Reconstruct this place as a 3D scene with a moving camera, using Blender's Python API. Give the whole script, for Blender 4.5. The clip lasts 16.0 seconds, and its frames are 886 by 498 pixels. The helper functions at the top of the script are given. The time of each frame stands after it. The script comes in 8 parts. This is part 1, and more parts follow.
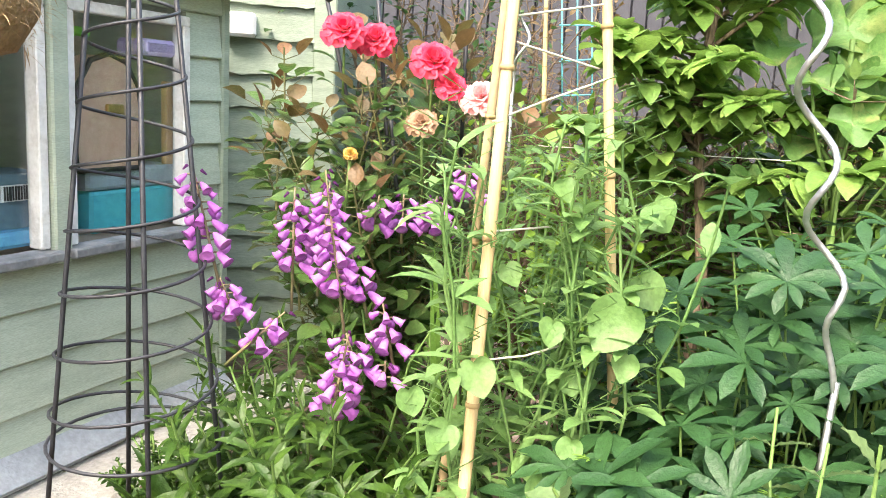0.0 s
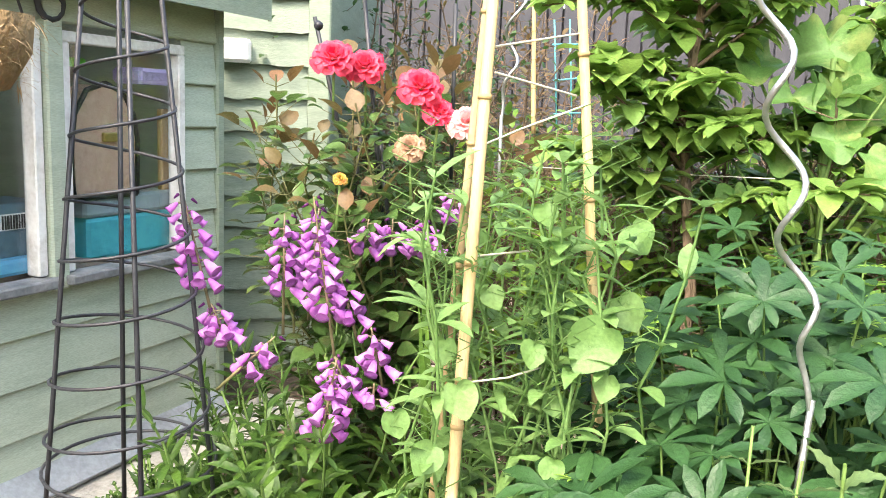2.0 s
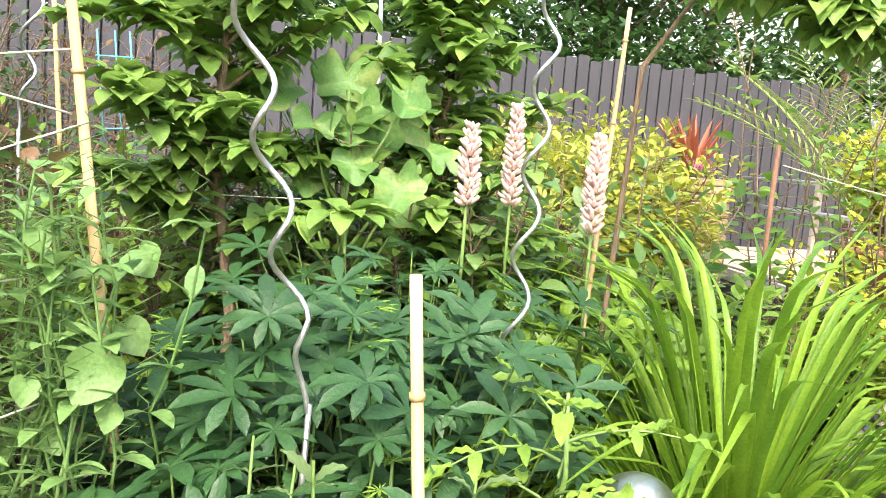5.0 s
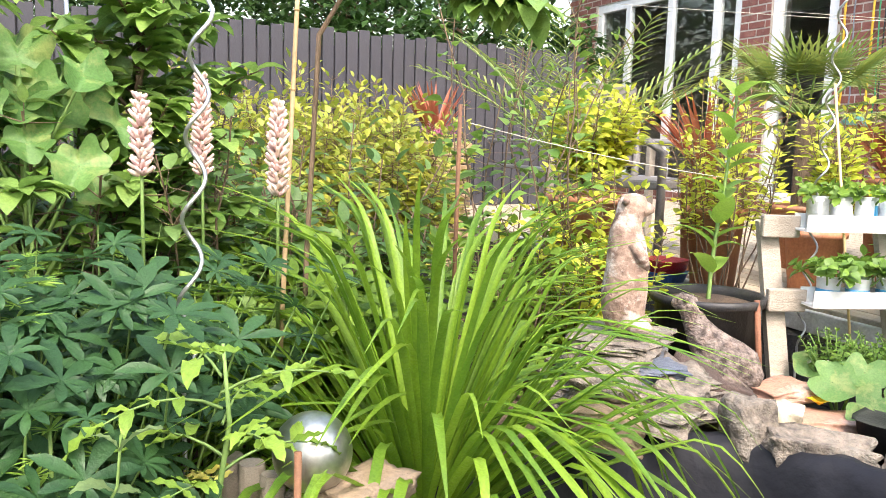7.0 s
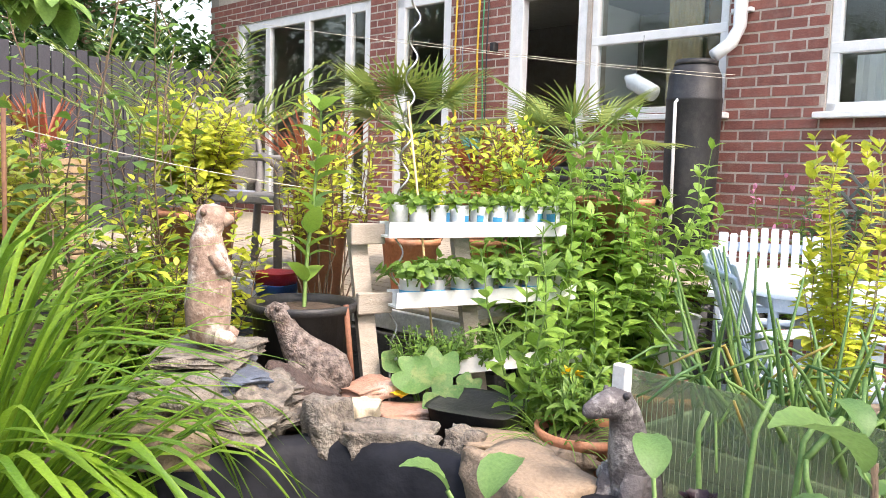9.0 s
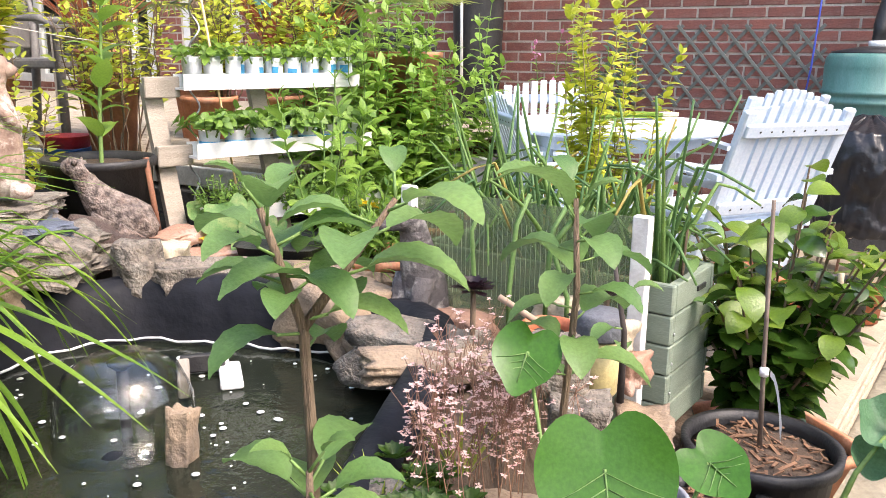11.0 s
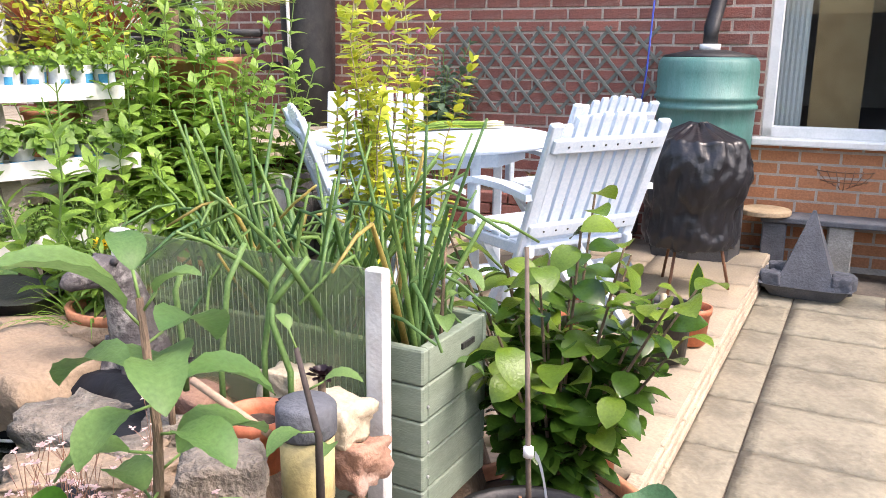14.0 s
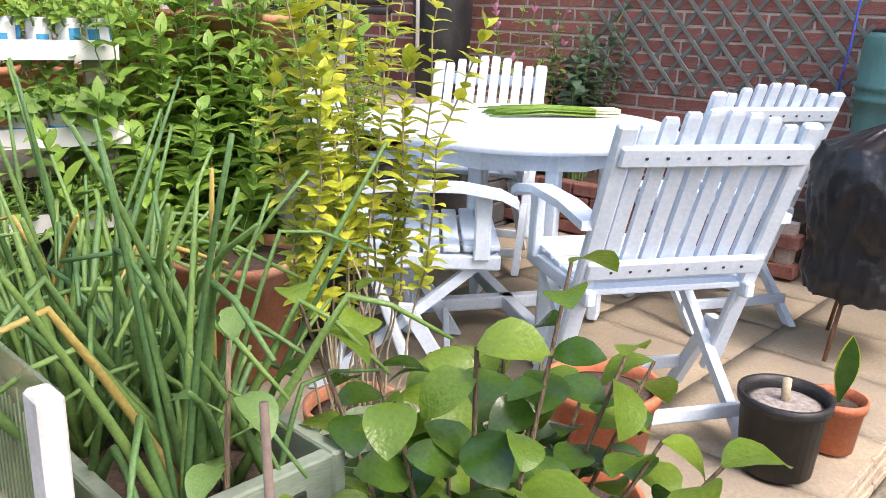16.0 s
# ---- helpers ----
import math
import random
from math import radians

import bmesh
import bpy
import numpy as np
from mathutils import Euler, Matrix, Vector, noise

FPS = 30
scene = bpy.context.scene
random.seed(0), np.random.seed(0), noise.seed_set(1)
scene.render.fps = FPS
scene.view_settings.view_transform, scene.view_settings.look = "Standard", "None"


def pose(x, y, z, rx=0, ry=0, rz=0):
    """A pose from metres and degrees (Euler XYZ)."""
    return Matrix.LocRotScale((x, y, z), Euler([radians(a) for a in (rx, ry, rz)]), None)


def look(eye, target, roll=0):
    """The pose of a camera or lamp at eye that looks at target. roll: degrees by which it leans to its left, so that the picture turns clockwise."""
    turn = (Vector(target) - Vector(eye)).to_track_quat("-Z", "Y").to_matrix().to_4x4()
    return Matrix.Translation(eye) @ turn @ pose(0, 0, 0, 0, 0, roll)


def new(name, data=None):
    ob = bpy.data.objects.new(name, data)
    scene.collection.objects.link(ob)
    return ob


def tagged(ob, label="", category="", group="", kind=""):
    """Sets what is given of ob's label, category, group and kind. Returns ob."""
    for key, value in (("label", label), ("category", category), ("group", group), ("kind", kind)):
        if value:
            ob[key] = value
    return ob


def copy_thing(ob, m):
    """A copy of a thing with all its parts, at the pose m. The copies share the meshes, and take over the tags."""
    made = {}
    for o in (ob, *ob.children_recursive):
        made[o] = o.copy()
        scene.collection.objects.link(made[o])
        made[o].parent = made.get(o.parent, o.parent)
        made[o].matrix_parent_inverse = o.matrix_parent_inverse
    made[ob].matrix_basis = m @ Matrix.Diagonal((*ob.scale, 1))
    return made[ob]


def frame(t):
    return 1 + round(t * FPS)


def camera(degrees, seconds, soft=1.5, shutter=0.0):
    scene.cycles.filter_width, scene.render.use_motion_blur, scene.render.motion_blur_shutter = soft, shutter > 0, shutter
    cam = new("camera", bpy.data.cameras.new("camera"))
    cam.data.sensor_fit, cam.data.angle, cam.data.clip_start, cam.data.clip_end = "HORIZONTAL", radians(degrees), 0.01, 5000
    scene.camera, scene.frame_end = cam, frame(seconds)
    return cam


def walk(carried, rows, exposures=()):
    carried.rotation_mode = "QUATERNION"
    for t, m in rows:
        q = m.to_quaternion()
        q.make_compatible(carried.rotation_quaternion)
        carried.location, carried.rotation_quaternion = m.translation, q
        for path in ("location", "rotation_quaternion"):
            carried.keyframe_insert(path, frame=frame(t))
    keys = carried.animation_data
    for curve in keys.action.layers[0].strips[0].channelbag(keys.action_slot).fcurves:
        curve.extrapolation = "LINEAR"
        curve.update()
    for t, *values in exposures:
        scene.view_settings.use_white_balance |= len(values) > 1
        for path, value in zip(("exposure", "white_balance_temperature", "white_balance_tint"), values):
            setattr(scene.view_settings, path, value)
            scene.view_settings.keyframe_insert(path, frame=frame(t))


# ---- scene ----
cam = camera(56.9, 16.0, 0.55)
PATH = [
    (0, (0.154, -0.003, 1.377), (0.119, 1.963, 1.009), 3.5),
    (0.5, (0.173, -0.014, 1.388), (0.13, 1.952, 1.027), 3.2),
    (1, (0.182, -0.02, 1.395), (0.152, 1.95, 1.054), 3.1),
    (1.5, (0.187, -0.023, 1.402), (0.139, 1.949, 1.072), 2.9),
    (2, (0.184, -0.026, 1.397), (0.136, 1.946, 1.065), 2.6),
    (2.5, (0.179, -0.027, 1.397), (0.153, 1.947, 1.074), 2.4),
    (3, (0.194, -0.025, 1.405), (0.337, 1.948, 1.108), 2.8),
    (3.5, (0.257, -0.038, 1.396), (0.591, 1.918, 1.143), 2.9),
    (4, (0.252, -0.032, 1.416), (0.83, 1.861, 1.133), 3.9),
    (4.2, (0.254, -0.033, 1.415), (0.924, 1.832, 1.149), 4.3),
    (6.3, (0.358, -0.197, 1.409), (1.497, 1.423, 1.129), 2.9),
    (6.5, (0.368, -0.218, 1.404), (1.555, 1.366, 1.117), 2.6),
    (7, (0.414, -0.267, 1.403), (1.748, 1.199, 1.14), 1.6),
    (7.5, (0.454, -0.313, 1.411), (1.876, 1.07, 1.154), 2.2),
    (8, (0.498, -0.353, 1.395), (2.052, 0.874, 1.113), 2.6),
    (8.5, (0.553, -0.424, 1.387), (2.226, 0.639, 1.115), 2.2),
    (9, (0.58, -0.49, 1.374), (2.386, 0.348, 1.187), 1.7),
    (9.5, (0.546, -0.518, 1.355), (2.424, 0.108, 1.068), 1.7),
    (10, (0.472, -0.517, 1.294), (2.371, -0.024, 0.905), 1.6),
    (10.2, (0.444, -0.523, 1.275), (2.355, -0.083, 0.883), 0.9),
    (12.3, (0.332, -0.756, 1.28), (2.219, -0.445, 0.695), 1.4),
    (12.5, (0.353, -0.767, 1.286), (2.243, -0.488, 0.692), 1.1),
    (13, (0.447, -0.784, 1.292), (2.363, -0.639, 0.735), 0.7),
    (13.5, (0.632, -0.795, 1.303), (2.569, -0.783, 0.804), -0.7),
    (14, (0.829, -0.917, 1.307), (2.769, -0.801, 0.836), 0.5),
    (14.5, (1.005, -1.05, 1.314), (2.93, -0.895, 0.794), 1.5),
    (15, (1.329, -1.162, 1.307), (3.259, -0.977, 0.816), 1.4),
    (15.4, (1.522, -1.266, 1.3), (3.42, -0.862, 0.814), 2.1),
    (15.5, (1.554, -1.28, 1.295), (3.437, -0.804, 0.816), 2.0),
    (16, (1.733, -1.355, 1.302), (3.554, -0.742, 0.746), 2.1),
]
walk(cam, [(t, look(eye, target, roll)) for t, eye, target, roll in PATH], [(0, 2.5, 6850, 11), (4, 2.45, 6800, 10), (7, 2.05, 6600, 15), (9, 1.78, 6600, 17), (10, 1.7, 6600, 18), (12.5, 1.83, 6600, 20), (13, 1.82, 6600, 21), (16, 1.42, 6500, 19)])

# ---- light ----
world = bpy.data.worlds.new("sky")
scene.world = world
world.use_nodes = True
wn = world.node_tree.nodes
sky = wn.new("ShaderNodeTexSky")
sky.sky_type, sky.sun_disc, sky.sun_elevation, sky.sun_rotation = "NISHITA", False, radians(52), radians(205)
sky.air_density, sky.dust_density, sky.ozone_density = 1.6, 4.0, 1.0
wn["Background"].inputs["Strength"].default_value = 0.15
world.node_tree.links.new(sky.outputs[0], wn["Background"].inputs["Color"])
sun = new("sun", bpy.data.lights.new("sun", "SUN"))
sun.data.energy, sun.data.angle, sun.data.color = 1.05, radians(14), (1.0, 0.96, 0.9)
sun.matrix_world = look((-2.6, -5.6, 8.8), (0, 0, 0))

# ---- materials ----
MATS = {}


def mat(name, c1, c2=None, rough=0.7, metal=0.0, scale=12.0, bump=0.2, fine=90.0, stain=None, stain_amount=0.45, island=0.0, spec=0.4, leafy=0.0, streak=(1, 1, 1), coat=0.0):
    """A surface with grain, larger stains and relief; island: spread of tone between separate pieces."""
    if name in MATS:
        return MATS[name]
    m = bpy.data.materials.new(name)
    m.use_nodes = True
    nt, nd = m.node_tree, m.node_tree.nodes
    ln = nt.links.new
    b = nd["Principled BSDF"]
    b.inputs["Roughness"].default_value, b.inputs["Metallic"].default_value = rough, metal
    b.inputs["Specular IOR Level"].default_value = spec
    b.inputs["Coat Weight"].default_value = coat
    c2 = c2 or tuple(v * 0.7 for v in c1)
    co = nd.new("ShaderNodeTexCoord")
    mp = nd.new("ShaderNodeMapping")
    mp.inputs["Scale"].default_value = streak
    ln(co.outputs["Object"], mp.inputs["Vector"])
    n1 = nd.new("ShaderNodeTexNoise")
    n1.inputs["Scale"].default_value, n1.inputs["Detail"].default_value = scale, 5
    n2 = nd.new("ShaderNodeTexNoise")
    n2.inputs["Scale"].default_value, n2.inputs["Detail"].default_value = fine, 3
    for n in (n1, n2):
        ln(mp.outputs[0], n.inputs["Vector"])
    mx = nd.new("ShaderNodeMix")
    mx.data_type = "RGBA"
    mx.inputs[6].default_value, mx.inputs[7].default_value = (*c1, 1), (*c2, 1)
    rp = nd.new("ShaderNodeMapRange")
    rp.inputs[1].default_value, rp.inputs[2].default_value = 0.35, 0.68
    if island:
        geo = nd.new("ShaderNodeNewGeometry")
        oi = nd.new("ShaderNodeObjectInfo")
        ad = nd.new("ShaderNodeMath")
        ad.operation = "ADD"
        fr = nd.new("ShaderNodeMath")
        fr.operation = "FRACT"
        ln(geo.outputs["Random Per Island"], ad.inputs[0])
        ln(oi.outputs["Random"], ad.inputs[1])
        ln(ad.outputs[0], fr.inputs[0])
        bl = nd.new("ShaderNodeMix")
        bl.inputs[0].default_value = island
        ln(n1.outputs["Fac"], rp.inputs[0])
        ln(rp.outputs[0], bl.inputs[2])
        ln(fr.outputs[0], bl.inputs[3])
        ln(bl.outputs[0], mx.inputs[0])
    else:
        ln(n1.outputs["Fac"], rp.inputs[0])
        ln(rp.outputs[0], mx.inputs[0])
    out = mx.outputs[2]
    g = nd.new("ShaderNodeMix")
    g.data_type, g.blend_type = "RGBA", "OVERLAY"
    g.inputs[0].default_value = 0.35
    ln(out, g.inputs[6])
    ln(n2.outputs["Fac"], g.inputs[7])
    out = g.outputs[2]
    if stain:
        n3 = nd.new("ShaderNodeTexNoise")
        n3.inputs["Scale"].default_value, n3.inputs["Detail"].default_value, n3.inputs["Roughness"].default_value = scale * 0.45, 8, 0.7
        ln(mp.outputs[0], n3.inputs["Vector"])
        r3 = nd.new("ShaderNodeMapRange")
        r3.inputs[1].default_value, r3.inputs[2].default_value, r3.inputs[4].default_value = 0.5, 0.62, stain_amount
        ln(n3.outputs["Fac"], r3.inputs[0])
        s = nd.new("ShaderNodeMix")
        s.data_type = "RGBA"
        s.inputs[7].default_value = (*stain, 1)
        ln(r3.outputs[0], s.inputs[0])
        ln(out, s.inputs[6])
        out = s.outputs[2]
    ln(out, b.inputs["Base Color"])
    if bump:
        bp = nd.new("ShaderNodeBump")
        bp.inputs["Strength"].default_value, bp.inputs["Distance"].default_value = bump, 0.01
        ad2 = nd.new("ShaderNodeMath")
        ad2.operation = "ADD"
        ln(n1.outputs["Fac"], ad2.inputs[0])
        ln(n2.outputs["Fac"], ad2.inputs[1])
        ln(ad2.outputs[0], bp.inputs["Height"])
        ln(bp.outputs[0], b.inputs["Normal"])
    if leafy:
        tr = nd.new("ShaderNodeBsdfTranslucent")
        ln(out, tr.inputs["Color"])
        ms = nd.new("ShaderNodeMixShader")
        ms.inputs[0].default_value = leafy
        ln(b.outputs[0], ms.inputs[1])
        ln(tr.outputs[0], ms.inputs[2])
        ln(ms.outputs[0], nd["Material Output"].inputs[0])
    MATS[name] = m
    return m


def leaf_mat(name, c1, c2, rough=0.42, spec=0.45, stain=None, bump=0.25):
    return mat(name, c1, c2, rough=rough, scale=30, bump=bump, fine=160, island=0.75, spec=spec, leafy=0.4, stain=stain)


def glass_mat(name, tint=(1, 1, 1), rough=0.02, mixed=0.8):
    m = bpy.data.materials.new(name)
    m.use_nodes = True
    nd, ln = m.node_tree.nodes, m.node_tree.links.new
    b = nd["Principled BSDF"]
    b.inputs["Base Color"].default_value = (*tint, 1)
    b.inputs["Roughness"].default_value = rough
    b.inputs["IOR"].default_value = 1.45
    t = nd.new("ShaderNodeBsdfTransparent")
    t.inputs[0].default_value = (*tint, 1)
    g = nd.new("ShaderNodeBsdfGlossy")
    g.inputs["Roughness"].default_value = rough
    lw = nd.new("ShaderNodeLayerWeight")
    lw.inputs[0].default_value = 0.5
    pw = nd.new("ShaderNodeMath")
    pw.operation, pw.inputs[1].default_value = "POWER", 4.0
    ln(lw.outputs["Facing"], pw.inputs[0])
    fr = nd.new("ShaderNodeMath")
    fr.operation, fr.inputs[1].default_value, fr.inputs[2].default_value = "MULTIPLY_ADD", 0.75, 0.05
    ln(pw.outputs[0], fr.inputs[0])
    ms = nd.new("ShaderNodeMixShader")
    ln(fr.outputs[0], ms.inputs[0])
    ln(t.outputs[0], ms.inputs[1])
    ln(g.outputs[0], ms.inputs[2])
    if mixed < 1:
        m2 = nd.new("ShaderNodeMixShader")
        m2.inputs[0].default_value = mixed
        d = nd.new("ShaderNodeBsdfDiffuse")
        d.inputs[0].default_value = (*tint, 1)
        ln(d.outputs[0], m2.inputs[1])
        ln(ms.outputs[0], m2.inputs[2])
        ms = m2
    ln(ms.outputs[0], nd["Material Output"].inputs[0])
    return m


# ---- mesh helpers ----
class Mesh:
    def __init__(self):
        self.v, self.f = [], []

    def quadstrip(self, rings, closed=True, cap=True):
        n = len(rings[0])
        o = len(self.v)
        for r in rings:
            self.v += [tuple(p) for p in r]
        for i in range(len(rings) - 1):
            for j in range(n if closed else n - 1):
                k = (j + 1) % n
                self.f.append((o + i * n + j, o + i * n + k, o + (i + 1) * n + k, o + (i + 1) * n + j))
        if cap and closed:
            self.f.append(tuple(o + j for j in reversed(range(n))))
            self.f.append(tuple(o + (len(rings) - 1) * n + j for j in range(n)))
        return self

    def tube(self, pts, r0, r1=None, n=6, cap=True):
        pts = [Vector(p) for p in pts]
        r1 = r0 if r1 is None else r1
        rings = []
        ref = Vector((0.31, 0.17, 0.93))
        for i, p in enumerate(pts):
            d = (pts[min(i + 1, len(pts) - 1)] - pts[max(i - 1, 0)]).normalized()
            if abs(d.dot(ref)) > 0.97:
                ref = Vector((0.93, 0.31, 0.17))
            u = d.cross(ref).normalized()
            w = d.cross(u)
            r = r0 + (r1 - r0) * i / max(1, len(pts) - 1)
            rings.append([p + (u * math.cos(a) + w * math.sin(a)) * r for a in (2 * math.pi * k / n for k in range(n))])
        return self.quadstrip(rings, True, cap)

    def box(self, c, s, m=None, bev=0.0):
        """A box of size s about c; bev cuts its long upright edges."""
        x, y, z = (v / 2 for v in s)
        m = m or Matrix()
        b = min(bev, 0.45 * min(x, y, z))
        if b <= 0:
            rings = [[(-x, -y, h), (x, -y, h), (x, y, h), (-x, y, h)] for h in (-z, z)]
        else:
            def ring(h, i):
                return [(-x + b + i, -y + i, h), (x - b - i, -y + i, h), (x - i, -y + b + i, h), (x - i, y - b - i, h),
                        (x - b - i, y - i, h), (-x + b + i, y - i, h), (-x + i, y - b - i, h), (-x + i, -y + b + i, h)]
            rings = [ring(-z, b * 0.6), ring(-z + b, 0), ring(z - b, 0), ring(z, b * 0.6)]
        return self.quadstrip([[m @ (Vector(p) + Vector(c)) for p in r] for r in rings])

    def lathe(self, prof, c=(0, 0, 0), n=24, m=None, sq=0.0):
        rings = []
        m = m or Matrix()
        for r, z in prof:
            ring = []
            for k in range(n):
                a = 2 * math.pi * k / n
                ca, sa = math.cos(a), math.sin(a)
                q = (abs(ca) ** 6 + abs(sa) ** 6) ** (-1 / 6) if sq else 1
                q = 1 + (q - 1) * sq
                ring.append(m @ Vector((c[0] + r * q * ca, c[1] + r * q * sa, c[2] + z)))
            rings.append(ring)
        return self.quadstrip(rings)

    def leaf(self, p, d, up, length, width, n=4, droop=0.4, fold=0.25, shape=0.45, wave=0.0, tip=1.0):
        """A leaf blade from p along d; shape: where it is widest; droop: how it bends down; fold: how it folds along its rib."""
        p, d, up = Vector(p), Vector(d).normalized(), Vector(up)
        side = d.cross(up)
        side = side.normalized() if side.length > 1e-4 else Vector((1, 0, 0))
        o = len(self.v)
        pos, cur = p.copy(), d.copy()
        for i in range(n + 1):
            t = i / n
            w = max(0.02, math.sin(math.pi * min(1, t ** (math.log(0.5) / math.log(shape)))) ** 0.8) if 0 < t < 1 else (0.12 if t == 0 else 0.03 * tip)
            w *= width / 2
            nrm = side.cross(cur).normalized()
            h = nrm * (w * fold) + nrm * (wave * width * (0.5 if i % 2 else -0.5))
            h2 = nrm * (w * fold) - nrm * (wave * width * (0.5 if i % 2 else -0.5))
            self.v += [tuple(pos - side * w + h), tuple(pos), tuple(pos + side * w + h2)]
            if i < n:
                pos = pos + cur * (length / n)
                cur = (cur + Vector((0, 0, -droop / n * 1.6))).normalized()
        for i in range(n):
            a = o + 3 * i
            self.f += [(a, a + 1, a + 4, a + 3), (a + 1, a + 2, a + 5, a + 4)]
        return self

    def disc_leaf(self, p, d, up, r, lobes=5, depth=0.12, cup=0.2, n=20, rim=0.12, tip=0.0):
        """A broad lobed leaf about p that faces up and points along d."""
        up = Vector(up).normalized()
        d = Vector(d)
        d = (d - up * d.dot(up)).normalized()
        s = d.cross(up)
        o = len(self.v)
        p = Vector(p)
        ph = random.random() * 6
        self.v.append(tuple(p))
        for k, q in enumerate((0.35, 0.7, 1.0)):
            for i in range(n):
                a = 2 * math.pi * i / n
                rr = r * q * (1 - depth * q * (0.5 - 0.5 * math.cos(lobes * a)))
                rr *= 0.55 + 0.45 * (1 - math.exp(-((a - math.pi) / 0.35) ** 2))
                rr *= 1 + tip * q * math.exp(-(min(a, 2 * math.pi - a) / 0.3) ** 2)
                hh = cup * rr * q + (rim * r * q * q * math.sin(3 * a + ph) if rim else 0) + 0.03 * r * math.cos(lobes * a) * q
                self.v.append(tuple(p + d * math.cos(a) * rr + s * math.sin(a) * rr + up * hh))
        for i in range(n):
            j = (i + 1) % n
            self.f.append((o, o + 1 + i, o + 1 + j))
            for k in range(2):
                b0, b1 = o + 1 + k * n, o + 1 + (k + 1) * n
                self.f.append((b0 + i, b1 + i, b1 + j, b0 + j))
        return self

    def data(self, name, material, smooth=True):
        me = bpy.data.meshes.new(name)
        me.from_pydata(self.v, [], self.f)
        me.materials.append(material)
        if smooth:
            me.polygons.foreach_set("use_smooth", [True] * len(me.polygons))
        me.update()
        return me


MANY = {"stems": "stalk", "leaves": "foliage", "blades": "foliage", "twigs": "twig", "young_leaves": "young_foliage", "blooms": "bloom", "bells": "corolla", "throats": "throat", "buds": "bud", "tendrils": "tendril", "round_leaves": "broad_foliage", "flowers": "blossom", "fibres": "fibre", "petals": "corolla"}


def part(name, mesh, material, parent, label="", smooth=True, m=None, kind=""):
    if name in MANY:
        name, kind = MANY[name], "stuff"
    ob = new(name, mesh.data(name, material, smooth) if isinstance(mesh, Mesh) else mesh)
    ob.parent = parent
    if m is not None:
        ob.matrix_basis = m
    return tagged(ob, label, kind=kind)


def thing(name, m, label, category, group="", kind=""):
    ob = new(name)
    ob.matrix_basis = m if isinstance(m, Matrix) else Matrix.Translation(m)
    return tagged(ob, label, category, group, kind)


def single(name, mesh, material, label, category, m=None, group="", kind="", smooth=False):
    ob = new(name, mesh.data(name, material, smooth))
    if m is not None:
        ob.matrix_basis = m
    return tagged(ob, label, category, group, kind)


def rnd(a, b):
    return random.uniform(a, b)


def arc(p, d, length, bend, n=6, g=(0, 0, -1)):
    """Points of a stem from p along d that bends towards g."""
    pts = [Vector(p)]
    d = Vector(d).normalized()
    for i in range(n):
        pts.append(pts[-1] + d * (length / n))
        d = (d + Vector(g) * (bend / n)).normalized()
    return pts


def rock(c, s, m=None, seed=0, rough=0.16, n=2):
    """A weathered stone: a rounded block pushed about by noise."""
    bm = bmesh.new()
    bmesh.ops.create_cube(bm, size=1.0)
    bmesh.ops.subdivide_edges(bm, edges=bm.edges, cuts=9, use_grid_fill=True)
    out = Mesh()
    for v in bm.verts:
        q = v.co.copy()
        e = q.normalized() * 0.62
        q = q * 0.9 + e * 0.1
        k = noise.noise(q * 2.1 + Vector((seed * 3.7, seed, 0))) * rough * 1.6 + noise.noise(q * 6 + Vector((seed, 0, seed))) * rough * 0.6 - abs(noise.noise(q * 3.3 + Vector((0, seed, 5)))) * rough * 0.9 + noise.noise(q * 13 + Vector((seed, 1, 0))) * rough * 0.22
        q = q * (1 + k)
        out.v.append(tuple((m or Matrix()) @ (Vector((q.x * s[0], q.y * s[1], q.z * s[2])) + Vector(c))))
    out.f = [tuple(v.index for v in f.verts) for f in bm.faces]
    bm.free()
    return out


# ---- colours ----
# One sage paint, two tones: lightened for the shaded front, darkened for sunlit walls.
SAGE = mat("sage paint", (0.38, 0.435, 0.345), (0.32, 0.375, 0.295), 0.6, stain=(0.16, 0.2, 0.15), stain_amount=0.25, scale=5, streak=(1, 1, 6), bump=0.12)
SAGE_TONED = mat("sage paint toned down for sun", (0.25, 0.297, 0.23), (0.195, 0.24, 0.182), 0.62, stain=(0.2, 0.24, 0.18), stain_amount=0.4, scale=6, streak=(0.6, 0.6, 5), bump=0.2)
WHITE = mat("white plastic", (0.8, 0.8, 0.79), (0.72, 0.73, 0.72), 0.35, bump=0.02)
WHITE_OLD = mat("weathered white paint", (0.72, 0.72, 0.7), (0.6, 0.58, 0.55), 0.6, stain=(0.3, 0.26, 0.22), stain_amount=0.5, scale=14)
BLUEWHITE = mat("pale blue paint", (0.6, 0.69, 0.78), (0.54, 0.63, 0.73), 0.5, stain=(0.4, 0.47, 0.55), stain_amount=0.3, scale=6, bump=0.08)
BLACK_IRON = mat("black coated wire", (0.03, 0.032, 0.038), (0.02, 0.02, 0.025), 0.45)
BLACK_PLASTIC = mat("black plastic", (0.018, 0.018, 0.02), (0.03, 0.03, 0.03), 0.5, stain=(0.1, 0.09, 0.08), stain_amount=0.25)
BAMBOO = mat("bamboo", (0.68, 0.5, 0.26), (0.56, 0.4, 0.2), 0.5, scale=8, streak=(6, 6, 0.6), stain=(0.36, 0.24, 0.12), stain_amount=0.35)
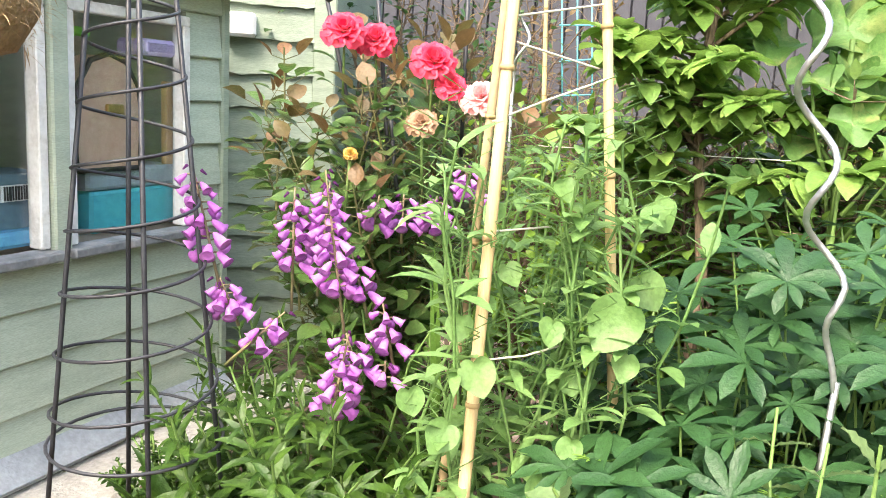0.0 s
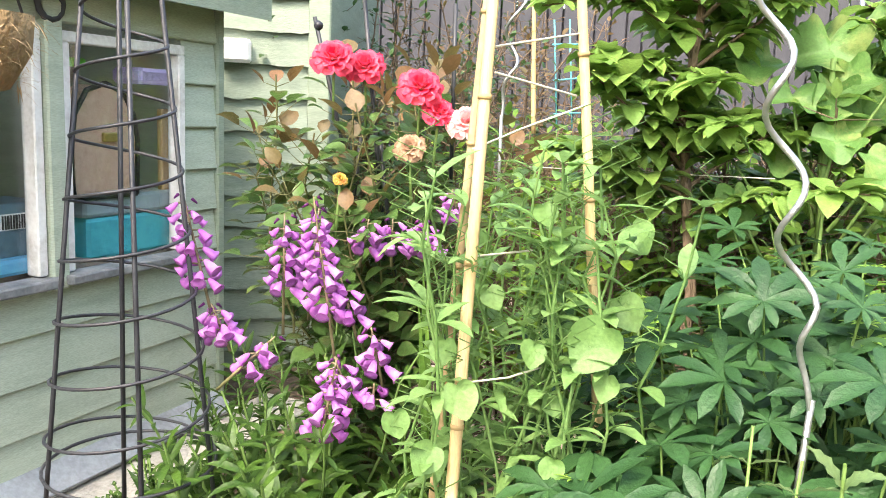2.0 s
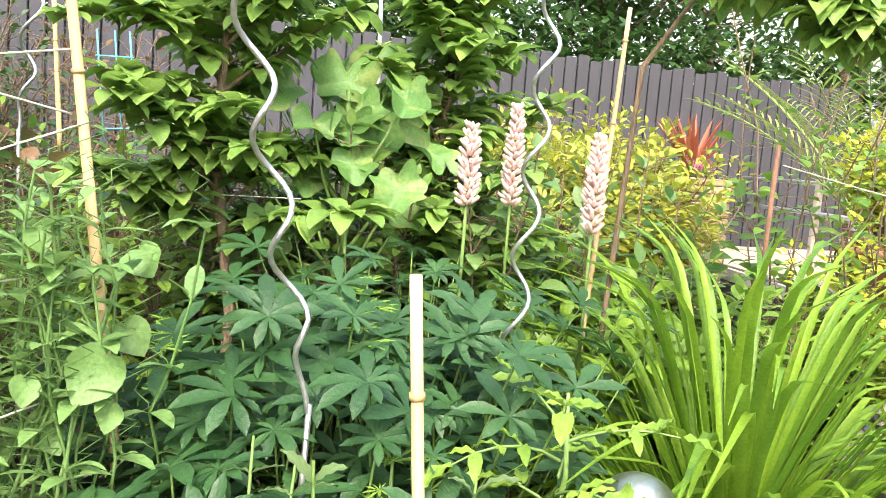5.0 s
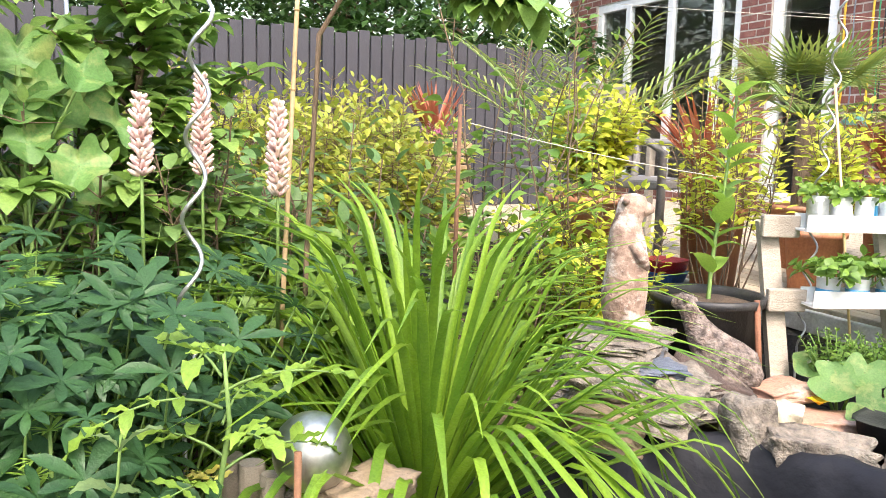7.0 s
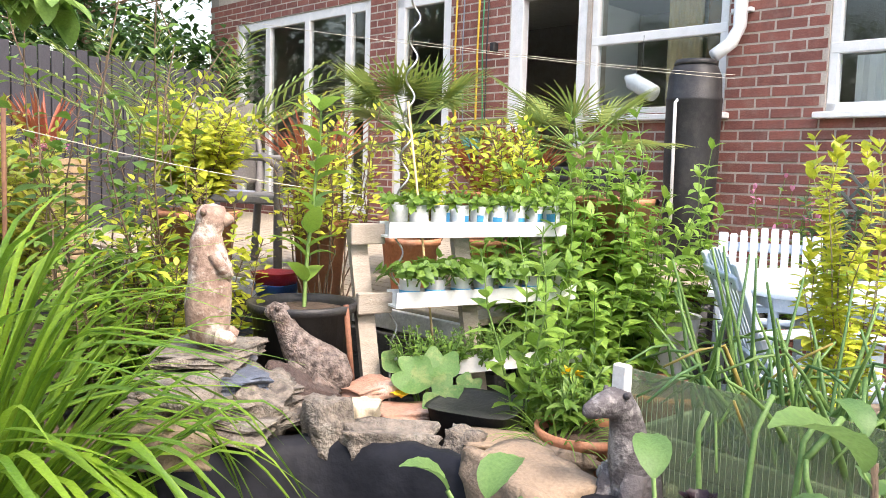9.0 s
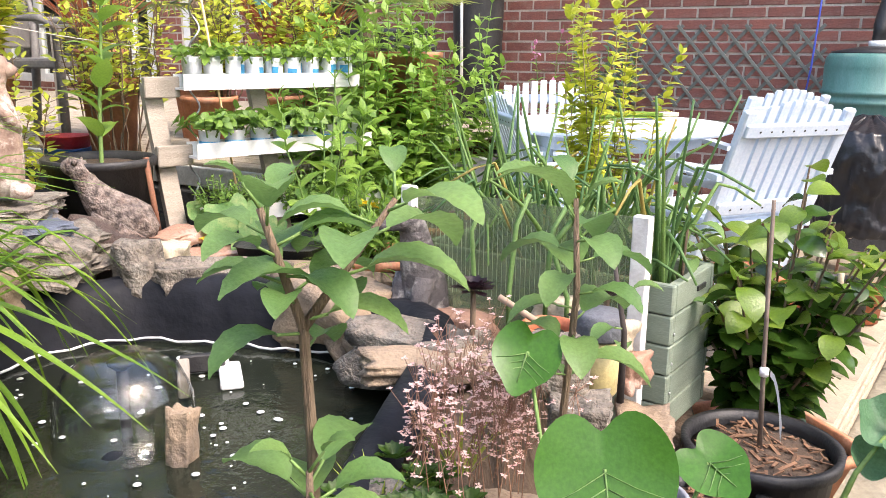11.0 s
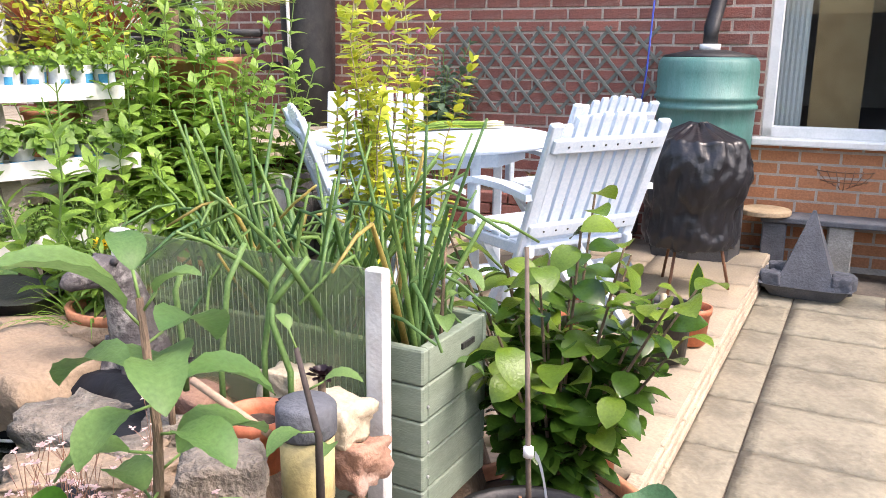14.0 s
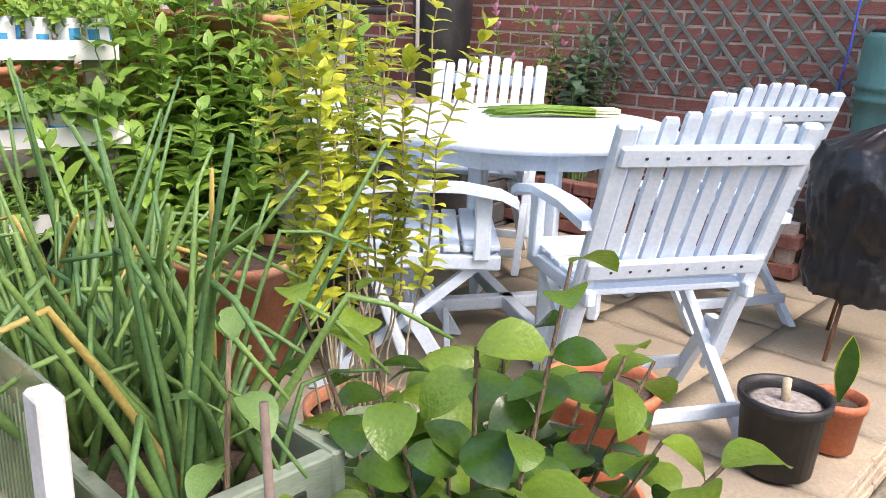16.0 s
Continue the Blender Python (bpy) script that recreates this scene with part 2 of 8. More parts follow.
STEEL = mat("galvanised steel", (0.55, 0.56, 0.57), (0.42, 0.42, 0.43), 0.38, metal=0.85, stain=(0.25, 0.2, 0.16), stain_amount=0.4)
RUST = mat("rusty steel", (0.16, 0.08, 0.05), (0.24, 0.12, 0.06), 0.8)
TERRA = mat("terracotta", (0.5, 0.22, 0.12), (0.4, 0.17, 0.09), 0.75, stain=(0.5, 0.36, 0.28), stain_amount=0.35)
TERRA_P = mat("terracotta plastic", (0.52, 0.17, 0.08), (0.45, 0.14, 0.07), 0.5)
SOIL = mat("dark soil", (0.05, 0.035, 0.025), (0.09, 0.06, 0.04), 0.95, scale=20, bump=0.9, fine=70)
BARK = mat("bark chips", (0.24, 0.13, 0.075), (0.11, 0.065, 0.04), 0.9, island=0.8)
STONE = mat("weathered stone", (0.24, 0.205, 0.165), (0.075, 0.065, 0.055), 0.9, scale=26, stain=(0.33, 0.31, 0.26), stain_amount=0.5, bump=1.0, fine=110)
SANDSTONE = mat("sandstone", (0.31, 0.23, 0.155), (0.2, 0.15, 0.105), 0.9, scale=7, stain=(0.17, 0.14, 0.115), stain_amount=0.5, bump=0.6)
PALESTONE = mat("pale stone", (0.5, 0.43, 0.31), (0.4, 0.34, 0.25), 0.8, bump=0.4)
PINKBRICK = mat("pinkish brick", (0.38, 0.22, 0.15), (0.28, 0.16, 0.115), 0.85, stain=(0.55, 0.45, 0.38), bump=0.5)
CONCRETE = mat("concrete", (0.42, 0.4, 0.36), (0.33, 0.31, 0.28), 0.9, stain=(0.22, 0.21, 0.17), stain_amount=0.5, bump=0.6)
SLAB = mat("riven paving slab", (0.27, 0.245, 0.18), (0.2, 0.18, 0.13), 0.85, scale=7, stain=(0.13, 0.115, 0.085), stain_amount=0.6, bump=1.0, fine=34, island=0.45)
SLAB_P = mat("smooth sand paving", (0.35, 0.29, 0.205), (0.26, 0.215, 0.155), 0.8, scale=4, stain=(0.27, 0.23, 0.18), stain_amount=0.5, bump=0.25, island=0.4)
BRICK = mat("red brick", (0.3, 0.112, 0.085), (0.165, 0.068, 0.056), 0.85, scale=14, stain=(0.34, 0.22, 0.18), stain_amount=0.35, bump=0.5, island=0.6)
BRICK_O = mat("orange brick", (0.55, 0.24, 0.12), (0.45, 0.19, 0.09), 0.85, scale=14, bump=0.4, island=0.5)
MORTAR = mat("mortar", (0.52, 0.46, 0.4), (0.42, 0.37, 0.32), 0.95, bump=0.5)
GREYWOOD = mat("weathered timber", (0.4, 0.35, 0.29), (0.3, 0.26, 0.21), 0.8, scale=6, streak=(1, 8, 8), bump=0.4, island=0.4)
DECKWOOD = mat("deck timber", (0.42, 0.36, 0.27), (0.33, 0.28, 0.21), 0.8, scale=5, streak=(1, 8, 1), bump=0.35, island=0.5)
FENCE = mat("dark grey fence paint", (0.055, 0.055, 0.066), (0.04, 0.04, 0.05), 0.7, scale=5, streak=(6, 6, 0.7), bump=0.3, island=0.5)
BROWNWOOD = mat("brown bark", (0.2, 0.14, 0.09), (0.13, 0.09, 0.06), 0.85, scale=25, streak=(3, 3, 0.6), bump=0.7)
STEM = mat("green stem", (0.16, 0.26, 0.07), (0.12, 0.2, 0.05), 0.6)
LINER = mat("black pond liner", (0.01, 0.011, 0.015), (0.016, 0.017, 0.021), 0.55, scale=5, bump=0.4, fine=25, stain=(0.03, 0.03, 0.03), stain_amount=0.25, spec=0.14)
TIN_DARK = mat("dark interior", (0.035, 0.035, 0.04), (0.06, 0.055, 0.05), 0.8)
CURTAIN = mat("pale curtain", (0.78, 0.8, 0.8), (0.68, 0.7, 0.7), 0.9, streak=(20, 20, 0.3), scale=3)
SLATEGREY = mat("grey slate paint", (0.12, 0.125, 0.14), (0.09, 0.095, 0.105), 0.7, bump=0.4)
GLASS = glass_mat("window glass", (0.9, 0.93, 0.93), 0.01, 1.0)
POLY = glass_mat("clouded polycarbonate", (0.68, 0.75, 0.56), 0.1, 0.86)
CLEAR = glass_mat("clear water dome", (0.97, 0.98, 0.98), 0.02, 1.0)

L_GREEN = leaf_mat("fresh green leaf", (0.24, 0.38, 0.045), (0.12, 0.23, 0.03))
L_MID = leaf_mat("mid green leaf", (0.19, 0.32, 0.05), (0.09, 0.19, 0.032))
L_PEN = leaf_mat("penstemon leaf", (0.075, 0.15, 0.02), (0.03, 0.075, 0.012))
L_LUPIN = leaf_mat("blue green leaf", (0.05, 0.128, 0.038), (0.024, 0.072, 0.023))
L_DARK = leaf_mat("dark glossy leaf", (0.022, 0.07, 0.012), (0.085, 0.17, 0.022), 0.22, 0.65, bump=0.08)
L_ROSE = leaf_mat("rose leaf", (0.13, 0.23, 0.06), (0.06, 0.13, 0.035), 0.3, stain=(0.13, 0.07, 0.04))
L_BRONZE = leaf_mat("bronze young leaf", (0.2, 0.1, 0.045), (0.13, 0.12, 0.04))
L_GOLD = leaf_mat("gold green leaf", (0.46, 0.43, 0.055), (0.23, 0.33, 0.045), stain=(0.2, 0.26, 0.05))
L_YELLOW = leaf_mat("yellow variegated leaf", (0.68, 0.66, 0.07), (0.38, 0.48, 0.05), stain=(0.16, 0.28, 0.05))
L_LILY = leaf_mat("strap leaf", (0.23, 0.37, 0.03), (0.09, 0.2, 0.02), 0.38)
L_ONION = leaf_mat("onion leaf", (0.1, 0.22, 0.085), (0.24, 0.38, 0.1), 0.4)
L_PEA = leaf_mat("pale pea leaf", (0.22, 0.36, 0.12), (0.15, 0.28, 0.08), 0.5)
L_SAP = leaf_mat("sapling leaf", (0.09, 0.19, 0.055), (0.19, 0.31, 0.09), 0.45, bump=0.15)
L_APPLE = leaf_mat("apple leaf", (0.26, 0.4, 0.09), (0.14, 0.26, 0.055), 0.45)
L_BIG = leaf_mat("large pale leaf", (0.16, 0.31, 0.085), (0.1, 0.22, 0.052), 0.5, stain=(0.42, 0.44, 0.16))
L_PALM = leaf_mat("palm leaf", (0.17, 0.27, 0.07), (0.3, 0.34, 0.08))
L_RED = leaf_mat("red cordyline leaf", (0.36, 0.08, 0.05), (0.42, 0.17, 0.08))
L_HEDGE = leaf_mat("hedge leaf", (0.06, 0.13, 0.03), (0.035, 0.085, 0.022))
L_MINT = leaf_mat("bright green leaf", (0.28, 0.44, 0.07), (0.16, 0.3, 0.045))
L_SILVER = leaf_mat("silvery leaf", (0.36, 0.42, 0.28), (0.26, 0.34, 0.2))
L_BLACK = leaf_mat("near black rosette leaf", (0.018, 0.01, 0.014), (0.03, 0.014, 0.02), 0.3)
PURPLE = leaf_mat("purple petal", (0.72, 0.3, 0.76), (0.58, 0.16, 0.62), 0.5)
PURPLE_D = leaf_mat("dark purple bud", (0.24, 0.05, 0.26), (0.17, 0.04, 0.18))
PETALPALE = leaf_mat("pale lilac petal", (0.75, 0.6, 0.82), (0.65, 0.45, 0.72))
ROSE_RED = leaf_mat("rose petal", (0.68, 0.012, 0.07), (0.8, 0.1, 0.17), 0.5)
ROSE_PALE = leaf_mat("pale rose petal", (0.85, 0.55, 0.5), (0.75, 0.22, 0.25), 0.5)
ROSE_OLD = leaf_mat("faded rose petal", (0.5, 0.34, 0.23), (0.38, 0.22, 0.13), 0.7)
LUPFLOWER = leaf_mat("faded lupin flower", (0.85, 0.75, 0.64), (0.8, 0.55, 0.55), 0.7)
PINKFLOWER = leaf_mat("tiny pink flower", (0.75, 0.46, 0.43), (0.8, 0.64, 0.58), 0.7)


# ---- ground ----
def step01(v, a, b):
    t = min(1, max(0, (v - a) / (b - a)))
    return t * t * (3 - 2 * t)


def ground_z(x, y):
    bed = 0.5 * step01(y, 0.72, 0.95) * step01(-x, -3.0, -2.75)
    mound = 0.52 * step01(x, 0.86, 1.0) * step01(-x, -2.98, -2.8) * step01(y, -0.5, -0.38)
    plinth = 0.3 * step01(x, 1.95, 2.1) * step01(-x, -3.2, -3.05) * step01(y, -0.98, -0.9) * step01(-y, -0.4, -0.2)
    z = max(bed, mound, plinth)
    q = (((x - 1.84) / 0.75) ** 4 + ((y - 0.43) / 0.62) ** 4) ** 0.25
    z -= 0.62 * (1 - step01(q, 0.86, 1.02))
    if z > 0.2:
        z += 0.03 * noise.noise(Vector((x * 3, y * 3, 0)))
    return z


xs = [-300, -60, -20, -8, -4] + [round(-2.4 + 0.08 * i, 3) for i in range(80)] + [4.5, 6, 9, 14, 25, 60, 300]
ys = [-300, -60, -20, -8, -4] + [round(-2.4 + 0.08 * i, 3) for i in range(82)] + [5, 7, 12, 25, 60, 300]
gm = Mesh()
for y in ys:
    for x in xs:
        gm.v.append((x, y, ground_z(x, y) - 0.012))
for j in range(len(ys) - 1):
    for i in range(len(xs) - 1):
        a = j * len(xs) + i
        gm.f.append((a, a + 1, a + 1 + len(xs), a + len(xs)))
EARTH = mat("garden earth", (0.1, 0.07, 0.045), (0.06, 0.04, 0.028), 0.95, scale=9, bump=0.9, fine=55, stain=(0.2, 0.15, 0.1), stain_amount=0.5)
single("ground", gm, EARTH, "brown garden earth under the beds", "ground", kind="structure", smooth=True)

# ---- house ----
HM = pose(6.1, -2.55, 0, 0, 0, 70)
OPEN = [(-1.95, -0.95, 0.02, 2.1), (-0.84, -0.04, 0.8, 2.0), (0.95, 2.24, 1.86, 3.0), (2.98, 4.22, 1.88, 3.15), (4.26, 5.12, 0.86, 3.05), (5.9, 6.72, 0.86, 3.2), (7.15, 9.9, 0.86, 3.24)]
S0, S1, ZT = -2.6, 10.4, 5.0
cuts = sorted({S0, S1, *(v for o in OPEN for v in o[:2])})
wall = Mesh()
for a, b in zip(cuts[:-1], cuts[1:]):
    mid = (a + b) / 2
    o = next((q for q in OPEN if q[0] < mid < q[1]), None)
    for z0, z1 in ([(-0.1, ZT)] if not o else [(-0.1, o[2]), (o[3], ZT)]):
        wall.box(((a + b) / 2, -0.125, (z0 + z1) / 2), (b - a, 0.25, z1 - z0))
house_wall = single("wall_house", wall, MORTAR, "red brick house wall with pale mortar joints", "wall", HM, kind="structure")
for nm, c, s in (("wall_house_left", (S1 + 0.1, -2.6, 2.4), (0.2, 5.2, 5.2)), ("wall_house_right", (S0 - 0.1, -2.6, 2.4), (0.2, 5.2, 5.2)), ("wall_room_back", (3.9, -3.6, 2.4), (13, 0.1, 5.0))):
    single(nm, Mesh().box(c, s), mat("plain plaster", (0.3, 0.28, 0.25), (0.26, 0.24, 0.21), 0.9), "plain plastered house wall", "wall", HM, kind="structure")
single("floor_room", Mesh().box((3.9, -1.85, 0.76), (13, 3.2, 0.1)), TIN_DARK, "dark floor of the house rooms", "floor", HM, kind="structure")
single("ceiling", Mesh().box((3.9, -1.85, 3.5), (13, 3.2, 0.1)), mat("ceiling paint", (0.6, 0.6, 0.58), (0.55, 0.55, 0.52), 0.9), "pale ceiling of the house rooms", "ceiling", HM, kind="structure")
roof = Mesh()
roof.quadstrip([[(S0 - 0.3, 0.35, 4.9), (S1 + 0.3, 0.35, 4.9), (S1 + 0.3, 0.35, 5.0), (S0 - 0.3, 0.35, 5.0)], [(S0 - 0.3, -5.4, 7.2), (S1 + 0.3, -5.4, 7.2), (S1 + 0.3, -5.4, 7.3), (S0 - 0.3, -5.4, 7.3)]])
single("roof", roof, SLATEGREY, "grey tiled house roof", "roof", HM, kind="structure")

BL, BH = 0.232, 0.0785
near_m = {BRICK: Mesh().box((0, 0, 0), (BL - 0.016, 0.02, BH - 0.016), bev=0.003).data("brick", BRICK, False), BRICK_O: Mesh().box((0, 0, 0), (BL - 0.016, 0.02, BH - 0.016), bev=0.003).data("brick_orange", BRICK_O, False)}
rest = {BRICK: Mesh(), BRICK_O: Mesh()}
count = 0
for row in range(int(3.6 / BH)):
    z = 0.02 + BH * (row + 0.5)
    s = S0 + (BL / 2 if row % 2 else 0)
    while s < S1:
        a, b = s, s + BL
        for o in OPEN:
            if o[2] - 0.01 < z < o[3] + 0.01:
                if a < o[1] and b > o[0]:
                    if a < o[0]:
                        b = min(b, o[0])
                    elif b > o[1]:
                        a = max(a, o[1])
                    else:
                        a = b
        w = b - a - 0.016
        m = BRICK_O if (s < -0.02 and z < 0.8) else BRICK
        if w > 0.03:
            if abs(w - (BL - 0.016)) < 1e-6 and -0.4 < s < 2.6 and 0.75 < z < 1.9 and count < 300:
                count += 1
                ob = new("brick", near_m[m])
                ob.parent = house_wall
                ob.location = ((a + b) / 2, rnd(-0.003, 0.002), z)
            else:
                rest[m].box(((a + b) / 2, rnd(-0.009, -0.004), z), (w, 0.02, BH - 0.016))
        s += BL
part("bricks", rest[BRICK], BRICK, house_wall, smooth=False, kind="stuff")
part("orange_bricks", rest[BRICK_O], BRICK_O, house_wall, "orange bricks under the window", smooth=False, kind="stuff")


def window(name, o, bars, rails=(), label="white plastic window", sill=True, fr=0.07):
    w = thing(name, HM, label, "window", kind="structure")
    s0, s1, z0, z1 = o
    f = Mesh()
    d = 0.07
    f.box(((s0 + s1) / 2, -0.05, z0 + fr / 2), (s1 - s0, d, fr), bev=0.008)
    f.box(((s0 + s1) / 2, -0.05, z1 - fr / 2), (s1 - s0, d, fr), bev=0.008)
    f.box((s0 + fr / 2, -0.05, (z0 + z1) / 2), (fr, d, z1 - z0), bev=0.008)
    f.box((s1 - fr / 2, -0.05, (z0 + z1) / 2), (fr, d, z1 - z0), bev=0.008)
    for x in bars:
        f.box((x, -0.048, (z0 + z1) / 2), (fr, d, z1 - z0 - 0.02), bev=0.008)
    for z in rails:
        f.box(((s0 + s1) / 2, -0.046, z), (s1 - s0 - 0.02, d, fr * 1.1), bev=0.008)
    part("window_frame", f, WHITE, w, smooth=False)
    xs_ = [s0, *sorted(bars), s1]
    zs_ = [z0, *sorted(rails), z1]
    for a, b in zip(xs_[:-1], xs_[1:]):
        for c, e in zip(zs_[:-1], zs_[1:]):
            p = part("pane", Mesh().box(((a + b) / 2, -0.05, (c + e) / 2), (b - a - 0.03, 0.006, e - c - 0.03)), GLASS, w, smooth=False)
            p.visible_shadow = False
    if sill:
        part("window_sill", Mesh().box(((s0 + s1) / 2, 0.03, z0 - 0.02), (s1 - s0 + 0.1, 0.13, 0.045), bev=0.008), WHITE, w, smooth=False)
    return w


window("window_1", OPEN[1], [], [], "white framed kitchen window over orange bricks")
window("window_2", OPEN[2], [1.62], [2.3], "white framed window above the trellis")
window("window_3", OPEN[3], [], [2.52], "white framed window beside the open back door")
window("window_4", OPEN[5], [], [], "tall narrow white framed window", sill=False, fr=0.12)
window("window_5", OPEN[6], [7.55, 8.35, 9.2], [], "wide white framed patio window", sill=False, fr=0.11)
# back door: white frame, standing open on a dark kitchen
dr = thing("door_1", HM, "white back door frame open on a dark room", "door", kind="structure")
f = Mesh()
for x in (4.26 + 0.05, 5.12 - 0.07):
    f.box((x, -0.05, 1.95), (0.1 if x < 5 else 0.15, 0.09, 2.2), bev=0.008)
f.box((4.69, -0.05, 3.01), (0.86, 0.09, 0.1), bev=0.008)
part("door_frame", f, WHITE, dr, smooth=False)
part("door_leaf", Mesh().box((4.33, -0.5, 1.9), (0.05, 0.8, 2.0), bev=0.008), WHITE, dr, smooth=False)
# kitchen side door standing open against the wall by the gravel
d2 = thing("door_2", HM @ pose(-0.93, 0.03, 0, 0, 0, -78), "white glazed garden door standing open", "door", kind="structure")
f = Mesh()
for c, s in (((0.06, 0, 1.07), (0.12, 0.05, 2.0)), ((0.8, 0, 1.07), (0.12, 0.05, 2.0)), ((0.43, 0, 0.15), (0.62, 0.05, 0.16)), ((0.43, 0, 2.0), (0.62, 0.05, 0.14))):
    f.box(c, s, Matrix.Rotation(radians(180), 4, "Z"), bev=0.008)
part("door_leaf", f, WHITE, d2, smooth=False)
pn = part("pane", Mesh().box((-0.43, 0, 1.07), (0.66, 0.01, 1.8)), GLASS, d2, smooth=False)
pn.visible_shadow = False
# things seen behind the panes
for s, w, z0, z1, m, nm, lab in ((-0.17, 0.18, 0.84, 1.95, CURTAIN, "curtain", "pale grey pleated curtain behind the kitchen pane"), (-0.45, 0.3, 0.84, 1.95, mat("oak board", (0.4, 0.26, 0.12), (0.33, 0.2, 0.09), 0.5), "cupboard", "oak cupboard door behind the kitchen pane"), (1.9, 0.5, 1.9, 2.28, CURTAIN, "curtain", "pale net curtain behind the pane"), (3.5, 0.3, 1.92, 3.1, mat("tan curtain", (0.45, 0.35, 0.2), (0.38, 0.3, 0.17), 0.9), "curtain", "tan curtain hanging behind the pane"), (3.2, 0.2, 1.92, 3.1, mat("brown cupboard", (0.2, 0.13, 0.07), (0.16, 0.1, 0.06), 0.6), "cupboard", "brown cupboard behind the pane")):
    c = Mesh()
    n = 12
    c.quadstrip([[(s - w / 2 + w * i / n, -0.3 - 0.012 * (i % 2) * (nm == "curtain"), z) for i in range(n + 1)] for z in (z0, z1)], closed=False)
    c.quadstrip([[(s + w / 2 - w * i / n, -0.33 - 0.012 * (i % 2) * (nm == "curtain"), z) for i in range(n + 1)] for z in (z0, z1)], closed=False)
    single(nm, c, m, lab, nm, HM)

# ---- deck before the back door ----
deck = thing("deck", HM, "raised weathered timber deck with a white edge board", "deck", kind="structure")
for i in range(30):
    part("plank", Mesh().box((6.1, 0.06 + 0.115 * i, 0.755), (7.6, 0.107, 0.03), bev=0.004), DECKWOOD, deck, smooth=False)
part("fascia", Mesh().box((6.1, 3.5, 0.715), (7.6, 0.03, 0.09), bev=0.004), mat("pale grey paint", (0.5, 0.5, 0.48), (0.4, 0.4, 0.38), 0.7, stain=(0.2, 0.18, 0.15)), deck, "pale painted edge board", smooth=False)
blk = mat("dark block wall", (0.085, 0.085, 0.085), (0.055, 0.055, 0.055), 0.9, island=0.6, bump=0.6)
for r in range(5):
    for i in range(17):
        part("block", Mesh().box((2.53 + 0.45 * i + (0.1 if r % 2 else 0), 3.4, 0.05 + 0.13 * r), (0.44, 0.12, 0.125), bev=0.008), blk, deck, smooth=False)
    for i in range(7):
        part("block", Mesh().box((2.37, 0.25 + 0.45 * i + (0.1 if r % 2 else 0), 0.05 + 0.13 * r), (0.12, 0.44, 0.125), bev=0.008), blk, deck, smooth=False)
rail = thing("deck_rail", HM, "grey metal rail on timber posts along the deck", "railing")
for s in (5.0, 6.4, 7.8, 9.2):
    part("post", Mesh().box((s, 2.6, 1.1), (0.05, 0.05, 0.7), bev=0.006), GREYWOOD, rail, smooth=False)
for z in (1.18, 1.42):
    part("rail", Mesh().tube([(4.6, 2.6, z), (9.4, 2.6, z)], 0.018, n=8), STEEL, rail)

# ---- paving ----
PM = pose(4.237, -2.14, 0, 0, 0, 66)
path = thing("path", PM, "riven buff concrete slab path", "path", kind="structure")
part("bed", Mesh().box((-0.13, 2.0, -0.03), (0.75, 7.4, 0.05)), mat("joint sand", (0.16, 0.13, 0.1), (0.11, 0.09, 0.07), 0.95, bump=0.6), path, smooth=False)


def slab_mesh(w, h, t, seed):
    g = Mesh()
    n = 8
    for top in (1, 0):
        for j in range(n + 1):
            for i in range(n + 1):
                x, y = w * (i / n - 0.5), h * (j / n - 0.5)
                edge = i in (0, n) or j in (0, n)
                zz = (0.006 * noise.noise(Vector((x * 9 + seed * 7, y * 9, seed))) - (0.006 if edge else 0)) if top else -t
                g.v.append((x * (1 if top else 0.99), y * (1 if top else 0.99), zz))
    k = (n + 1) ** 2
    for j in range(n):
        for i in range(n):
            a = j * (n + 1) + i
            g.f.append((a, a + 1, a + n + 2, a + n + 1))
    ring = [i for i in range(n + 1)] + [(n + 1) * j + n for j in range(1, n + 1)] + [(n + 1) * n + i for i in range(n - 1, -1, -1)] + [(n + 1) * j for j in range(n - 1, 0, -1)]
    for a, b in zip(ring, ring[1:] + ring[:1]):
        g.f.append((a, a + k, b + k, b))
    return g


SLABS = [slab_mesh(0.44, 0.44, 0.04, i).data("paving_slab", SLAB, True) for i in range(4)]
THIN = [slab_mesh(0.185, 0.44, 0.04, 9 + i).data("paving_slab_cut", SLAB, True) for i in range(3)]
for j in range(-3, 13):
    y = 0.225 + 0.45 * j
    o = new("paving_slab", SLABS[j % 4])
    o.parent, o.location, o.rotation_euler[2] = path, (-0.225, y, 0.01), math.pi * (j % 2)
    o = new("paving_slab", THIN[j % 3])
    o.parent, o.location = path, (0.095, y + 0.02, 0.008)
EDGEB = mat("dark edging brick", (0.16, 0.12, 0.1), (0.11, 0.085, 0.075), 0.9, island=0.6, bump=0.5)
eb = Mesh().box((0, 0, 0), (0.1, 0.21, 0.06), bev=0.006).data("edging_brick", EDGEB, False)
edge = thing("path_edge", PM, "row of dark worn bricks edging the path", "edging", kind="structure")
for j in range(34):
    o = new("brick", eb)
    o.parent, o.location = edge, (-0.515, -1.35 + 0.22 * j, rnd(-0.012, -0.004))
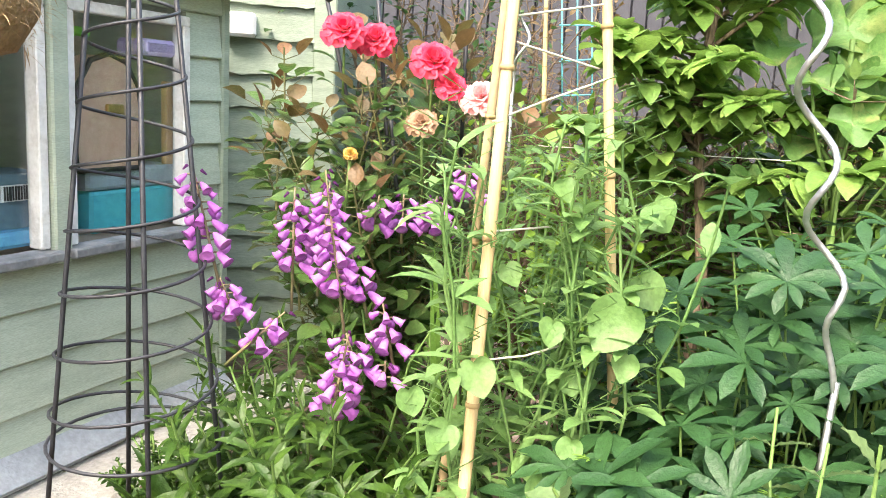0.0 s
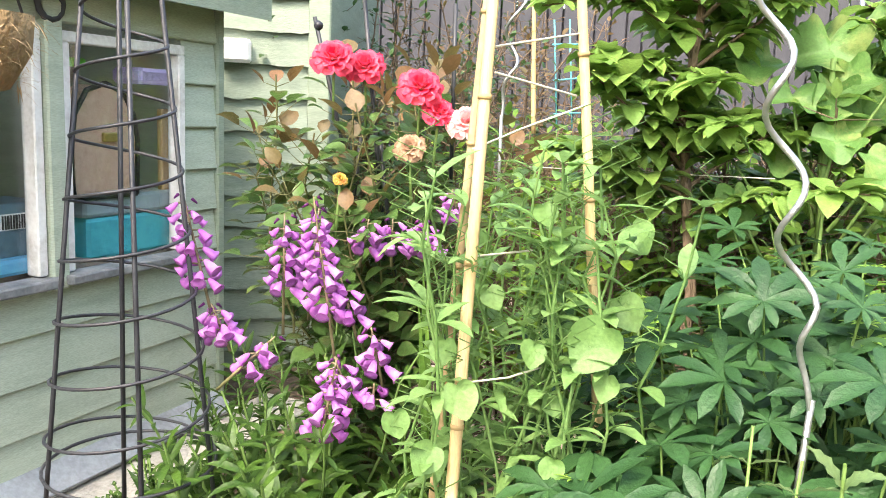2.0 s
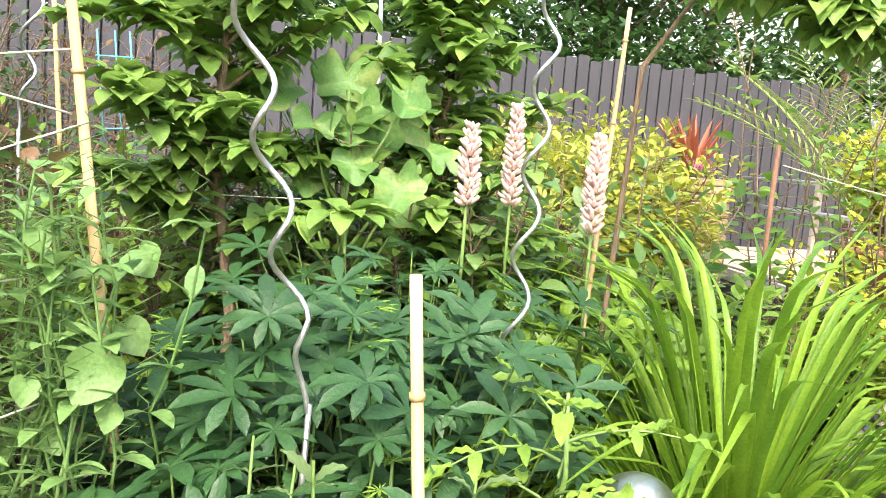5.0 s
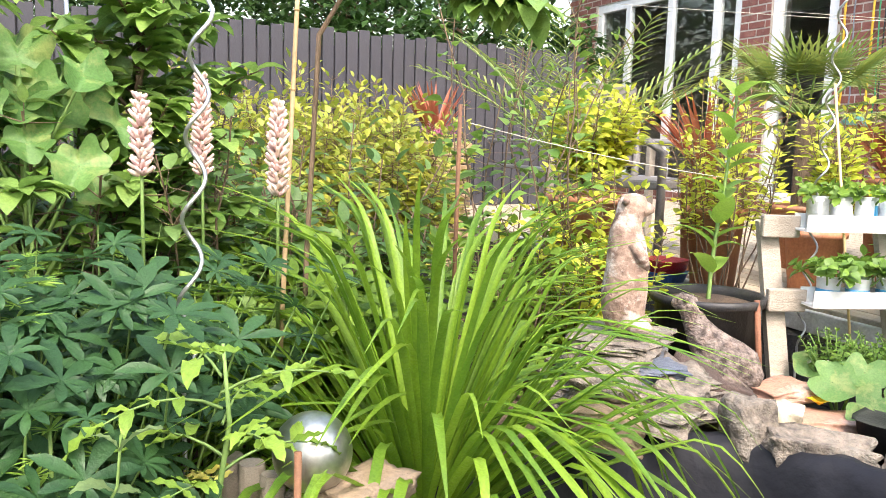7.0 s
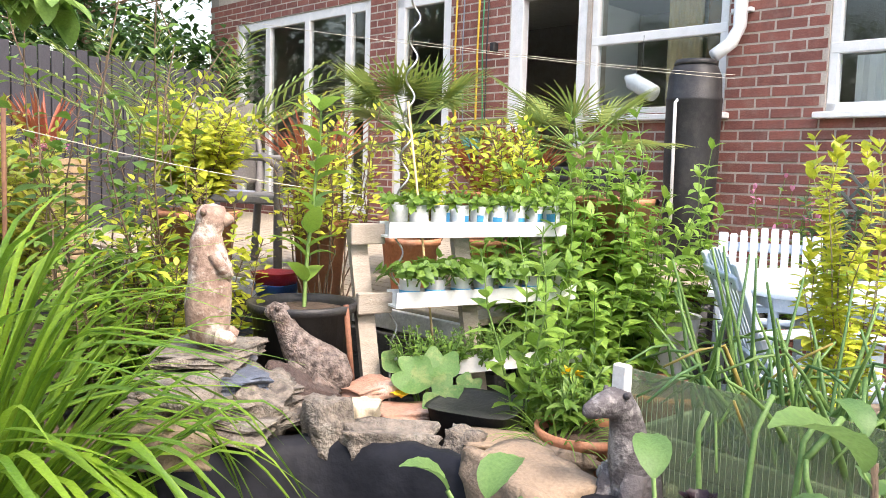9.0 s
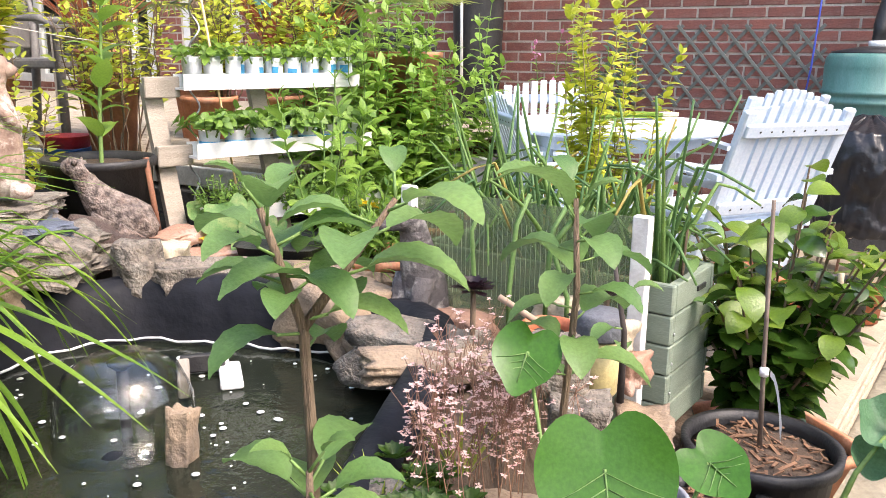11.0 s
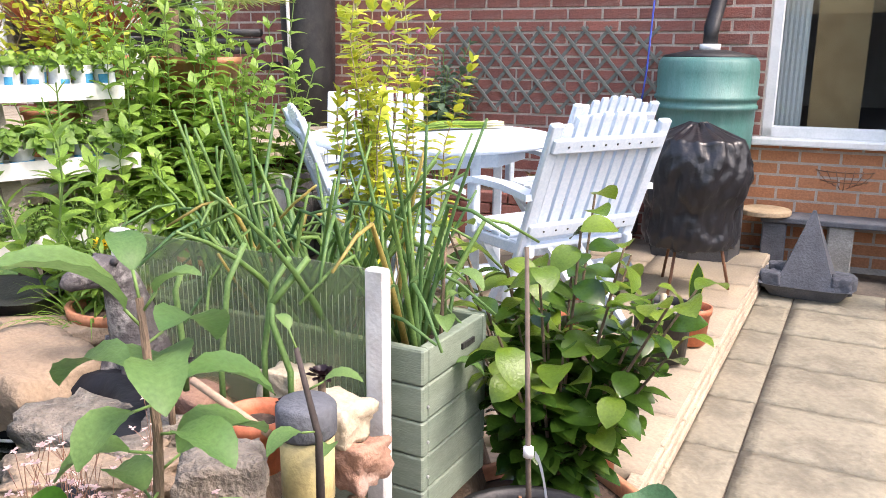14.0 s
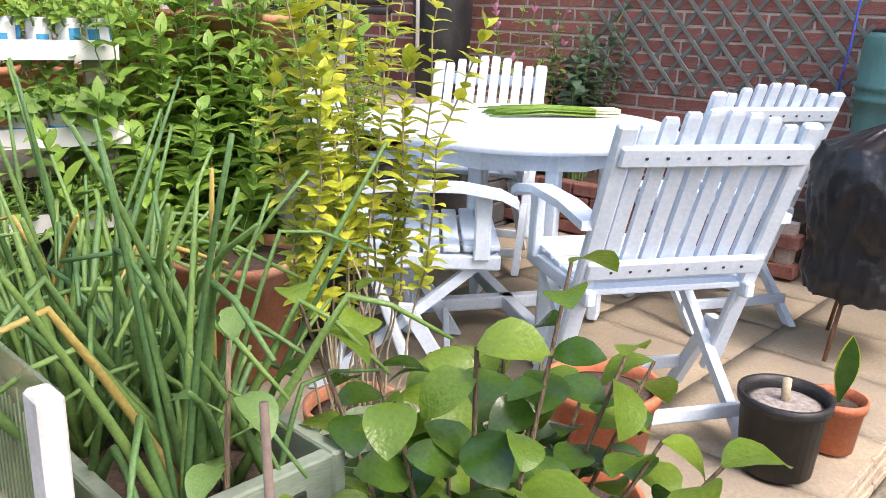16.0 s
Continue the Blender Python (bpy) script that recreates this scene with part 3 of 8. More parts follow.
# gravel strip beyond the edging
gv = Mesh()
for i in range(2600):
    x, y = -0.6 - abs(random.gauss(0, 0.5)), rnd(-1.3, 2.2)
    r = rnd(0.008, 0.016)
    a = rnd(0, 6)
    gv.quadstrip([[(x + r * q * math.cos(a + k * 1.26), y + r * q * math.sin(a + k * 1.26) * 0.8, z) for k in range(5)] for q, z in ((1, 0.0), (0.6, r * 1.1))])
single("gravel", gv, mat("buff gravel", (0.55, 0.44, 0.3), (0.36, 0.27, 0.18), 0.85, island=0.9), "loose buff gravel beside the path", "gravel", PM, kind="stuff", smooth=True)
gr = Mesh()
for i in range(2600):
    x, y = -0.6 - abs(random.gauss(0, 0.5)), rnd(1.2, 4.2)
    gr.leaf((x, y, 0), (rnd(-0.5, 0.5), rnd(-0.5, 0.5), 1), (1, 0, 0), rnd(0.04, 0.09), 0.004, 2, 0.4)
single("grass", gr, L_GREEN, "short green grass beside the path", "grass", PM, kind="stuff")

# terrace one step up
ter = thing("terrace", PM, "raised terrace of smooth sand coloured slabs", "terrace", kind="structure")
part("terrace_base", Mesh().box((1.42, -0.1, 0.035), (2.42, 3.4, 0.09)), mat("terrace joint", (0.3, 0.25, 0.19), (0.24, 0.2, 0.15), 0.95), ter, smooth=False)
TS = [slab_mesh(0.59, 0.44, 0.05, 20 + i).data("terrace_slab", SLAB_P, True) for i in range(3)]
for i in range(4):
    for j in range(7):
        o = new("terrace_slab", TS[(i + j) % 3])
        o.parent, o.location = ter, (0.5 + 0.6 * i, -1.5 + 0.45 * j + (0.2 if i % 2 else 0), 0.118)
EDGES = mat("terrace edging stone", (0.5, 0.42, 0.31), (0.4, 0.33, 0.24), 0.85, stain=(0.25, 0.21, 0.16), bump=0.7, island=0.5)
for r in range(3):
    for j in range(7):
        part("edging_stone", Mesh().box((0.205 + 0.006 * r, -1.55 + 0.5 * j + (0.2 if r % 2 else 0), 0.02 + 0.036 * r), (0.05, 0.49, 0.034), bev=0.006), EDGES, ter, smooth=False)

# ---- shed ----
SM = pose(-0.52, 2.23, 0.5, 0, 0, -112.3)
shed = thing("shed", SM, "sage green shiplap shed with two white framed windows", "shed")
for i in range(14):
    z = 0.04 + 0.112 * i
    gaps = [(0.0, 0.13), (0.53, 0.56), (1.0, 1.9)] if 0.45 < z + 0.06 < 1.06 else [(0.0, 1.9)]
    for a, b in gaps:
        q = Mesh().quadstrip([[(x, 0.012, z), (x, 0.016, z + 0.004), (x, 0.004, z + 0.111), (x, -0.012, z + 0.111), (x, -0.012, z)] for x in (a, b)])
        part("board", q, SAGE, shed, smooth=False)
part("corner_post", Mesh().box((-0.012, -0.01, 0.62), (0.03, 0.06, 1.3), bev=0.005), SAGE_TONED, shed, smooth=False)
part("mullion", Mesh().box((0.54, 0.012, 0.78), (0.045, 0.04, 0.62), bev=0.004), SAGE, shed, smooth=False)
part("bearer", Mesh().box((0.9, 0.03, -0.02), (1.9, 0.05, 0.07), bev=0.004), WHITE_OLD, shed, "flaking white bearer", smooth=False)
part("drip_strip", Mesh().quadstrip([[(x, 0.01, 0.075), (x, 0.075, 0.03), (x, 0.07, 0.022), (x, 0.0, 0.06)] for x in (0, 1.9)]), mat("grey flashing", (0.24, 0.26, 0.28), (0.3, 0.32, 0.34), 0.45, stain=(0.12, 0.12, 0.12)), shed, "grey flashing strip", smooth=False)
for k, (a, b) in enumerate(((0.13, 0.515), (0.565, 1.0))):
    w = part("window", Mesh().box(((a + b) / 2, 0, 1.02), (b - a, 0.04, 0.024), bev=0.003), WHITE_OLD, shed, "peeling white window frame", smooth=False)
    for x in (a + 0.012, b - 0.012):
        part("jamb", Mesh().box((x, 0.0, 0.756), (0.024, 0.04, 0.504), bev=0.003), WHITE_OLD, w, smooth=False)
    part("sill", Mesh().box(((a + b) / 2, 0.022, 0.49), (b - a + 0.03, 0.06, 0.022), bev=0.004), mat("grey sill", (0.13, 0.14, 0.15), (0.3, 0.3, 0.3), 0.6), w, smooth=False)
    p = part("pane", Mesh().box(((a + b) / 2, -0.012, 0.765), (b - a - 0.04, 0.004, 0.5)), GLASS, w, smooth=False)
    p.visible_shadow = False
part("side_wall", Mesh().box((0.0, -0.9, 0.66), (0.03, 1.8, 1.32)), SAGE, shed, smooth=False)
part("back_wall", Mesh().box((0.95, -1.8, 0.66), (1.9, 0.03, 1.32)), GREYWOOD, shed, smooth=False)
part("end_wall", Mesh().box((1.9, -0.9, 0.66), (0.03, 1.8, 1.32)), GREYWOOD, shed, smooth=False)
part("floor", Mesh().box((0.95, -0.9, -0.02), (1.86, 1.8, 0.04)), GREYWOOD, shed, smooth=False)
part("roof", Mesh().quadstrip([[(-0.1, 0.12, 1.12), (-0.1, 0.12, 1.2), (-0.1, -1.9, 1.7), (-0.1, -1.9, 1.62)], [(2.0, 0.12, 1.12), (2.0, 0.12, 1.2), (2.0, -1.9, 1.7), (2.0, -1.9, 1.62)]]), SAGE_TONED, shed, "sage fascia and roof", smooth=False)
single("kerb", Mesh().box((0.8, 0.14, -0.06), (2.0, 0.2, 0.14), bev=0.012), CONCRETE, "rough concrete kerb below the shed", "kerb", SM, kind="structure")
# things on the shelf behind the panes
single("shelf", Mesh().box((0.6, -0.25, 0.5), (1.1, 0.4, 0.02)), GREYWOOD, "timber shelf inside the shed window", "shelf", SM)
bp_ = thing("bird_house", SM @ pose(0.345, -0.065, 0.66), "rounded pale pink wooden case with a brass latch", "case")
case = Mesh()
prof = [(-0.09, 0), (0.09, 0), (0.095, 0.13), (0.085, 0.19), (0.05, 0.245), (0, 0.262), (-0.05, 0.245), (-0.085, 0.19), (-0.095, 0.13)]
case.quadstrip([[(x, y, z) for x, z in prof] for y in (0.03, -0.06)])
part("body", case, mat("pink painted wood", (0.62, 0.4, 0.3), (0.56, 0.36, 0.27), 0.6), bp_, smooth=False)
part("rim", Mesh().tube([(x * 1.06, 0.03, z * 1.03 - 0.003) for x, z in prof + prof[:1]], 0.007, n=5), BLACK_PLASTIC, bp_)
part("latch", Mesh().box((-0.01, 0.036, 0.14), (0.05, 0.012, 0.022), bev=0.003), mat("brass", (0.5, 0.36, 0.13), (0.4, 0.28, 0.1), 0.4, metal=0.8), bp_, "brass latch", smooth=False)
single("storage_box", Mesh().box((0.25, -0.14, 0.555), (0.3, 0.2, 0.1), bev=0.008), mat("turquoise plastic", (0.08, 0.5, 0.58), (0.07, 0.44, 0.52), 0.4), "turquoise plastic box behind the shed pane", "box", SM)
single("storage_tub", Mesh().box((0.26, -0.14, 0.633), (0.3, 0.2, 0.05), bev=0.008), mat("clear grey plastic", (0.35, 0.42, 0.46), (0.3, 0.36, 0.4), 0.3), "grey translucent tub stacked on the box", "tub", SM)
single("wood_plank", Mesh().box((0.11, -0.06, 0.69), (0.06, 0.02, 0.36), bev=0.003), mat("new pine", (0.6, 0.38, 0.16), (0.5, 0.31, 0.13), 0.6, streak=(6, 6, 1)), "upright pine plank behind the shed pane", "plank", SM)
single("packet", Mesh().box((0.2, -0.06, 0.95), (0.11, 0.1, 0.04), pose(0, 0, 0, 0, 0, 0), bev=0.01), mat("lilac film", (0.45, 0.36, 0.75), (0.6, 0.55, 0.8), 0.25), "lilac plastic packet behind the shed pane", "packet", SM)
single("green_tool", Mesh().box((0.42, -0.06, 0.97), (0.07, 0.03, 0.02), bev=0.006), mat("lime plastic", (0.2, 0.65, 0.1), (0.17, 0.55, 0.08), 0.4), "lime green plastic tool behind the shed pane", "tool", SM)
single("carton", Mesh().box((0.58, -0.11, 0.6), (0.14, 0.12, 0.12), bev=0.004), mat("slate blue card", (0.13, 0.22, 0.28), (0.1, 0.17, 0.22), 0.7), "slate blue carton with a white label", "carton", SM)
lb = single("label", Mesh().box((0.585, -0.047, 0.62), (0.09, 0.003, 0.035)), WHITE, "white barcode label on the carton", "label", SM)
for i in range(12):
    part("bar", Mesh().box((0.548 + 0.0068 * i, -0.044, 0.62), (0.0032 if i % 3 else 0.005, 0.002, 0.03)), BLACK_PLASTIC, lb, smooth=False)
single("blue_tray", Mesh().box((0.6, -0.06, 0.525), (0.14, 0.08, 0.035), bev=0.008), mat("sky blue plastic", (0.15, 0.45, 0.7), (0.13, 0.4, 0.62), 0.4), "sky blue plastic tray inside the shed", "tray", SM)
single("red_bag", rock((0.63, -0.3, 0.85), (0.2, 0.2, 0.3), seed=4), mat("red fabric", (0.3, 0.02, 0.03), (0.2, 0.02, 0.03), 0.9), "dark red cloth bag hanging inside the shed", "bag", SM, smooth=True)
# horseshoe over the windows
hs = Mesh()
pts = [(0.545 + 0.032 * math.cos(a), 0.028, 1.085 + 0.036 * math.sin(a)) for a in (radians(-235 + 29 * k) for k in range(11))]
hs.tube(pts, 0.0075, n=6)
single("horseshoe", hs, BLACK_IRON, "black iron horseshoe hung on the shed", "horseshoe", SM, smooth=True)

# boarded outhouse beyond the shed
wb = thing("outhouse", (0, 0, 0), "sage outhouse clad in waney edged boards", "outhouse")
w0, w1 = Vector((-1.2, 2.55, 0)), Vector((-0.355, 2.75, 0))
dirw = (w1 - w0).normalized()
nw = Vector((dirw.y, -dirw.x, 0))
for i in range(16):
    z = 0.45 + 0.107 * i
    n = 26
    sd = i * 1.7
    rings = []
    for k in range(n + 1):
        p = w0 + dirw * ((w1 - w0).length * k / n)
        e = 0.010 * noise.noise(Vector((k * 0.55, sd, 0))) + 0.005 * noise.noise(Vector((k * 1.7, sd, 3)))
        rings.append([p + nw * 0.028 + Vector((0, 0, z + e)), p + nw * 0.006 + Vector((0, 0, z + 0.13)), p + Vector((0, 0, z + 0.13)), p + Vector((0, 0, z + e))])
    part("board", Mesh().quadstrip(rings), SAGE_TONED, wb, smooth=False)
part("corner_trim", Mesh().box((-0.32, 2.752, 1.35), (0.075, 0.06, 1.9), bev=0.005), SAGE_TONED, wb, smooth=False)
part("side_wall", Mesh().box((-0.34, 3.6, 1.3), (0.04, 1.7, 1.9)), SAGE_TONED, wb, smooth=False)
part("roof", Mesh().box((-0.85, 3.5, 2.32), (1.3, 1.9, 0.08), bev=0.01), SLATEGREY, wb, smooth=False)
single("lamp_box", Mesh().box((0, 0, 0), (0.1, 0.06, 0.075), bev=0.01), WHITE, "small white plastic lamp housing on the outhouse", "lamp", pose(-0.58, 2.66, 1.56, 0, 0, 12))

# ---- fence ----
fence = thing("fence", (0, 0, 0), "dark grey vertical board garden fence", "fence", kind="structure")
f0, f1 = Vector((-0.6, 6.6, 0.3)), Vector((7.6, 5.35, 0.35))
fd = (f1 - f0).normalized()
fm = Matrix.Rotation(math.atan2(fd.y, fd.x), 4, "Z")
bd = [Mesh().box((0, 0, 0.99 + 0.01 * k), (0.105, 0.02, 1.98 + 0.02 * k), bev=0.004).data("fence_board", FENCE, False) for k in range(3)]
for i in range(70):
    o = new("board", bd[i % 3])
    o.parent = fence
    o.matrix_basis = Matrix.Translation(f0 + fd * (0.118 * i)) @ fm
part("rail", Mesh().box((4.1, 0.03, 1.5), (8.2, 0.04, 0.08), Matrix.Translation(f0) @ fm), FENCE, fence, smooth=False)
part("infill", Mesh().box((4.1, 0.045, 0.95), (8.2, 0.01, 1.9), Matrix.Translation(f0) @ fm), FENCE, fence, smooth=False)
# plain fences that close the garden
for nm, c, s in (("fence_west", (-4.2, 1.5, 1.0), (0.05, 14, 2.0)), ("fence_south", (1.0, -6.5, 1.0), (12, 0.05, 2.0))):
    single(nm, Mesh().box(c, s), FENCE, "plain dark garden fence", "fence", kind="structure")


# ---- plant helpers ----
def stemmed(name, base, label, category, n, height, spread, leaf_m, leaf=(0.05, 0.02), per=14, start=0.1, whorl=2, droop=0.5, lean=(0, 0), stem_m=None, stem_r=0.004, tilt=0.5, jitter=0.25, group="", bend=0.3, shape=0.42, fold=0.25, hvar=0.25, base_r=0.05, tipsize=0.6, tip_m=None, tip_from=0.85, nseg=4, wave=0.0, twig=0.0, wander=0.02):
    """A plant of many leafy stems from one base."""
    t = thing(name, base, label, category, group)
    st, lf, tp = Mesh(), Mesh(), Mesh()
    for i in range(n):
        a = 2.4 * i + rnd(-0.4, 0.4)
        rr = math.sqrt((i + 0.5) / n)
        d = Vector((math.cos(a) * spread * rr + lean[0], math.sin(a) * spread * rr + lean[1], 1))
        L = height * rnd(1 - hvar, 1 + hvar * 0.4) * (1.06 - 0.16 * rr)
        pts = arc((math.cos(a) * base_r * rr, math.sin(a) * base_r * rr, 0), d, L, bend * rr, 7)
        off = Vector((0, 0, 0))
        for k in range(1, 8):
            off += Vector((random.gauss(0, 1), random.gauss(0, 1), 0)) * wander * L
            pts[k] = pts[k] + off
        st.tube(pts, stem_r, stem_r * 0.5, n=5, cap=False)
        for k in range(per):
            u = start + (1 - start) * (k + rnd(0, 0.6)) / per
            q = min(u * 7, 6.99)
            j = int(q)
            p = pts[j].lerp(pts[j + 1], q - j)
            ax = (pts[j + 1] - pts[j]).normalized()
            for w in range(whorl):
                b = 2.4 * k + 2 * math.pi * w / whorl + rnd(-jitter, jitter)
                side = Vector((math.cos(b), math.sin(b), 0))
                side = (side - ax * side.dot(ax)).normalized()
                if twig:
                    p0 = pts[j].lerp(pts[j + 1], q - j)
                    p = p0 + (side + ax * rnd(0.1, 0.8)).normalized() * twig * rnd(0.1, 1.2)
                    st.tube([p0, p], stem_r * 0.35, stem_r * 0.2, n=3, cap=False)
                dd = side + ax * (tilt + rnd(-0.2, 0.2) + (1.0 if u > 0.93 else 0))
                sc = rnd(0.7, 1.15) * (1 - (1 - tipsize) * max(0, (u - 0.5) * 2))
                (tp if tip_m and u > tip_from else lf).leaf(p, dd, ax, leaf[0] * sc, leaf[1] * sc, nseg, droop * rnd(0.4, 1.4), fold, shape, wave)
    part("stems", st, stem_m or STEM, t)
    part("leaves", lf, leaf_m, t)
    if tp.v:
        part("young_leaves", tp, tip_m, t)
    return t


def blades(name, base, label, category, n, length, width, leaf_m, spread=0.8, droop=1.2, nseg=8, base_r=0.06, fold=0.5, lvar=0.35, group="", up=1.0):
    t = thing(name, base, label, category, group)
    m = Mesh()
    for i in range(n):
        a = rnd(0, 6.283)
        q = math.sqrt(rnd(0.2, 1))
        d = Vector((math.cos(a) * spread * q, math.sin(a) * spread * q, up))
        m.leaf((math.cos(a) * base_r * q, math.sin(a) * base_r * q, 0), d, (-math.cos(a), -math.sin(a), 1), length * rnd(1 - lvar, 1), width * rnd(0.7, 1.1), nseg, droop * rnd(0.5, 1.2) * (0.55 + 0.7 * q), fold, 0.35)
    part("blades", m, leaf_m, t)
    return t


def palmate(m, p, up, d, r, n=8, width=0.3, droop=0.25, fold=0.3):
    """A hand-shaped leaf of n leaflets round p, in the plane across up."""
    up = Vector(up).normalized()
    d = Vector(d)
    d = (d - up * d.dot(up)).normalized()
    s = up.cross(d)
    for k in range(n):
        a = 2 * math.pi * (k + 0.5) / n + math.pi
        dd = d * math.cos(a) + s * math.sin(a) + up * rnd(0.0, 0.3)
        L = r * (0.78 + 0.25 * math.cos(a)) * rnd(0.9, 1.1)
        m.leaf(p, dd, up, L, L * width, 4, droop, fold, 0.6)


def lupin(base, n, height, spread, r=0.085, label="blue green lupin with hand shaped leaves", fresh=0):
    t = thing("lupin", base, label, "plant", "lupins")
    st, lf, yl = Mesh(), Mesh(), Mesh()
    for i in range(n):
        a, q = 2.4 * i + rnd(-0.3, 0.3), math.sqrt((i + 0.5) / n)
        d = Vector((math.cos(a) * spread * q, math.sin(a) * spread * q, 0.9))
        L = height * rnd(0.55, 1.05)
        pts = arc((math.cos(a) * 0.05, math.sin(a) * 0.05, 0), d, L, 0.25, 5)
        st.tube(pts, 0.0035, 0.002, n=4, cap=False)
        e = pts[-1]
        up = Vector((math.cos(a) * 0.5 * q + rnd(-0.3, 0.3), math.sin(a) * 0.5 * q + rnd(-0.35, 0.1), 1))
        palmate(lf, e, up, d, r * rnd(0.75, 1.25), random.choice((7, 8, 9)), 0.3, rnd(0.1, 0.5))
    for i in range(fresh):
        a, q = rnd(0, 6.28), math.sqrt(rnd(0, 1))
        p = Vector((math.cos(a) * spread * q * height * 0.8, math.sin(a) * spread * q * height * 0.8, height * rnd(0.75, 0.95)))
        st.tube([p - Vector((0, 0, 0.2)), p], 0.004, 0.003, n=5)
        for k in range(3):
            palmate(yl, p + Vector((0, 0, 0.025 * k)), (rnd(-0.2, 0.2), rnd(-0.2, 0.2), 1), (math.cos(k * 2), math.sin(k * 2), 0), 0.055 - 0.012 * k, 10, 0.16, 0.0, 0.6)
    part("stems", st, STEM, t)
    part("leaves", lf, L_LUPIN, t)
    if yl.v:
        part("young_leaves", yl, L_MINT, t)
    return t


def spire(p, h, r, label="faded pink lupin flower spire"):
    """A tall lupin flower spike of many small blooms."""
    t = thing("lupin_flower", p, label, "flower", "lupin spires")
    m = Mesh()
    rows = int(h / 0.0135)
    for k in range(rows):
        z = h * k / rows
        rr = r * (1 - 0.55 * (k / rows) ** 3)
        for j in range(8):
            a = 2 * math.pi * j / 8 + k * 0.45 + rnd(-0.15, 0.15)
            d = Vector((math.cos(a), math.sin(a), rnd(0.2, 0.7))) * rnd(0.8, 1.1)
            c = Vector((0, 0, z + rnd(-0.003, 0.003)))
            m.tube([c + d * rr * 0.2, c + d * rr * 0.55, c + d * rr * 0.8 + Vector((0, 0, 0.002)), c + d * rr + Vector((0, 0, 0.005))], 0.0062, 0.0032, n=5)
    part("blooms", m, LUPFLOWER, t)
    part("stalk", Mesh().tube([(0, 0, -0.35), (0, 0, h)], 0.005, 0.003), STEM, t)
    return t


def spiral_cane(base, height, r=0.02, pitch=0.155, lean=(0, 0), label="twisted galvanised steel plant spiral"):
    t = thing("plant_spiral", base, label, "plant support", "plant spirals")
    n = int(height / pitch * 12)
    pts = []
    for i in range(n + 1):
        z = height * i / n
        k = min(1, (z / 0.14) ** 2)
        a = 2 * math.pi * z / pitch
        pts.append((r * k * math.cos(a) + lean[0] * z, r * k * math.sin(a) + lean[1] * z, z))
    part("rod", Mesh().tube(pts, 0.0042, n=8), STEEL, t)
    part("sleeve", Mesh().tube([(lean[0] * 0.05, lean[1] * 0.05, -0.25), (0, 0, 0.02)], 0.0046, n=8), STEEL, t)
    return t


def cane(name, p0, p1, r=0.009, label="pale bamboo cane in the bed", mm=None, knots=5):
    t = thing(name, p0, label, "cane", "bamboo canes")
    d = Vector(p1) - Vector(p0)
    m = Mesh()
    pts = [d * (i / 10) for i in range(11)]
    m.tube(pts, r * 1.1, r * 0.9, n=10)
    part("shaft", m, mm or BAMBOO, t)
    for k in range(knots):
        u = (k + 0.6) / knots
        part("node", Mesh().tube([d * (u - 0.003), d * u, d * (u + 0.003)], r * 1.18, n=10), mat("cane node", (0.4, 0.27, 0.12), (0.3, 0.2, 0.09), 0.6), t)
    return t


def twine(pts, label="pale garden twine tied to canes", r=0.0013, sag=0.0):
    pts = [Vector(p) for p in pts]
    out = []
    for a, b in zip(pts[:-1], pts[1:]):
        for k in range(6):
            u = k / 6
            out.append(a.lerp(b, u) - Vector((0, 0, sag * 4 * u * (1 - u))))
    out.append(pts[-1])
    return single("twine", Mesh().tube(out, r, n=5), mat("twine", (0.55, 0.52, 0.44), (0.45, 0.42, 0.35), 0.9), label, "twine", smooth=True)


def pot(name, base, r, h, m, label, group="", rim=0.012, taper=0.75, soil=True, sq=0.0, rot=0.0, n=28, soil_m=None):
    t = thing(name, Matrix.Translation(base) @ Matrix.Rotation(rot, 4, "Z"), label, "pot", group)
    part("body", Mesh().lathe([(r * taper, 0), (r * 0.98, h - 0.03), (r * 1.06, h - 0.03), (r * 1.08, h), (r * 0.98, h), (r * 0.96, h - 0.025), (r * taper * 0.95, 0.01)], n=n, sq=sq), m, t)
    if soil:
        sm_ = Mesh()
        sm_.lathe([(r * 0.95, h - 0.035), (r * 0.6, h - 0.02), (0.004, h - 0.022)], n=n, sq=sq)
        part("soil", sm_, soil_m or SOIL, t)
    return t


# ---- obelisk by the shed ----
ob_c = Vector((-0.344, 1.23, 0.803))
ob = thing("obelisk", (ob_c.x, ob_c.y, ob_c.z), "black wire spiral garden obelisk", "obelisk")
R0, R1, HH = 0.135, 0.045, 0.86
for k in range(4):
    a = 0.5 + k * math.pi / 2
    part("leg", Mesh().tube([(R0 * 1.12 * math.cos(a), R0 * 1.12 * math.sin(a), -0.28), (R1 * math.cos(a), R1 * math.sin(a), HH)], 0.0042, n=6), BLACK_IRON, ob)
pts = []
for i in range(261):
    u = i / 260
    q = R0 + (R1 - R0) * u
    a = 2 * math.pi * 9 * u
    pts.append((q * math.cos(a), q * math.sin(a), HH * u))
part("coil", Mesh().tube(pts, 0.0028, n=5), BLACK_IRON, ob)
part("ring", Mesh().tube([(R0 * math.cos(a), R0 * math.sin(a), 0.0) for a in (2 * math.pi * k / 32 for k in range(33))], 0.003, n=5), BLACK_IRON, ob)

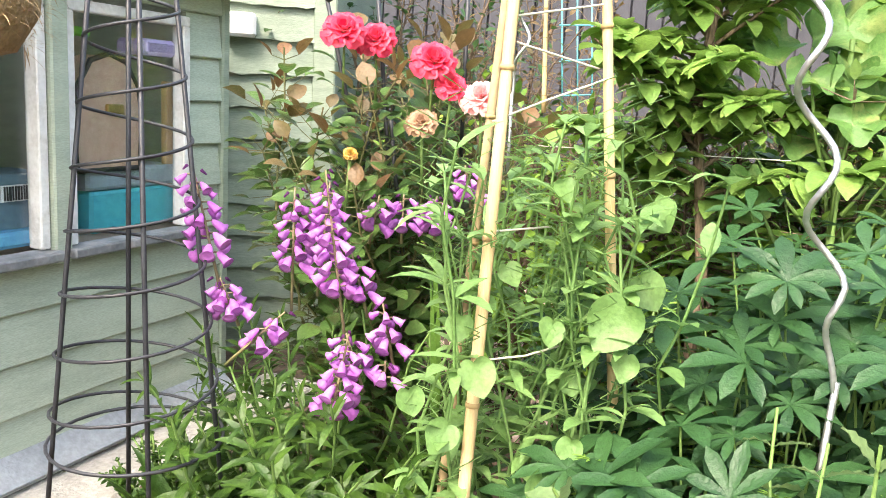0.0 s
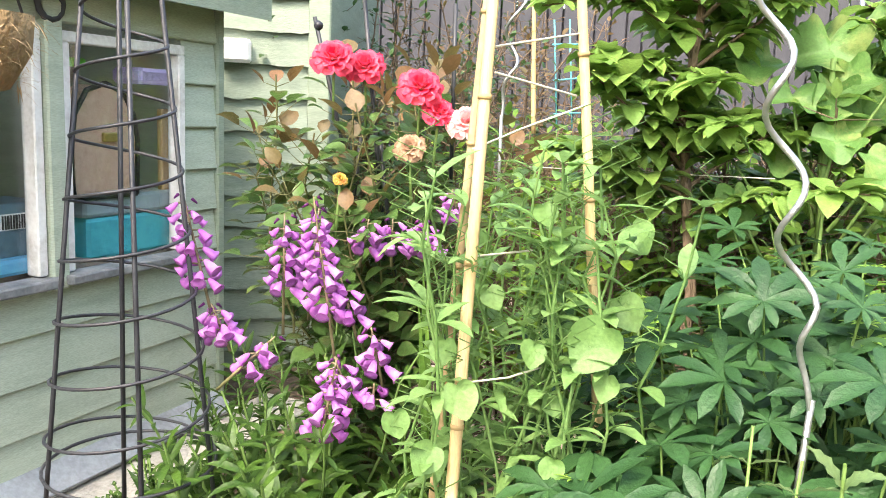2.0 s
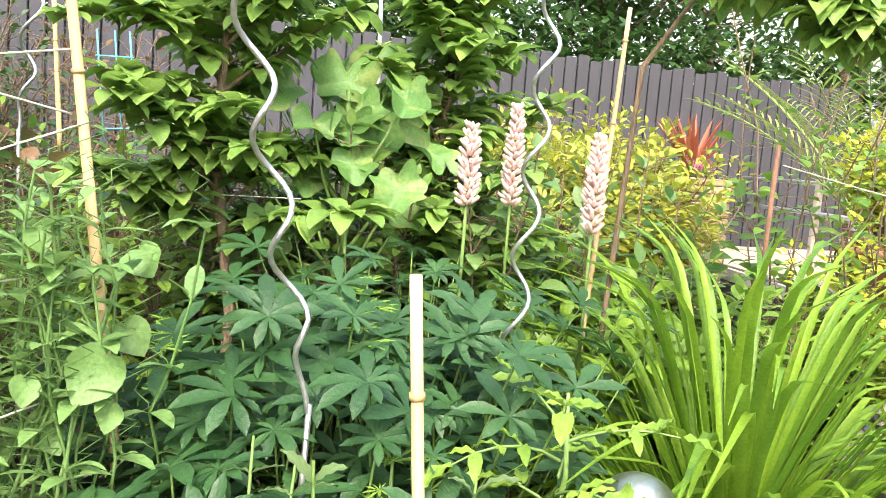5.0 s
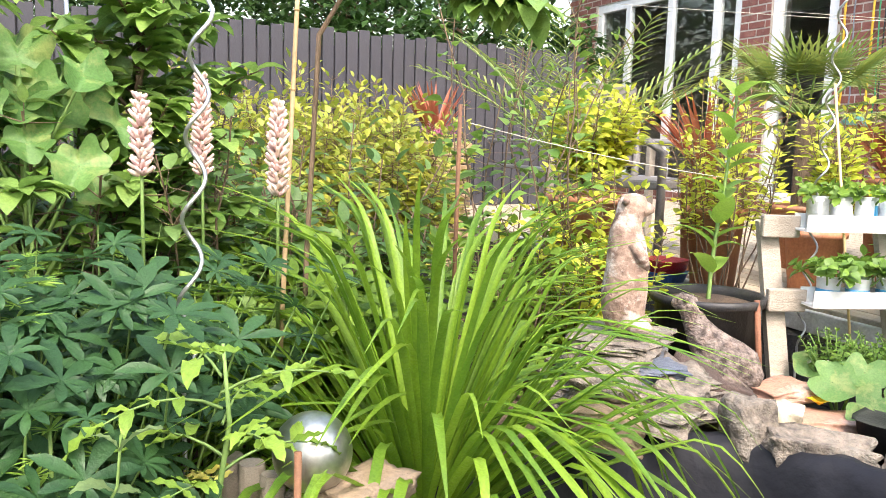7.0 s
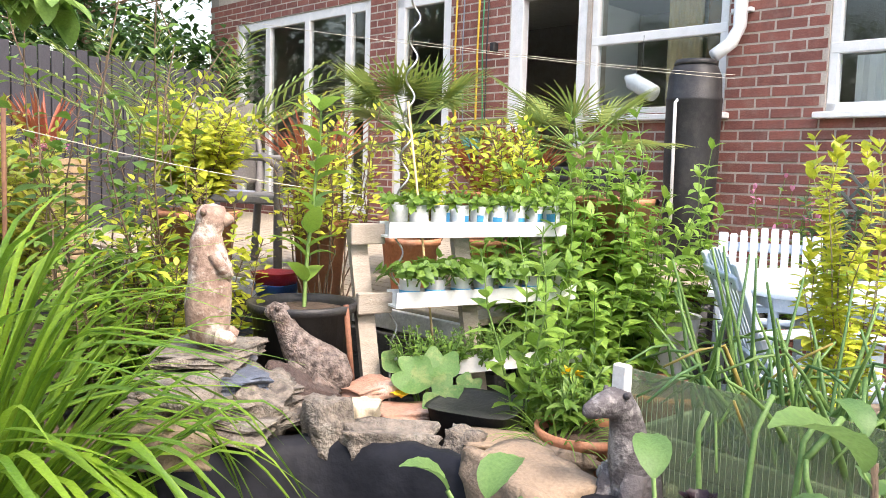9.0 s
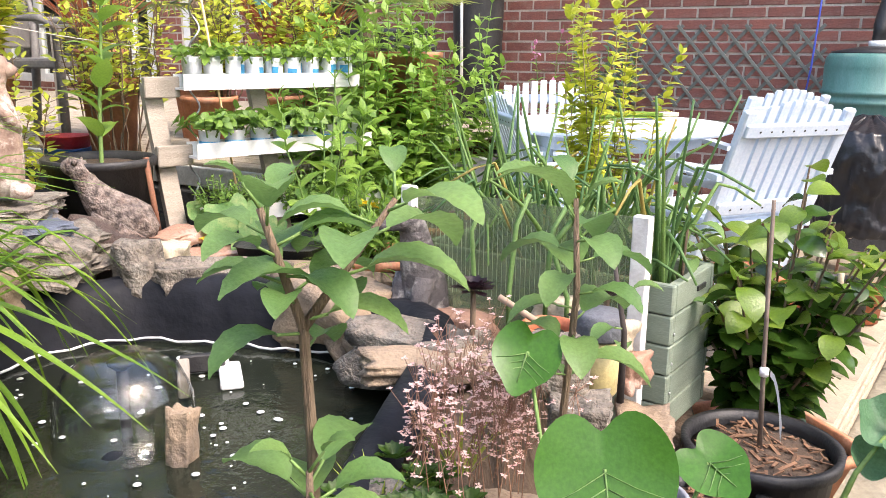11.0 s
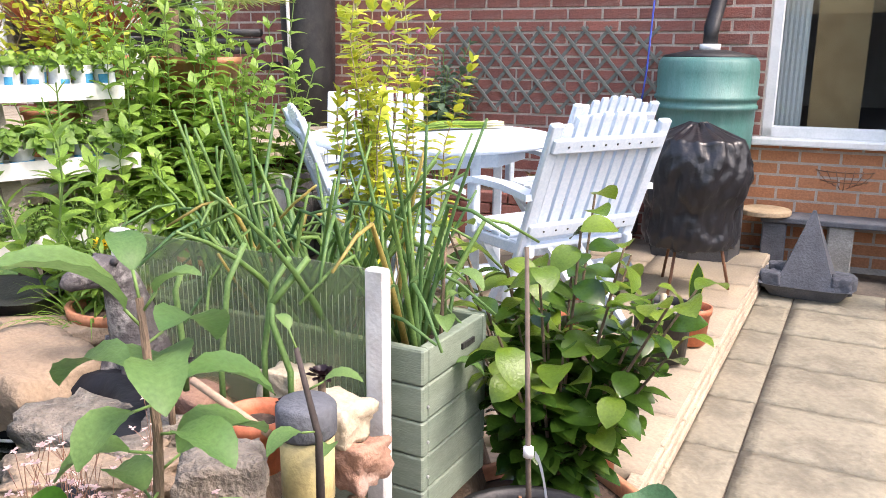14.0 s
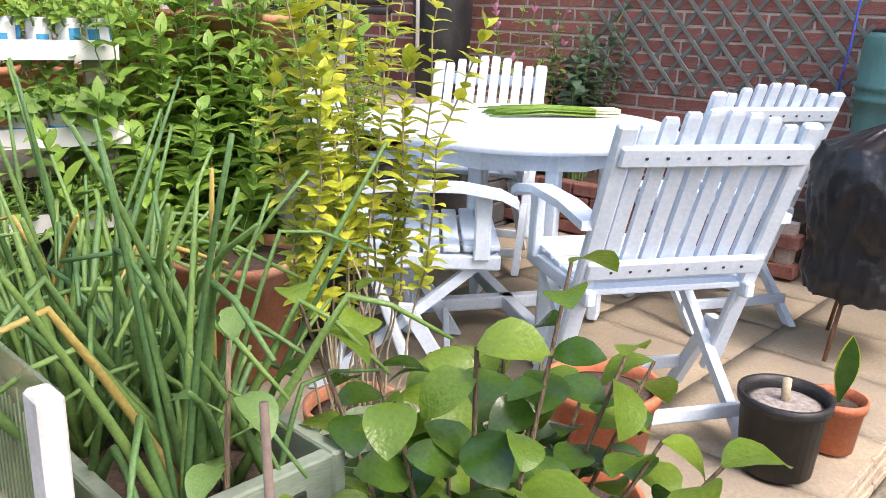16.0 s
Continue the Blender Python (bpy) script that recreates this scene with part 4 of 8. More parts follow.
# hanging coir basket at the shed
bk = thing("hanging_basket", (-0.515, 1.077, 1.47), "coir lined hanging basket with red flowers", "basket")
part("liner", Mesh().lathe([(0.02, -0.085), (0.07, -0.07), (0.1, -0.02), (0.105, 0.03), (0.09, 0.03), (0.01, 0.01)], n=20), mat("coir", (0.3, 0.2, 0.1), (0.2, 0.13, 0.06), 0.95, bump=1.0, fine=120), bk)
fz = Mesh()
for i in range(260):
    a, z = rnd(0, 6.28), rnd(-0.07, 0.03)
    p = Vector((0.1 * math.cos(a) * (1 + z * 3), 0.1 * math.sin(a) * (1 + z * 3), z))
    fz.leaf(p, (math.cos(a) + rnd(-1, 1), math.sin(a) + rnd(-1, 1), rnd(-1, 0.5)), (0, 0, 1), rnd(0.02, 0.05), 0.0016, 3, 0.5)
part("fibres", fz, mat("coir fibre", (0.42, 0.3, 0.16), (0.3, 0.2, 0.1), 0.9, island=0.6), bk)
fl = Mesh()
for i in range(60):
    a, q = rnd(0, 6.28), rnd(0, 0.1)
    fl.leaf((q * math.cos(a), q * math.sin(a), rnd(0.03, 0.12)), (rnd(-1, 1), rnd(-1, 1), 0.6), (0, 0, 1), 0.03, 0.024, 3, 0.3)
part("flowers", fl, leaf_mat("red flower", (0.5, 0.02, 0.03), (0.35, 0.01, 0.03)), bk)
for k in range(3):
    a = k * 2.09
    part("chain", Mesh().tube([(0.1 * math.cos(a), 0.1 * math.sin(a), 0.03), (0, 0, 0.35)], 0.002, n=5), BLACK_IRON, bk)

# ---- penstemon ----
pb = Vector((-0.062, 1.4, 0.643))
pb.z = 0.5
stemmed("penstemon", pb, "bushy green penstemon with narrow leaves", "plant", 64, 0.46, 0.55, L_PEN, (0.08, 0.018), 17, 0.05, 2, 0.5, lean=(0.05, -0.05), base_r=0.14, bend=0.15)


def bells(p, h, n, lean=(0.0, 0.0), r=0.045):
    """A purple penstemon spike with hanging bells."""
    t = thing("penstemon_flower", p, "purple penstemon flower spike with hanging bells", "flower", "penstemon spikes")
    st, be, bu, mo = Mesh(), Mesh(), Mesh(), Mesh()
    pts = [(lean[0] * u, lean[1] * u, h * u) for u in (-0.6, 0, 0.3, 0.6, 0.85, 1.0)]
    st.tube(pts, 0.003, 0.0015, n=5)
    for k in range(n):
        u = (k + 0.5) / n
        c = Vector((lean[0] * u, lean[1] * u, h * u))
        a = 2.4 * k + rnd(-0.4, 0.4)
        sz = (1.15 - 0.55 * u) * rnd(0.85, 1.1)
        d = Vector((math.cos(a), math.sin(a), -0.55 - 0.5 * rnd(0, 1))).normalized()
        c2 = c + Vector((math.cos(a), math.sin(a), 0.1)) * 0.012
        if u > 0.86:
            for _ in range(2):
                bu.tube([c2, c2 + d * 0.012], 0.003, 0.0015, n=5)
            continue
        L = 0.027 * sz
        q = d.to_track_quat("Z", "Y").to_matrix().to_4x4()
        mm = Matrix.Translation(c2) @ q
        be.lathe([(0.0025 * sz, 0), (0.0052 * sz, L * 0.2), (0.0072 * sz, L * 0.5), (0.0078 * sz, L * 0.82), (0.0118 * sz, L * 1.0), (0.0078 * sz, L * 0.9)], n=9, m=mm)
        mo.lathe([(0.0076 * sz, L * 0.88), (0.0098 * sz, L * 0.955), (0.003 * sz, L * 0.7)], n=9, m=mm)
        st.tube([c, c2], 0.0015, n=4)
    part("stalk", st, mat("purple stem", (0.2, 0.13, 0.1), (0.16, 0.16, 0.06), 0.6), t)
    part("bells", be, PURPLE, t)
    part("throats", mo, PETALPALE, t)
    if bu.v:
        part("buds", bu, PURPLE_D, t)


for p, h, n, ln_ in (((-0.245, 1.297, 1.101), 0.15, 16, (-0.035, 0)), ((-0.209, 1.287, 1.015), 0.05, 12, (-0.02, 0)), ((-0.174, 1.255, 0.963), 0.06, 6, (0.06, 0)), ((-0.137, 1.417, 1.064), 0.14, 15, (0.0, 0)), ((-0.042, 1.343, 1.046), 0.2, 22, (-0.03, 0)), ((-0.087, 1.427, 1.086), 0.13, 14, (0.01, 0)), ((-0.006, 1.368, 1.033), 0.07, 9, (-0.02, 0)), ((-0.024, 1.204, 0.889), 0.12, 16, (0.02, 0)), ((0.007, 1.238, 0.94), 0.06, 8, (-0.02, 0)), ((0.053, 1.293, 0.968), 0.07, 9, (-0.015, 0)), ((0.051, 1.243, 0.927), 0.03, 4, (0, 0)), ((-0.01, 1.538, 1.125), 0.06, 7, (0.01, 0)), ((0.046, 1.543, 1.128), 0.06, 7, (0.0, 0)), ((0.11, 1.496, 1.144), 0.05, 12, (0.0, 0)), ((0.169, 1.547, 1.2), 0.05, 8, (-0.01, 0))):
    bells(p, h, int(n * 1.5), ln_)
# blades of iris beside it
blades("iris", ((0.16, 1.397, 1.108)[0], (0.16, 1.397, 1.108)[1], 0.75), "stiff upright green iris leaves", "plant", 4, 0.5, 0.028, L_MID, 0.12, 0.1, 5)

# dandelion-like rosette and herbs by the kerb
blades("chicory", ((-0.283, 1.348, 0.664)[0], (-0.283, 1.348, 0.664)[1], 0.52), "broad green rosette leaves by the kerb", "plant", 16, 0.24, 0.05, L_PEN, 0.7, 0.5, 6)
stemmed("parsley", ((-0.39, 1.502, 0.675)[0], (-0.39, 1.502, 0.675)[1], 0.52), "low frilly green herb by the kerb", "plant", 30, 0.17, 0.6, L_PEN, (0.022, 0.014), 8, 0.3, 3, 0.3)

# ---- rose ----
rb = Vector((-0.032, 1.838, 0.863))
rb.z = 0.5
rose = stemmed("rose_bush", rb, "tall rose bush with dark and bronze leaves", "plant", 24, 0.98, 0.27, L_ROSE, (0.06, 0.044), 20, 0.2, 3, 0.5, twig=0.07, wander=0.03, stem_m=mat("rose stem", (0.12, 0.1, 0.04), (0.08, 0.1, 0.03), 0.6), tip_m=L_BRONZE, tip_from=0.93, bend=0.1, hvar=0.2, tipsize=0.9)


def bloom(p, r, m, label, open_=0.8):
    t = thing("rose_bloom", Matrix.Translation(p) @ pose(0, 0, 0, 48, 0, rnd(-25, 25)), label, "flower", "rose blooms")
    b = Mesh()
    for k in range(34):
        a = 2.4 * k
        u = k / 34
        d = Vector((math.cos(a) * (0.15 + open_ * 1.1 * u), math.sin(a) * (0.15 + open_ * 1.1 * u), 1.0 - 0.45 * u))
        o = 0.1 + 0.25 * u
        b.leaf((r * o * math.cos(a), r * o * math.sin(a), -0.35 * r - 0.1 * r * u), d, (-math.cos(a), -math.sin(a), 0.3), r * (0.62 + 0.5 * u), r * (0.7 + 0.45 * u), 6, 0.5 + 0.9 * u, 0.45, 0.7, 0.05)
    part("petals", b, m, t)
    part("stalk", Mesh().tube([(0, 0, -0.3 * r), (0, -0.08, -0.12)], 0.003), STEM, t)


bloom((-0.107, 1.727, 1.507), 0.038, ROSE_RED, "open deep pink rose bloom")
bloom((-0.048, 1.786, 1.495), 0.037, ROSE_RED, "open deep pink rose bloom")
bloom((0.087, 1.616, 1.451), 0.037, ROSE_RED, "large crimson pink rose in full bloom")
bloom((0.126, 1.617, 1.402), 0.028, ROSE_RED, "smaller crimson pink rose in bloom")
bloom((0.179, 1.597, 1.386), 0.033, ROSE_PALE, "pale pink rose with red edges", 1.1)
bloom((0.067, 1.615, 1.329), 0.027, ROSE_OLD, "withered brown rose on the bush", 1.0)
bloom((-0.063, 1.582, 1.259), 0.012, leaf_mat("yellow leaf", (0.6, 0.5, 0.08), (0.5, 0.2, 0.06)), "small yellow rose bud")

# black obelisk hoops behind the rose
sup = thing("rose_support", (0, 0, 0), "black metal plant frame with ball finials", "plant support")
for a, b in (((-0.079, 1.883, 1.199), (-0.175, 1.868, 1.594)), ((0.015, 1.842, 0.973), (-0.06, 1.835, 1.643)), ((0.149, 1.897, 1.212), (0.141, 1.897, 1.639)), ((0.048, 1.794, 0.906), (-0.011, 1.789, 1.334)), ((-0.092, 1.881, 1.039), (-0.065, 1.884, 1.329))):
    part("hoop", Mesh().tube([a, tuple((Vector(a) + Vector(b)) / 2), b], 0.005, n=6), BLACK_IRON, sup)
for p in ((-0.158, 1.825, 1.571), (-0.056, 1.811, 1.645)):
    part("finial", Mesh().lathe([(0.002, -0.011), (0.009, -0.006), (0.011, 0), (0.009, 0.006), (0.002, 0.011)], p, 12), BLACK_IRON, sup)

# ---- sweet pea canes ----
c1a, c1b = Vector((0.184, 1.047, 0.834)), Vector((0.207, 1.116, 1.503))
dd = (c1b - c1a)
cane("bamboo_cane", c1a - dd * 0.35, c1b + dd * 0.35, 0.0085)
c2a, c2b = Vector((0.405, 1.222, 0.988)), Vector((0.343, 1.202, 1.52))
dd = c2b - c2a
cane("bamboo_cane", c2a - dd * 0.5, c2b + dd * 0.5, 0.008)
c3a, c3b = Vector((0.155, 1.247, 0.768)), Vector((0.194, 1.196, 1.421))
dd = c3b - c3a
cane("bamboo_cane", c3a - dd * 0.15, c3b + dd * 0.3, 0.007, mm=mat("old bamboo", (0.45, 0.32, 0.18), (0.36, 0.25, 0.13), 0.7))
cane("bamboo_cane", (0.358, 2.188, 1.349), (0.336, 2.189, 1.718), 0.006, "thin bamboo cane further back")
for pts in ([(0.191, 1.116, 1.347), (0.262, 1.192, 1.377), (0.359, 1.2, 1.417)], [(0.206, 1.126, 1.486), (0.343, 1.202, 1.518)], [(0.193, 1.096, 1.199), (0.284, 1.14, 1.205)], [(0.198, 1.056, 1.03), (0.256, 1.072, 1.035), (0.329, 1.134, 1.041)], [(0.216, 1.125, 1.453), (0.34, 1.203, 1.428)]):
    twine(pts, r=0.0016)
twine([(0.329, 1.989, 1.272), (0.851, 1.764, 1.285)], "thin grey wire between supports")

pe = thing("sweet_pea", ((0.297, 1.138, 0.795)[0], (0.297, 1.138, 0.795)[1], 0.5), "pale green sweet peas climbing bamboo canes", "plant")
st, lf, td = Mesh(), Mesh(), Mesh()
for i in range(34):
    x, y = rnd(-0.13, 0.16), rnd(-0.08, 0.12)
    pts = [Vector((x, y, 0))]
    for k in range(9):
        pts.append(pts[-1] + Vector((rnd(-0.028, 0.028), rnd(-0.025, 0.025), rnd(0.06, 0.11))))
    st.tube(pts, 0.0032, 0.002, n=5, cap=False)
    for k in range(2, len(pts)):
        for w in range(2):
            a = rnd(0, 6.28)
            d = Vector((math.cos(a), math.sin(a), rnd(0.1, 0.8)))
            lf.leaf(pts[k], d, (0, 0, 1), rnd(0.05, 0.085), rnd(0.014, 0.03), 4, rnd(0.2, 0.8), 0.3, 0.45)
        if k > 3:
            a = rnd(0, 6.28)
            c = pts[k]
            td.tube([c + Vector((0.03 * u * math.cos(a) + 0.012 * math.sin(7 * u), 0.03 * u * math.sin(a) + 0.012 * math.cos(6 * u), 0.035 * u)) for u in (0, 0.4, 0.8, 1.2, 1.6, 2.0, 2.4)], 0.0009, n=4, cap=False)
part("stems", st, L_PEA, pe)
part("leaves", lf, L_PEA, pe)
part("tendrils", td, L_PEA, pe)
big = Mesh()
for q, r in (((0.374, 1.054, 1.104), 0.042), ((0.188, 1.016, 1.029), 0.028), ((0.151, 1.027, 0.936), 0.026), ((0.102, 1.046, 0.977), 0.022), ((0.287, 1.069, 1.078), 0.022), ((0.39, 1.051, 1.043), 0.022), ((0.281, 0.989, 0.887), 0.03), ((0.319, 1.085, 1.002), 0.02), ((0.437, 1.163, 1.233), 0.03), ((0.417, 1.116, 1.135), 0.03), ((0.165, 1.077, 1.075), 0.022), ((0.227, 1.115, 1.143), 0.02), ((0.298, 1.138, 1.263), 0.02), ((0.205, 1.116, 1.229), 0.02), ((0.318, 1.004, 0.938), 0.02)):
    big.disc_leaf(Vector(q) - Vector(pe.location), (rnd(-0.7, 0.7), -0.3, -1), (rnd(-0.7, 0.7), -1, rnd(0.0, 0.8)), r * 1.05, 1, 0.3, 0.25, 22, 0.12, 0.3)
part("round_leaves", big, L_PEA, pe)

# ---- steel spirals ----
for (bx, by, bz), (tx, ty, tz) in (((0.645, 1.0, 1.03), (0.548, 1.0, 1.5)), ((1.05, 1.134, 0.867), (1.138, 1.223, 1.653)), ((3.438, 1.058, 0.607), (3.517, 1.015, 2.112)), ((0.266, 2.094, 1.373), (0.292, 2.092, 1.675))):
    h = tz - bz
    spiral_cane((bx, by, bz), h * 1.25, lean=((tx - bx) / h, (ty - by) / h))

# ---- lupins ----
for px, py, d, n, hh, fr in ((1180, 880, 1.1, 26, 0.42, 3), (1330, 880, 1.15, 26, 0.45, 3), (1480, 860, 1.2, 26, 0.5, 3), (1250, 700, 1.45, 26, 0.62, 3), (1420, 640, 1.5, 26, 0.68, 2), (1600, 640, 1.45, 26, 0.66, 1), (1750, 700, 1.5, 24, 0.6, 0), (1560, 600, 1.75, 24, 0.72, 0)):
    e = Vector((0.154, -0.003, 0))
    a = math.atan((px - 784) / 1447)
    a += radians(1.0)
    lupin((e.x + d * math.sin(a), e.y + d * math.cos(a), 0.5), n + 10, hh, 0.42, 0.086, fresh=fr)
for px, py, d, n, hh in ((320, 800, 1.25, 26, 0.34), (420, 860, 1.3, 26, 0.4), (100, 700, 1.2, 24, 0.45), (230, 560, 1.5, 26, 0.6), (420, 520, 1.75, 24, 0.68), (600, 560, 1.75, 22, 0.62)):
    q = [(0.523, 0.789, 1.221), (0.886, 0.652, 1.223)]
    u = (px - 100) / 600
    dirx = Vector(q[0]).lerp(Vector(q[1]), u) - Vector((0.358, -0.197, 0))
    dirx.z = 0
    dirx.normalize()
    lupin((0.358 + dirx.x * d, -0.197 + dirx.y * d, 0.5), n + 8, hh, 0.42, 0.086)
spire((1.085, 1.395, 1.318), 0.165, 0.026)
spire((1.323, 1.612, 1.308), 0.24, 0.028)
spire((1.395, 1.38, 1.27), 0.215, 0.028)
# lady's fern / potato like bright foliage among the lupins
tom = thing("tomato_plant", (0.98, 0.88, 0.5), "young tomato plant with cut lime leaves, yellow below", "plant")
st, lf, yl = Mesh(), Mesh(), Mesh()
st.tube([(0, 0, 0), (0.01, 0.01, 0.3), (0.03, 0.0, 0.45), (0.02, 0.0, 0.58)], 0.007, 0.003, n=6)
for k in range(13):
    z, a = 0.24 + 0.026 * k, 2.4 * k + 0.4
    p = Vector((0.02, 0.005, z))
    rib = arc(p, (math.cos(a), math.sin(a), 0.55 if k > 3 else 0.15), rnd(0.14, 0.2), rnd(0.4, 1.1), 5)
    st.tube(rib, 0.003, 0.0015, n=4, cap=False)
    for j in range(2, len(rib) - 1):
        ax = (rib[j] - rib[j - 1]).normalized()
        sd = ax.cross(Vector((0, 0, 1))).normalized()
        for s_ in (-1, 1):
            L = rnd(0.035, 0.07)
            (yl if k < 4 else lf).leaf(rib[j], sd * s_ + ax * rnd(0.3, 0.9) + Vector((0, 0, rnd(-0.3, 0.6))), (rnd(-0.5, 0.5), rnd(-0.5, 0.2), 1), L, L * 0.34, 6, rnd(-0.2, 0.9), 0.35, 0.4, 0.25)
    (yl if k < 4 else lf).leaf(rib[-1], rib[-1] - rib[-2], (0, 0, 1), 0.07, 0.028, 6, 0.5, 0.35, 0.4, 0.25)
part("stems", st, STEM, tom)
part("leaves", lf, leaf_mat("tomato leaf", (0.26, 0.4, 0.055), (0.16, 0.28, 0.036)), tom)
part("yellow_leaves", yl, leaf_mat("yellowed leaf", (0.62, 0.55, 0.1), (0.45, 0.46, 0.14)), tom)
stemmed("tomato_plant", ((0.546, 0.734, 1.037)[0], (0.546, 0.734, 1.037)[1], 0.5), "young aubergine plant with broad soft leaves", "plant", 11, 0.56, 0.4, leaf_mat("soft aubergine leaf", (0.2, 0.28, 0.11), (0.13, 0.21, 0.075), 0.6), (0.1, 0.05), 6, 0.4, 2, 0.7, wave=0.1, nseg=8)
s0, s1 = Vector((0.528, 0.399, 1.126)), Vector((0.511, 0.404, 1.334))
cane("short_cane", s0 - (s1 - s0) * 2.9, s1, 0.0047, "short pale bamboo stub", knots=4)

# ---- broad leaved plants behind: hollyhock, apple, shrub ----
hol = thing("hollyhock", ((0.98, 1.827, 1.223)[0], (0.98, 1.827, 1.223)[1], 0.5), "hollyhock with large pale lobed leaves", "plant")
st, lf = Mesh(), Mesh()
HOLLY = ((0.919, 1.796, 1.5), (1.003, 1.709, 1.533), (0.782, 1.736, 1.459), (0.87, 1.707, 1.37), (0.957, 1.62, 1.323), (0.675, 1.713, 1.225), (1.098, 1.777, 1.418), (0.977, 1.828, 1.438), (0.806, 1.833, 1.324), (0.909, 1.906, 1.585), (1.033, 1.86, 1.609))
for k in range(26):
    q = Vector(HOLLY[k % len(HOLLY)]) - Vector(hol.location) + Vector((0.1, 0.06, 0.0))
    if k >= len(HOLLY):
        q += Vector((rnd(-0.12, 0.12), rnd(0.05, 0.2), rnd(-0.12, 0.1)))
    r = rnd(0.055, 0.088)
    lf.disc_leaf(q, (q.x * 0.6 + rnd(-0.4, 0.4), -0.5, -0.7), (rnd(-0.4, 0.4), -0.75, rnd(0.4, 0.9)), r, 7, 0.17, 0.26, 72, 0.32)
    st.tube([(q.x * 0.1, q.y * 0.1, max(0.05, q.z - 0.25)), (q.x * 0.6, q.y * 0.6 + 0.02, q.z - 0.12), q], 0.005, 0.003, n=6)
st.tube([(0, 0, 0), (0.01, 0, 0.5), (0, 0.02, 1.05)], 0.014, 0.006, n=7)
part("stems", st, STEM, hol)
part("leaves", lf, L_BIG, hol)

def tree(name, base, label, trunk_pts, n, blen, leaf_m, leaf=(0.08, 0.04), per=13, droop=0.5, r0=0.016, out=0.8, upb=0.2, gz=0.25, whorl=1):
    """A small fruit tree: trunk, boughs and leafy twigs."""
    t = thing(name, base, label, "tree")
    pts = [Vector(p) for p in trunk_pts]
    part("trunk", Mesh().tube(pts, r0, r0 * 0.55, n=8), BROWNWOOD, t)
    st, lf = Mesh(), Mesh()
    for i in range(n):
        u = gz + (1 - gz) * (i + 0.5) / n
        q = u * (len(pts) - 1)
        j = min(int(q), len(pts) - 2)
        p = pts[j].lerp(pts[j + 1], q - j)
        a = 2.4 * i + rnd(-0.5, 0.5)
        br = arc(p, (math.cos(a) * out, math.sin(a) * out, upb + rnd(0, 0.7)), blen * rnd(0.6, 1.15) * (1.15 - 0.5 * u), 0.25, 6)
        st.tube(br, r0 * 0.35, r0 * 0.13, n=5, cap=False)
        for k in range(per):
            v = 0.2 + 0.8 * (k + rnd(0, 0.5)) / per
            w = min(v * 6, 5.99)
            c = br[int(w)].lerp(br[int(w) + 1], w - int(w))
            for _ in range(whorl):
                b = rnd(0, 6.28)
                s = rnd(0.7, 1.15)
                lf.leaf(c, (math.cos(b), math.sin(b), rnd(-0.2, 0.7)), (0, 0, 1), leaf[0] * s, leaf[1] * s, 5, droop * rnd(0.4, 1.4), 0.35, 0.45)
    part("twigs", st, BROWNWOOD, t)
    part("leaves", lf, leaf_m, t)
    return t


ab = (0.702, 1.861, 1.344)
tree("apple_tree", (ab[0], ab[1], 0.5), "small leafy apple tree in the bed", [(0, 0, 0), (0.02, 0, 0.5), (-0.03, 0.02, 0.9), (0, 0, 1.35)], 34, 0.46, L_APPLE, (0.09, 0.05), 17, 0.7, gz=0.45, whorl=3, upb=0.0)
ab = (1.346, 1.988, 1.516)
tree("apple_tree", (ab[0], ab[1], 0.5), "upright young apple tree in the bed", [(0, 0, 0), (0.02, 0, 0.5), (-0.03, 0.02, 0.9), (0, 0, 1.3)], 34, 0.42, L_APPLE, (0.095, 0.055), 14, 0.6, gz=0.25, upb=0.5, whorl=3)
# bough with hanging leaves that comes in from above
bg = (1.639, 0.983, 1.626)
tree("pear_tree", (bg[0] - 0.12, bg[1] + 0.5, 0.5), "slim fruit tree with a bough reaching over the bed", [(0, 0, 0), (0.02, 0, 0.6), (0.04, -0.02, 1.15), (0.13, -0.18, 1.42), (0.24, -0.32, 1.36), (0.31, -0.4, 1.22)], 24, 0.17, L_APPLE, (0.11, 0.052), 8, 1.3, gz=0.6, r0=0.008, whorl=2, upb=-0.8)
